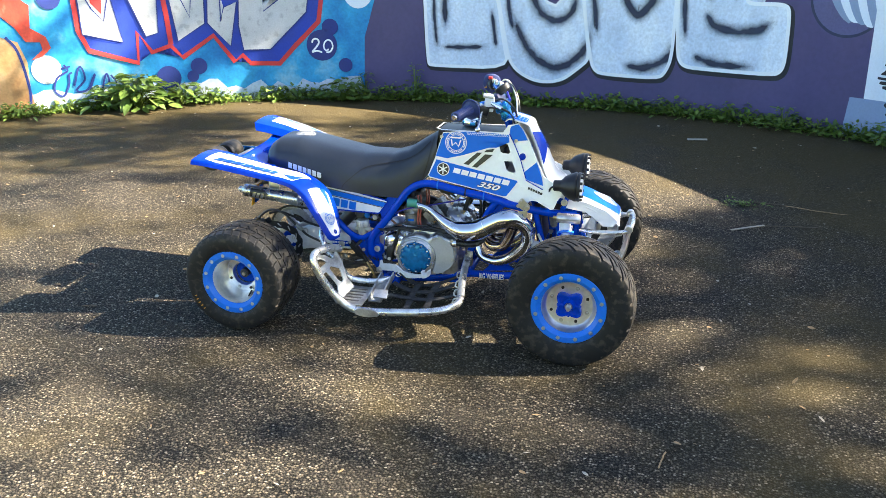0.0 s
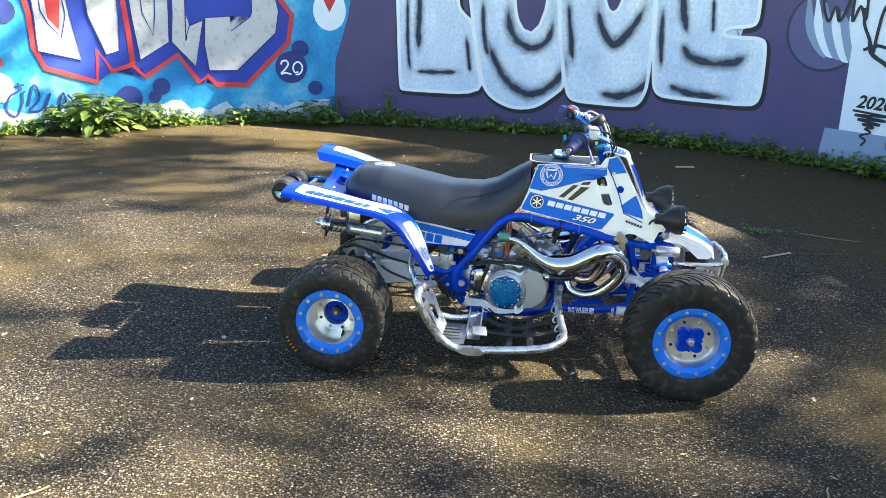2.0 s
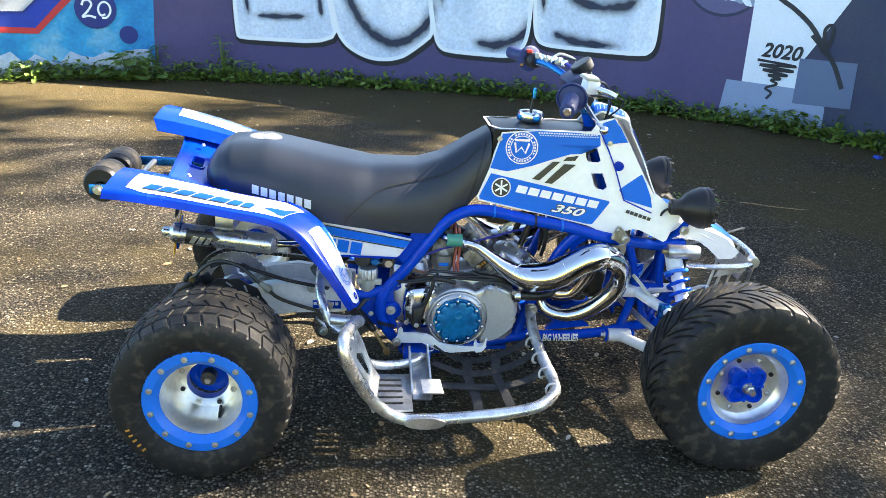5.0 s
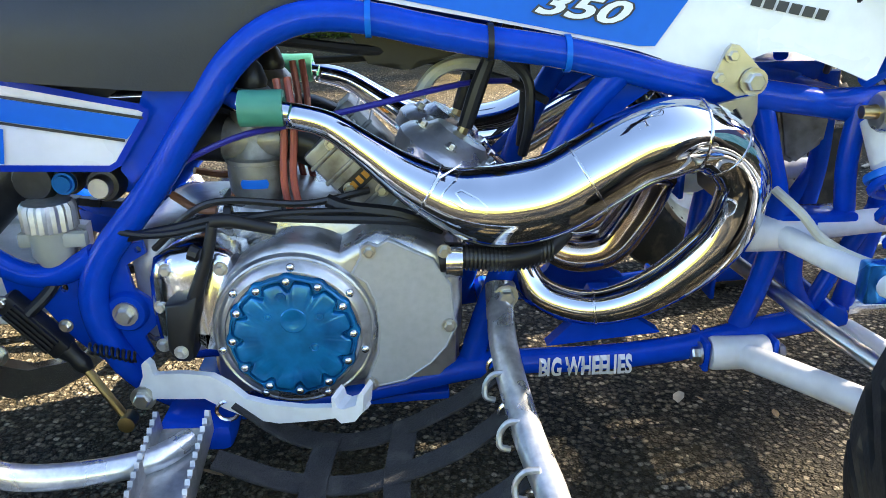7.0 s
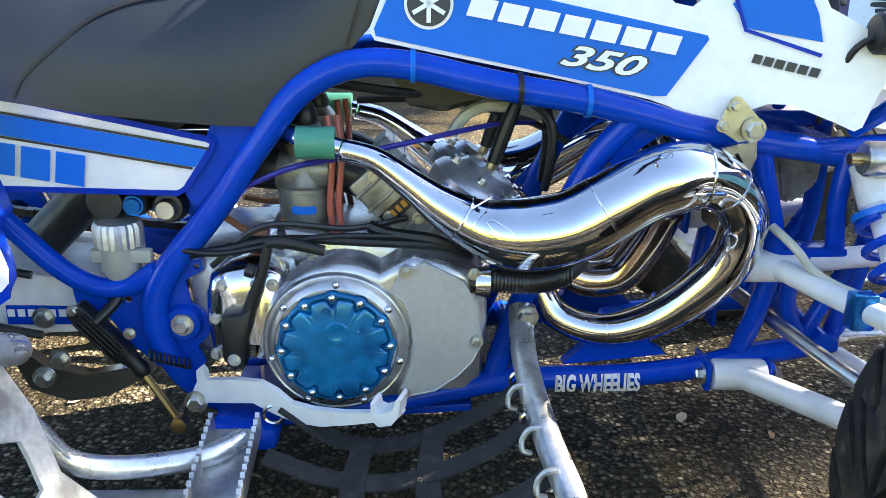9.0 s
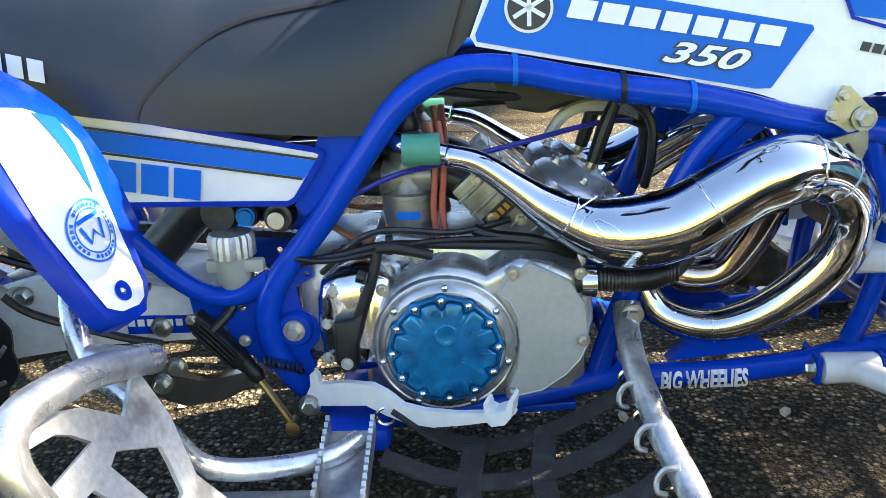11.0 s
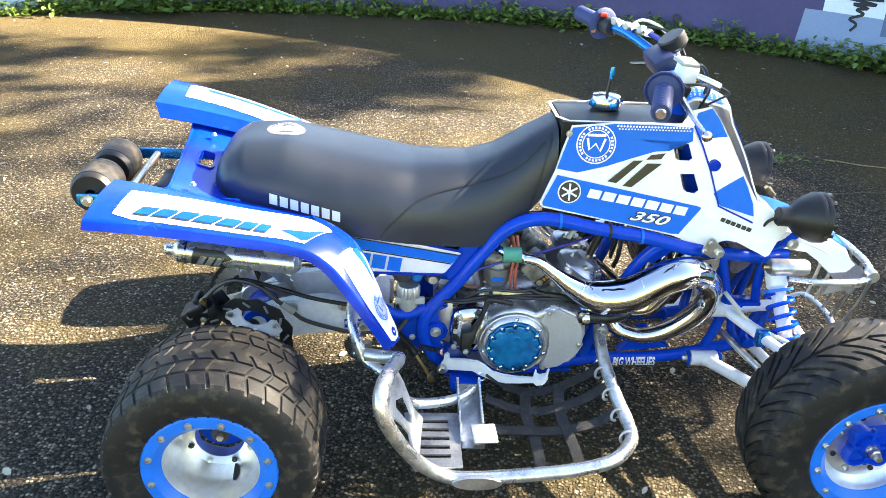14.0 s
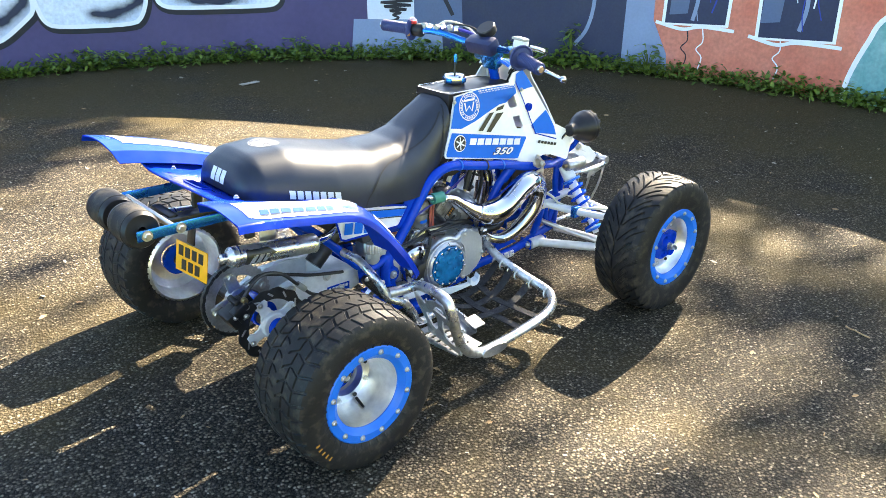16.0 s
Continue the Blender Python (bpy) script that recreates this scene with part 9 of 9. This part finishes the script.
part("brake_switch", tube([(0.30, -0.20, 0.945), (0.325, -0.215, 0.938), (0.345, -0.222, 0.93)], 0.008, 6, 10), M["polished"], handlebar)
part("switch_lead", tube([(0.345, -0.222, 0.93), (0.37, -0.215, 0.915), (0.380, -0.14, 0.88), (0.365, -0.06, 0.83)], 0.0028, 18, 8), M["black"], handlebar)
gauge = part("gauge", lathe([(0.0, -0.022), (0.024, -0.022), (0.033, -0.012), (0.034, 0.010), (0.031, 0.014), (0.0, 0.014)], 32, "z"), M["black"], quad, "round black gauge")
gauge.matrix_local = pose(0.305, 0.012, 0.975, 0, -35, 0)
part("bar_pad", box((0.055, 0.13, 0.055), (0.284, 0.01, 0.925), Euler((0, -0.5, 0)).to_matrix().to_4x4(), 0.014), M["pad"], handlebar, "dark blue bar pad")
for pts, r, key in (([(0.25, 0.20, 0.95), (0.30, 0.17, 0.975), (0.345, 0.10, 0.96), (0.375, 0.06, 0.88), (0.36, 0.03, 0.78)], 0.0035, "black"),
                    ([(0.265, -0.20, 0.925), (0.315, -0.19, 0.925), (0.36, -0.13, 0.90), (0.375, -0.05, 0.83), (0.36, -0.03, 0.76)], 0.0035, "black"),
                    ([(0.25, 0.23, 0.955), (0.285, 0.20, 0.985), (0.33, 0.13, 0.965), (0.36, 0.08, 0.90), (0.36, 0.05, 0.80)], 0.0040, "clear_hose"),
                    ([(0.29, -0.14, 0.945), (0.335, -0.12, 0.95), (0.375, -0.07, 0.90), (0.385, -0.03, 0.82)], 0.0045, "dark_steel"),
                    ([(0.24, 0.235, 0.955), (0.27, 0.18, 0.965), (0.305, 0.10, 0.955), (0.335, 0.04, 0.92)], 0.0060, "blue_hose")):
    part("control_cable", tube(pts, r, 26, 8), M[key], handlebar)
for k in range(6):
    part("cable_fitting", box((0.022, 0.02, 0.018), (0.225 + 0.012 * k, 0.255 - 0.022 * k, 0.968 - 0.002 * (k % 3)), Euler((0.3 * k, 0.2, 0.5)).to_matrix().to_4x4(), 0.004), M["polished" if k % 2 else "translucent"], handlebar)
part("bar_riser", box((0.04, 0.07, 0.05), (0.325, 0.004, 0.868), Euler((0, -0.35, 0)).to_matrix().to_4x4(), 0.008), M["ano_blue"], quad)


# ---- litter on the asphalt ----
def litter():
    rng = random.Random(21)
    dry, pale = bm_new(), bm_new()
    for k in range(2300):
        x, y = rng.uniform(-5, 5), rng.uniform(-3.2, 4.6)
        if math.hypot(x - WALL_C.x, y - WALL_C.y) > WALL_R - 0.15:
            continue
        p = Vector((x, y, ground_height(x, y) + 0.004))
        ln = rng.uniform(0.007, 0.024) * rng.choice((0.7, 0.8, 1, 1.7))
        leaf(pale if rng.random() < 0.45 else dry, p, Vector((rng.uniform(-1, 1), rng.uniform(-1, 1), 0.12)), ln, ln * rng.uniform(0.2, 0.6), 0.1, rng)
    tagged(part("fallen_leaves", dry, M["dry"], smooth=False), "small dry brown leaves scattered on the asphalt", "leaves", kind="stuff")
    tagged(part("pale_litter", pale, M["pale_bit"], smooth=False), "small pale chips and petals on the asphalt", "litter", kind="stuff")


def twig(x, y, length, turn, seed):
    rng = random.Random(seed)
    pts = []
    for k in range(6):
        f = k / 5 - 0.5
        pts.append((x + math.cos(turn) * f * length + rng.uniform(-0.02, 0.02) * length, y + math.sin(turn) * f * length + rng.uniform(-0.04, 0.04) * length, ground_height(x, y) + 0.004 + rng.uniform(0, 0.003)))
    tagged(part("twig", tube(pts, 0.0028, 16, 6), M["bark" if seed % 2 else "dry"]), "thin dry twig lying on the asphalt", "twig", group="twigs")


litter()
for args in ((1.75, 1.55, 0.30, 0.2, 1), (1.95, 1.9, 0.42, -0.25, 2), (-1.35, -1.62, 0.16, 0.9, 4), (-1.45, -0.6, 0.07, 0.2, 3), (0.75, -1.8, 0.14, 0.1, 6), (-0.1, 2.6, 0.34, -0.1, 5), (2.6, 0.6, 0.2, 0.8, 7), (-1.6, 2.9, 0.25, 0.1, 9), (0.20, -0.31, 0.07, 1.2, 11), (1.1, -1.1, 0.1, 1.4, 12), (1.63, 2.02, 0.26, -0.2, 13)):
    twig(*args)


def pale_scrap(x, y, length, width, turn, label):
    bm = box((length, width, 0.006), (0, 0, 0), None, 0.002)
    for v in bm.verts:
        v.co.z += 0.004 * math.sin(v.co.x / length * 5)
    bmesh.ops.transform(bm, matrix=Matrix.Translation((x, y, ground_height(x, y) + 0.008)) @ Euler((0, 0, turn)).to_matrix().to_4x4(), verts=bm.verts)
    tagged(part("scrap", bm, M["pale_bit"]), label, "litter")


pale_scrap(1.218, 3.685, 0.16, 0.05, 0.1, "flat pale scrap lying on the asphalt")
pale_scrap(1.50, 1.45, 0.23, 0.014, 0.6, "white peeled stick lying on the asphalt")


def grass_tuft(x, y, seed):
    rng = random.Random(seed)
    bm = bm_new()
    z = ground_height(x, y)
    for k in range(90):
        a = rng.uniform(0, 2 * math.pi)
        r = abs(rng.gauss(0, 0.06))
        leaf(bm, Vector((x + 1.5 * r * math.cos(a), y + r * math.sin(a), z + rng.uniform(0, 0.015))), Vector((math.cos(a), math.sin(a), rng.uniform(0.2, 1))), rng.uniform(0.015, 0.04), 0.011, 0.3, rng)
    tagged(part("grass_tuft", bm, M["weed"], smooth=False), "small yellow-green weed tuft growing through asphalt", "weed", kind="stuff")


grass_tuft(1.50, 1.95, 3)
tagged(part("blue_wrapper", box((0.07, 0.045, 0.02), (3.0, 2.75, ground_height(3.0, 2.75) + 0.008), Euler((0.2, 0.1, 0.6)).to_matrix().to_4x4(), 0.008), M["litter_blue"]), "crumpled blue wrapper on the asphalt", "litter")
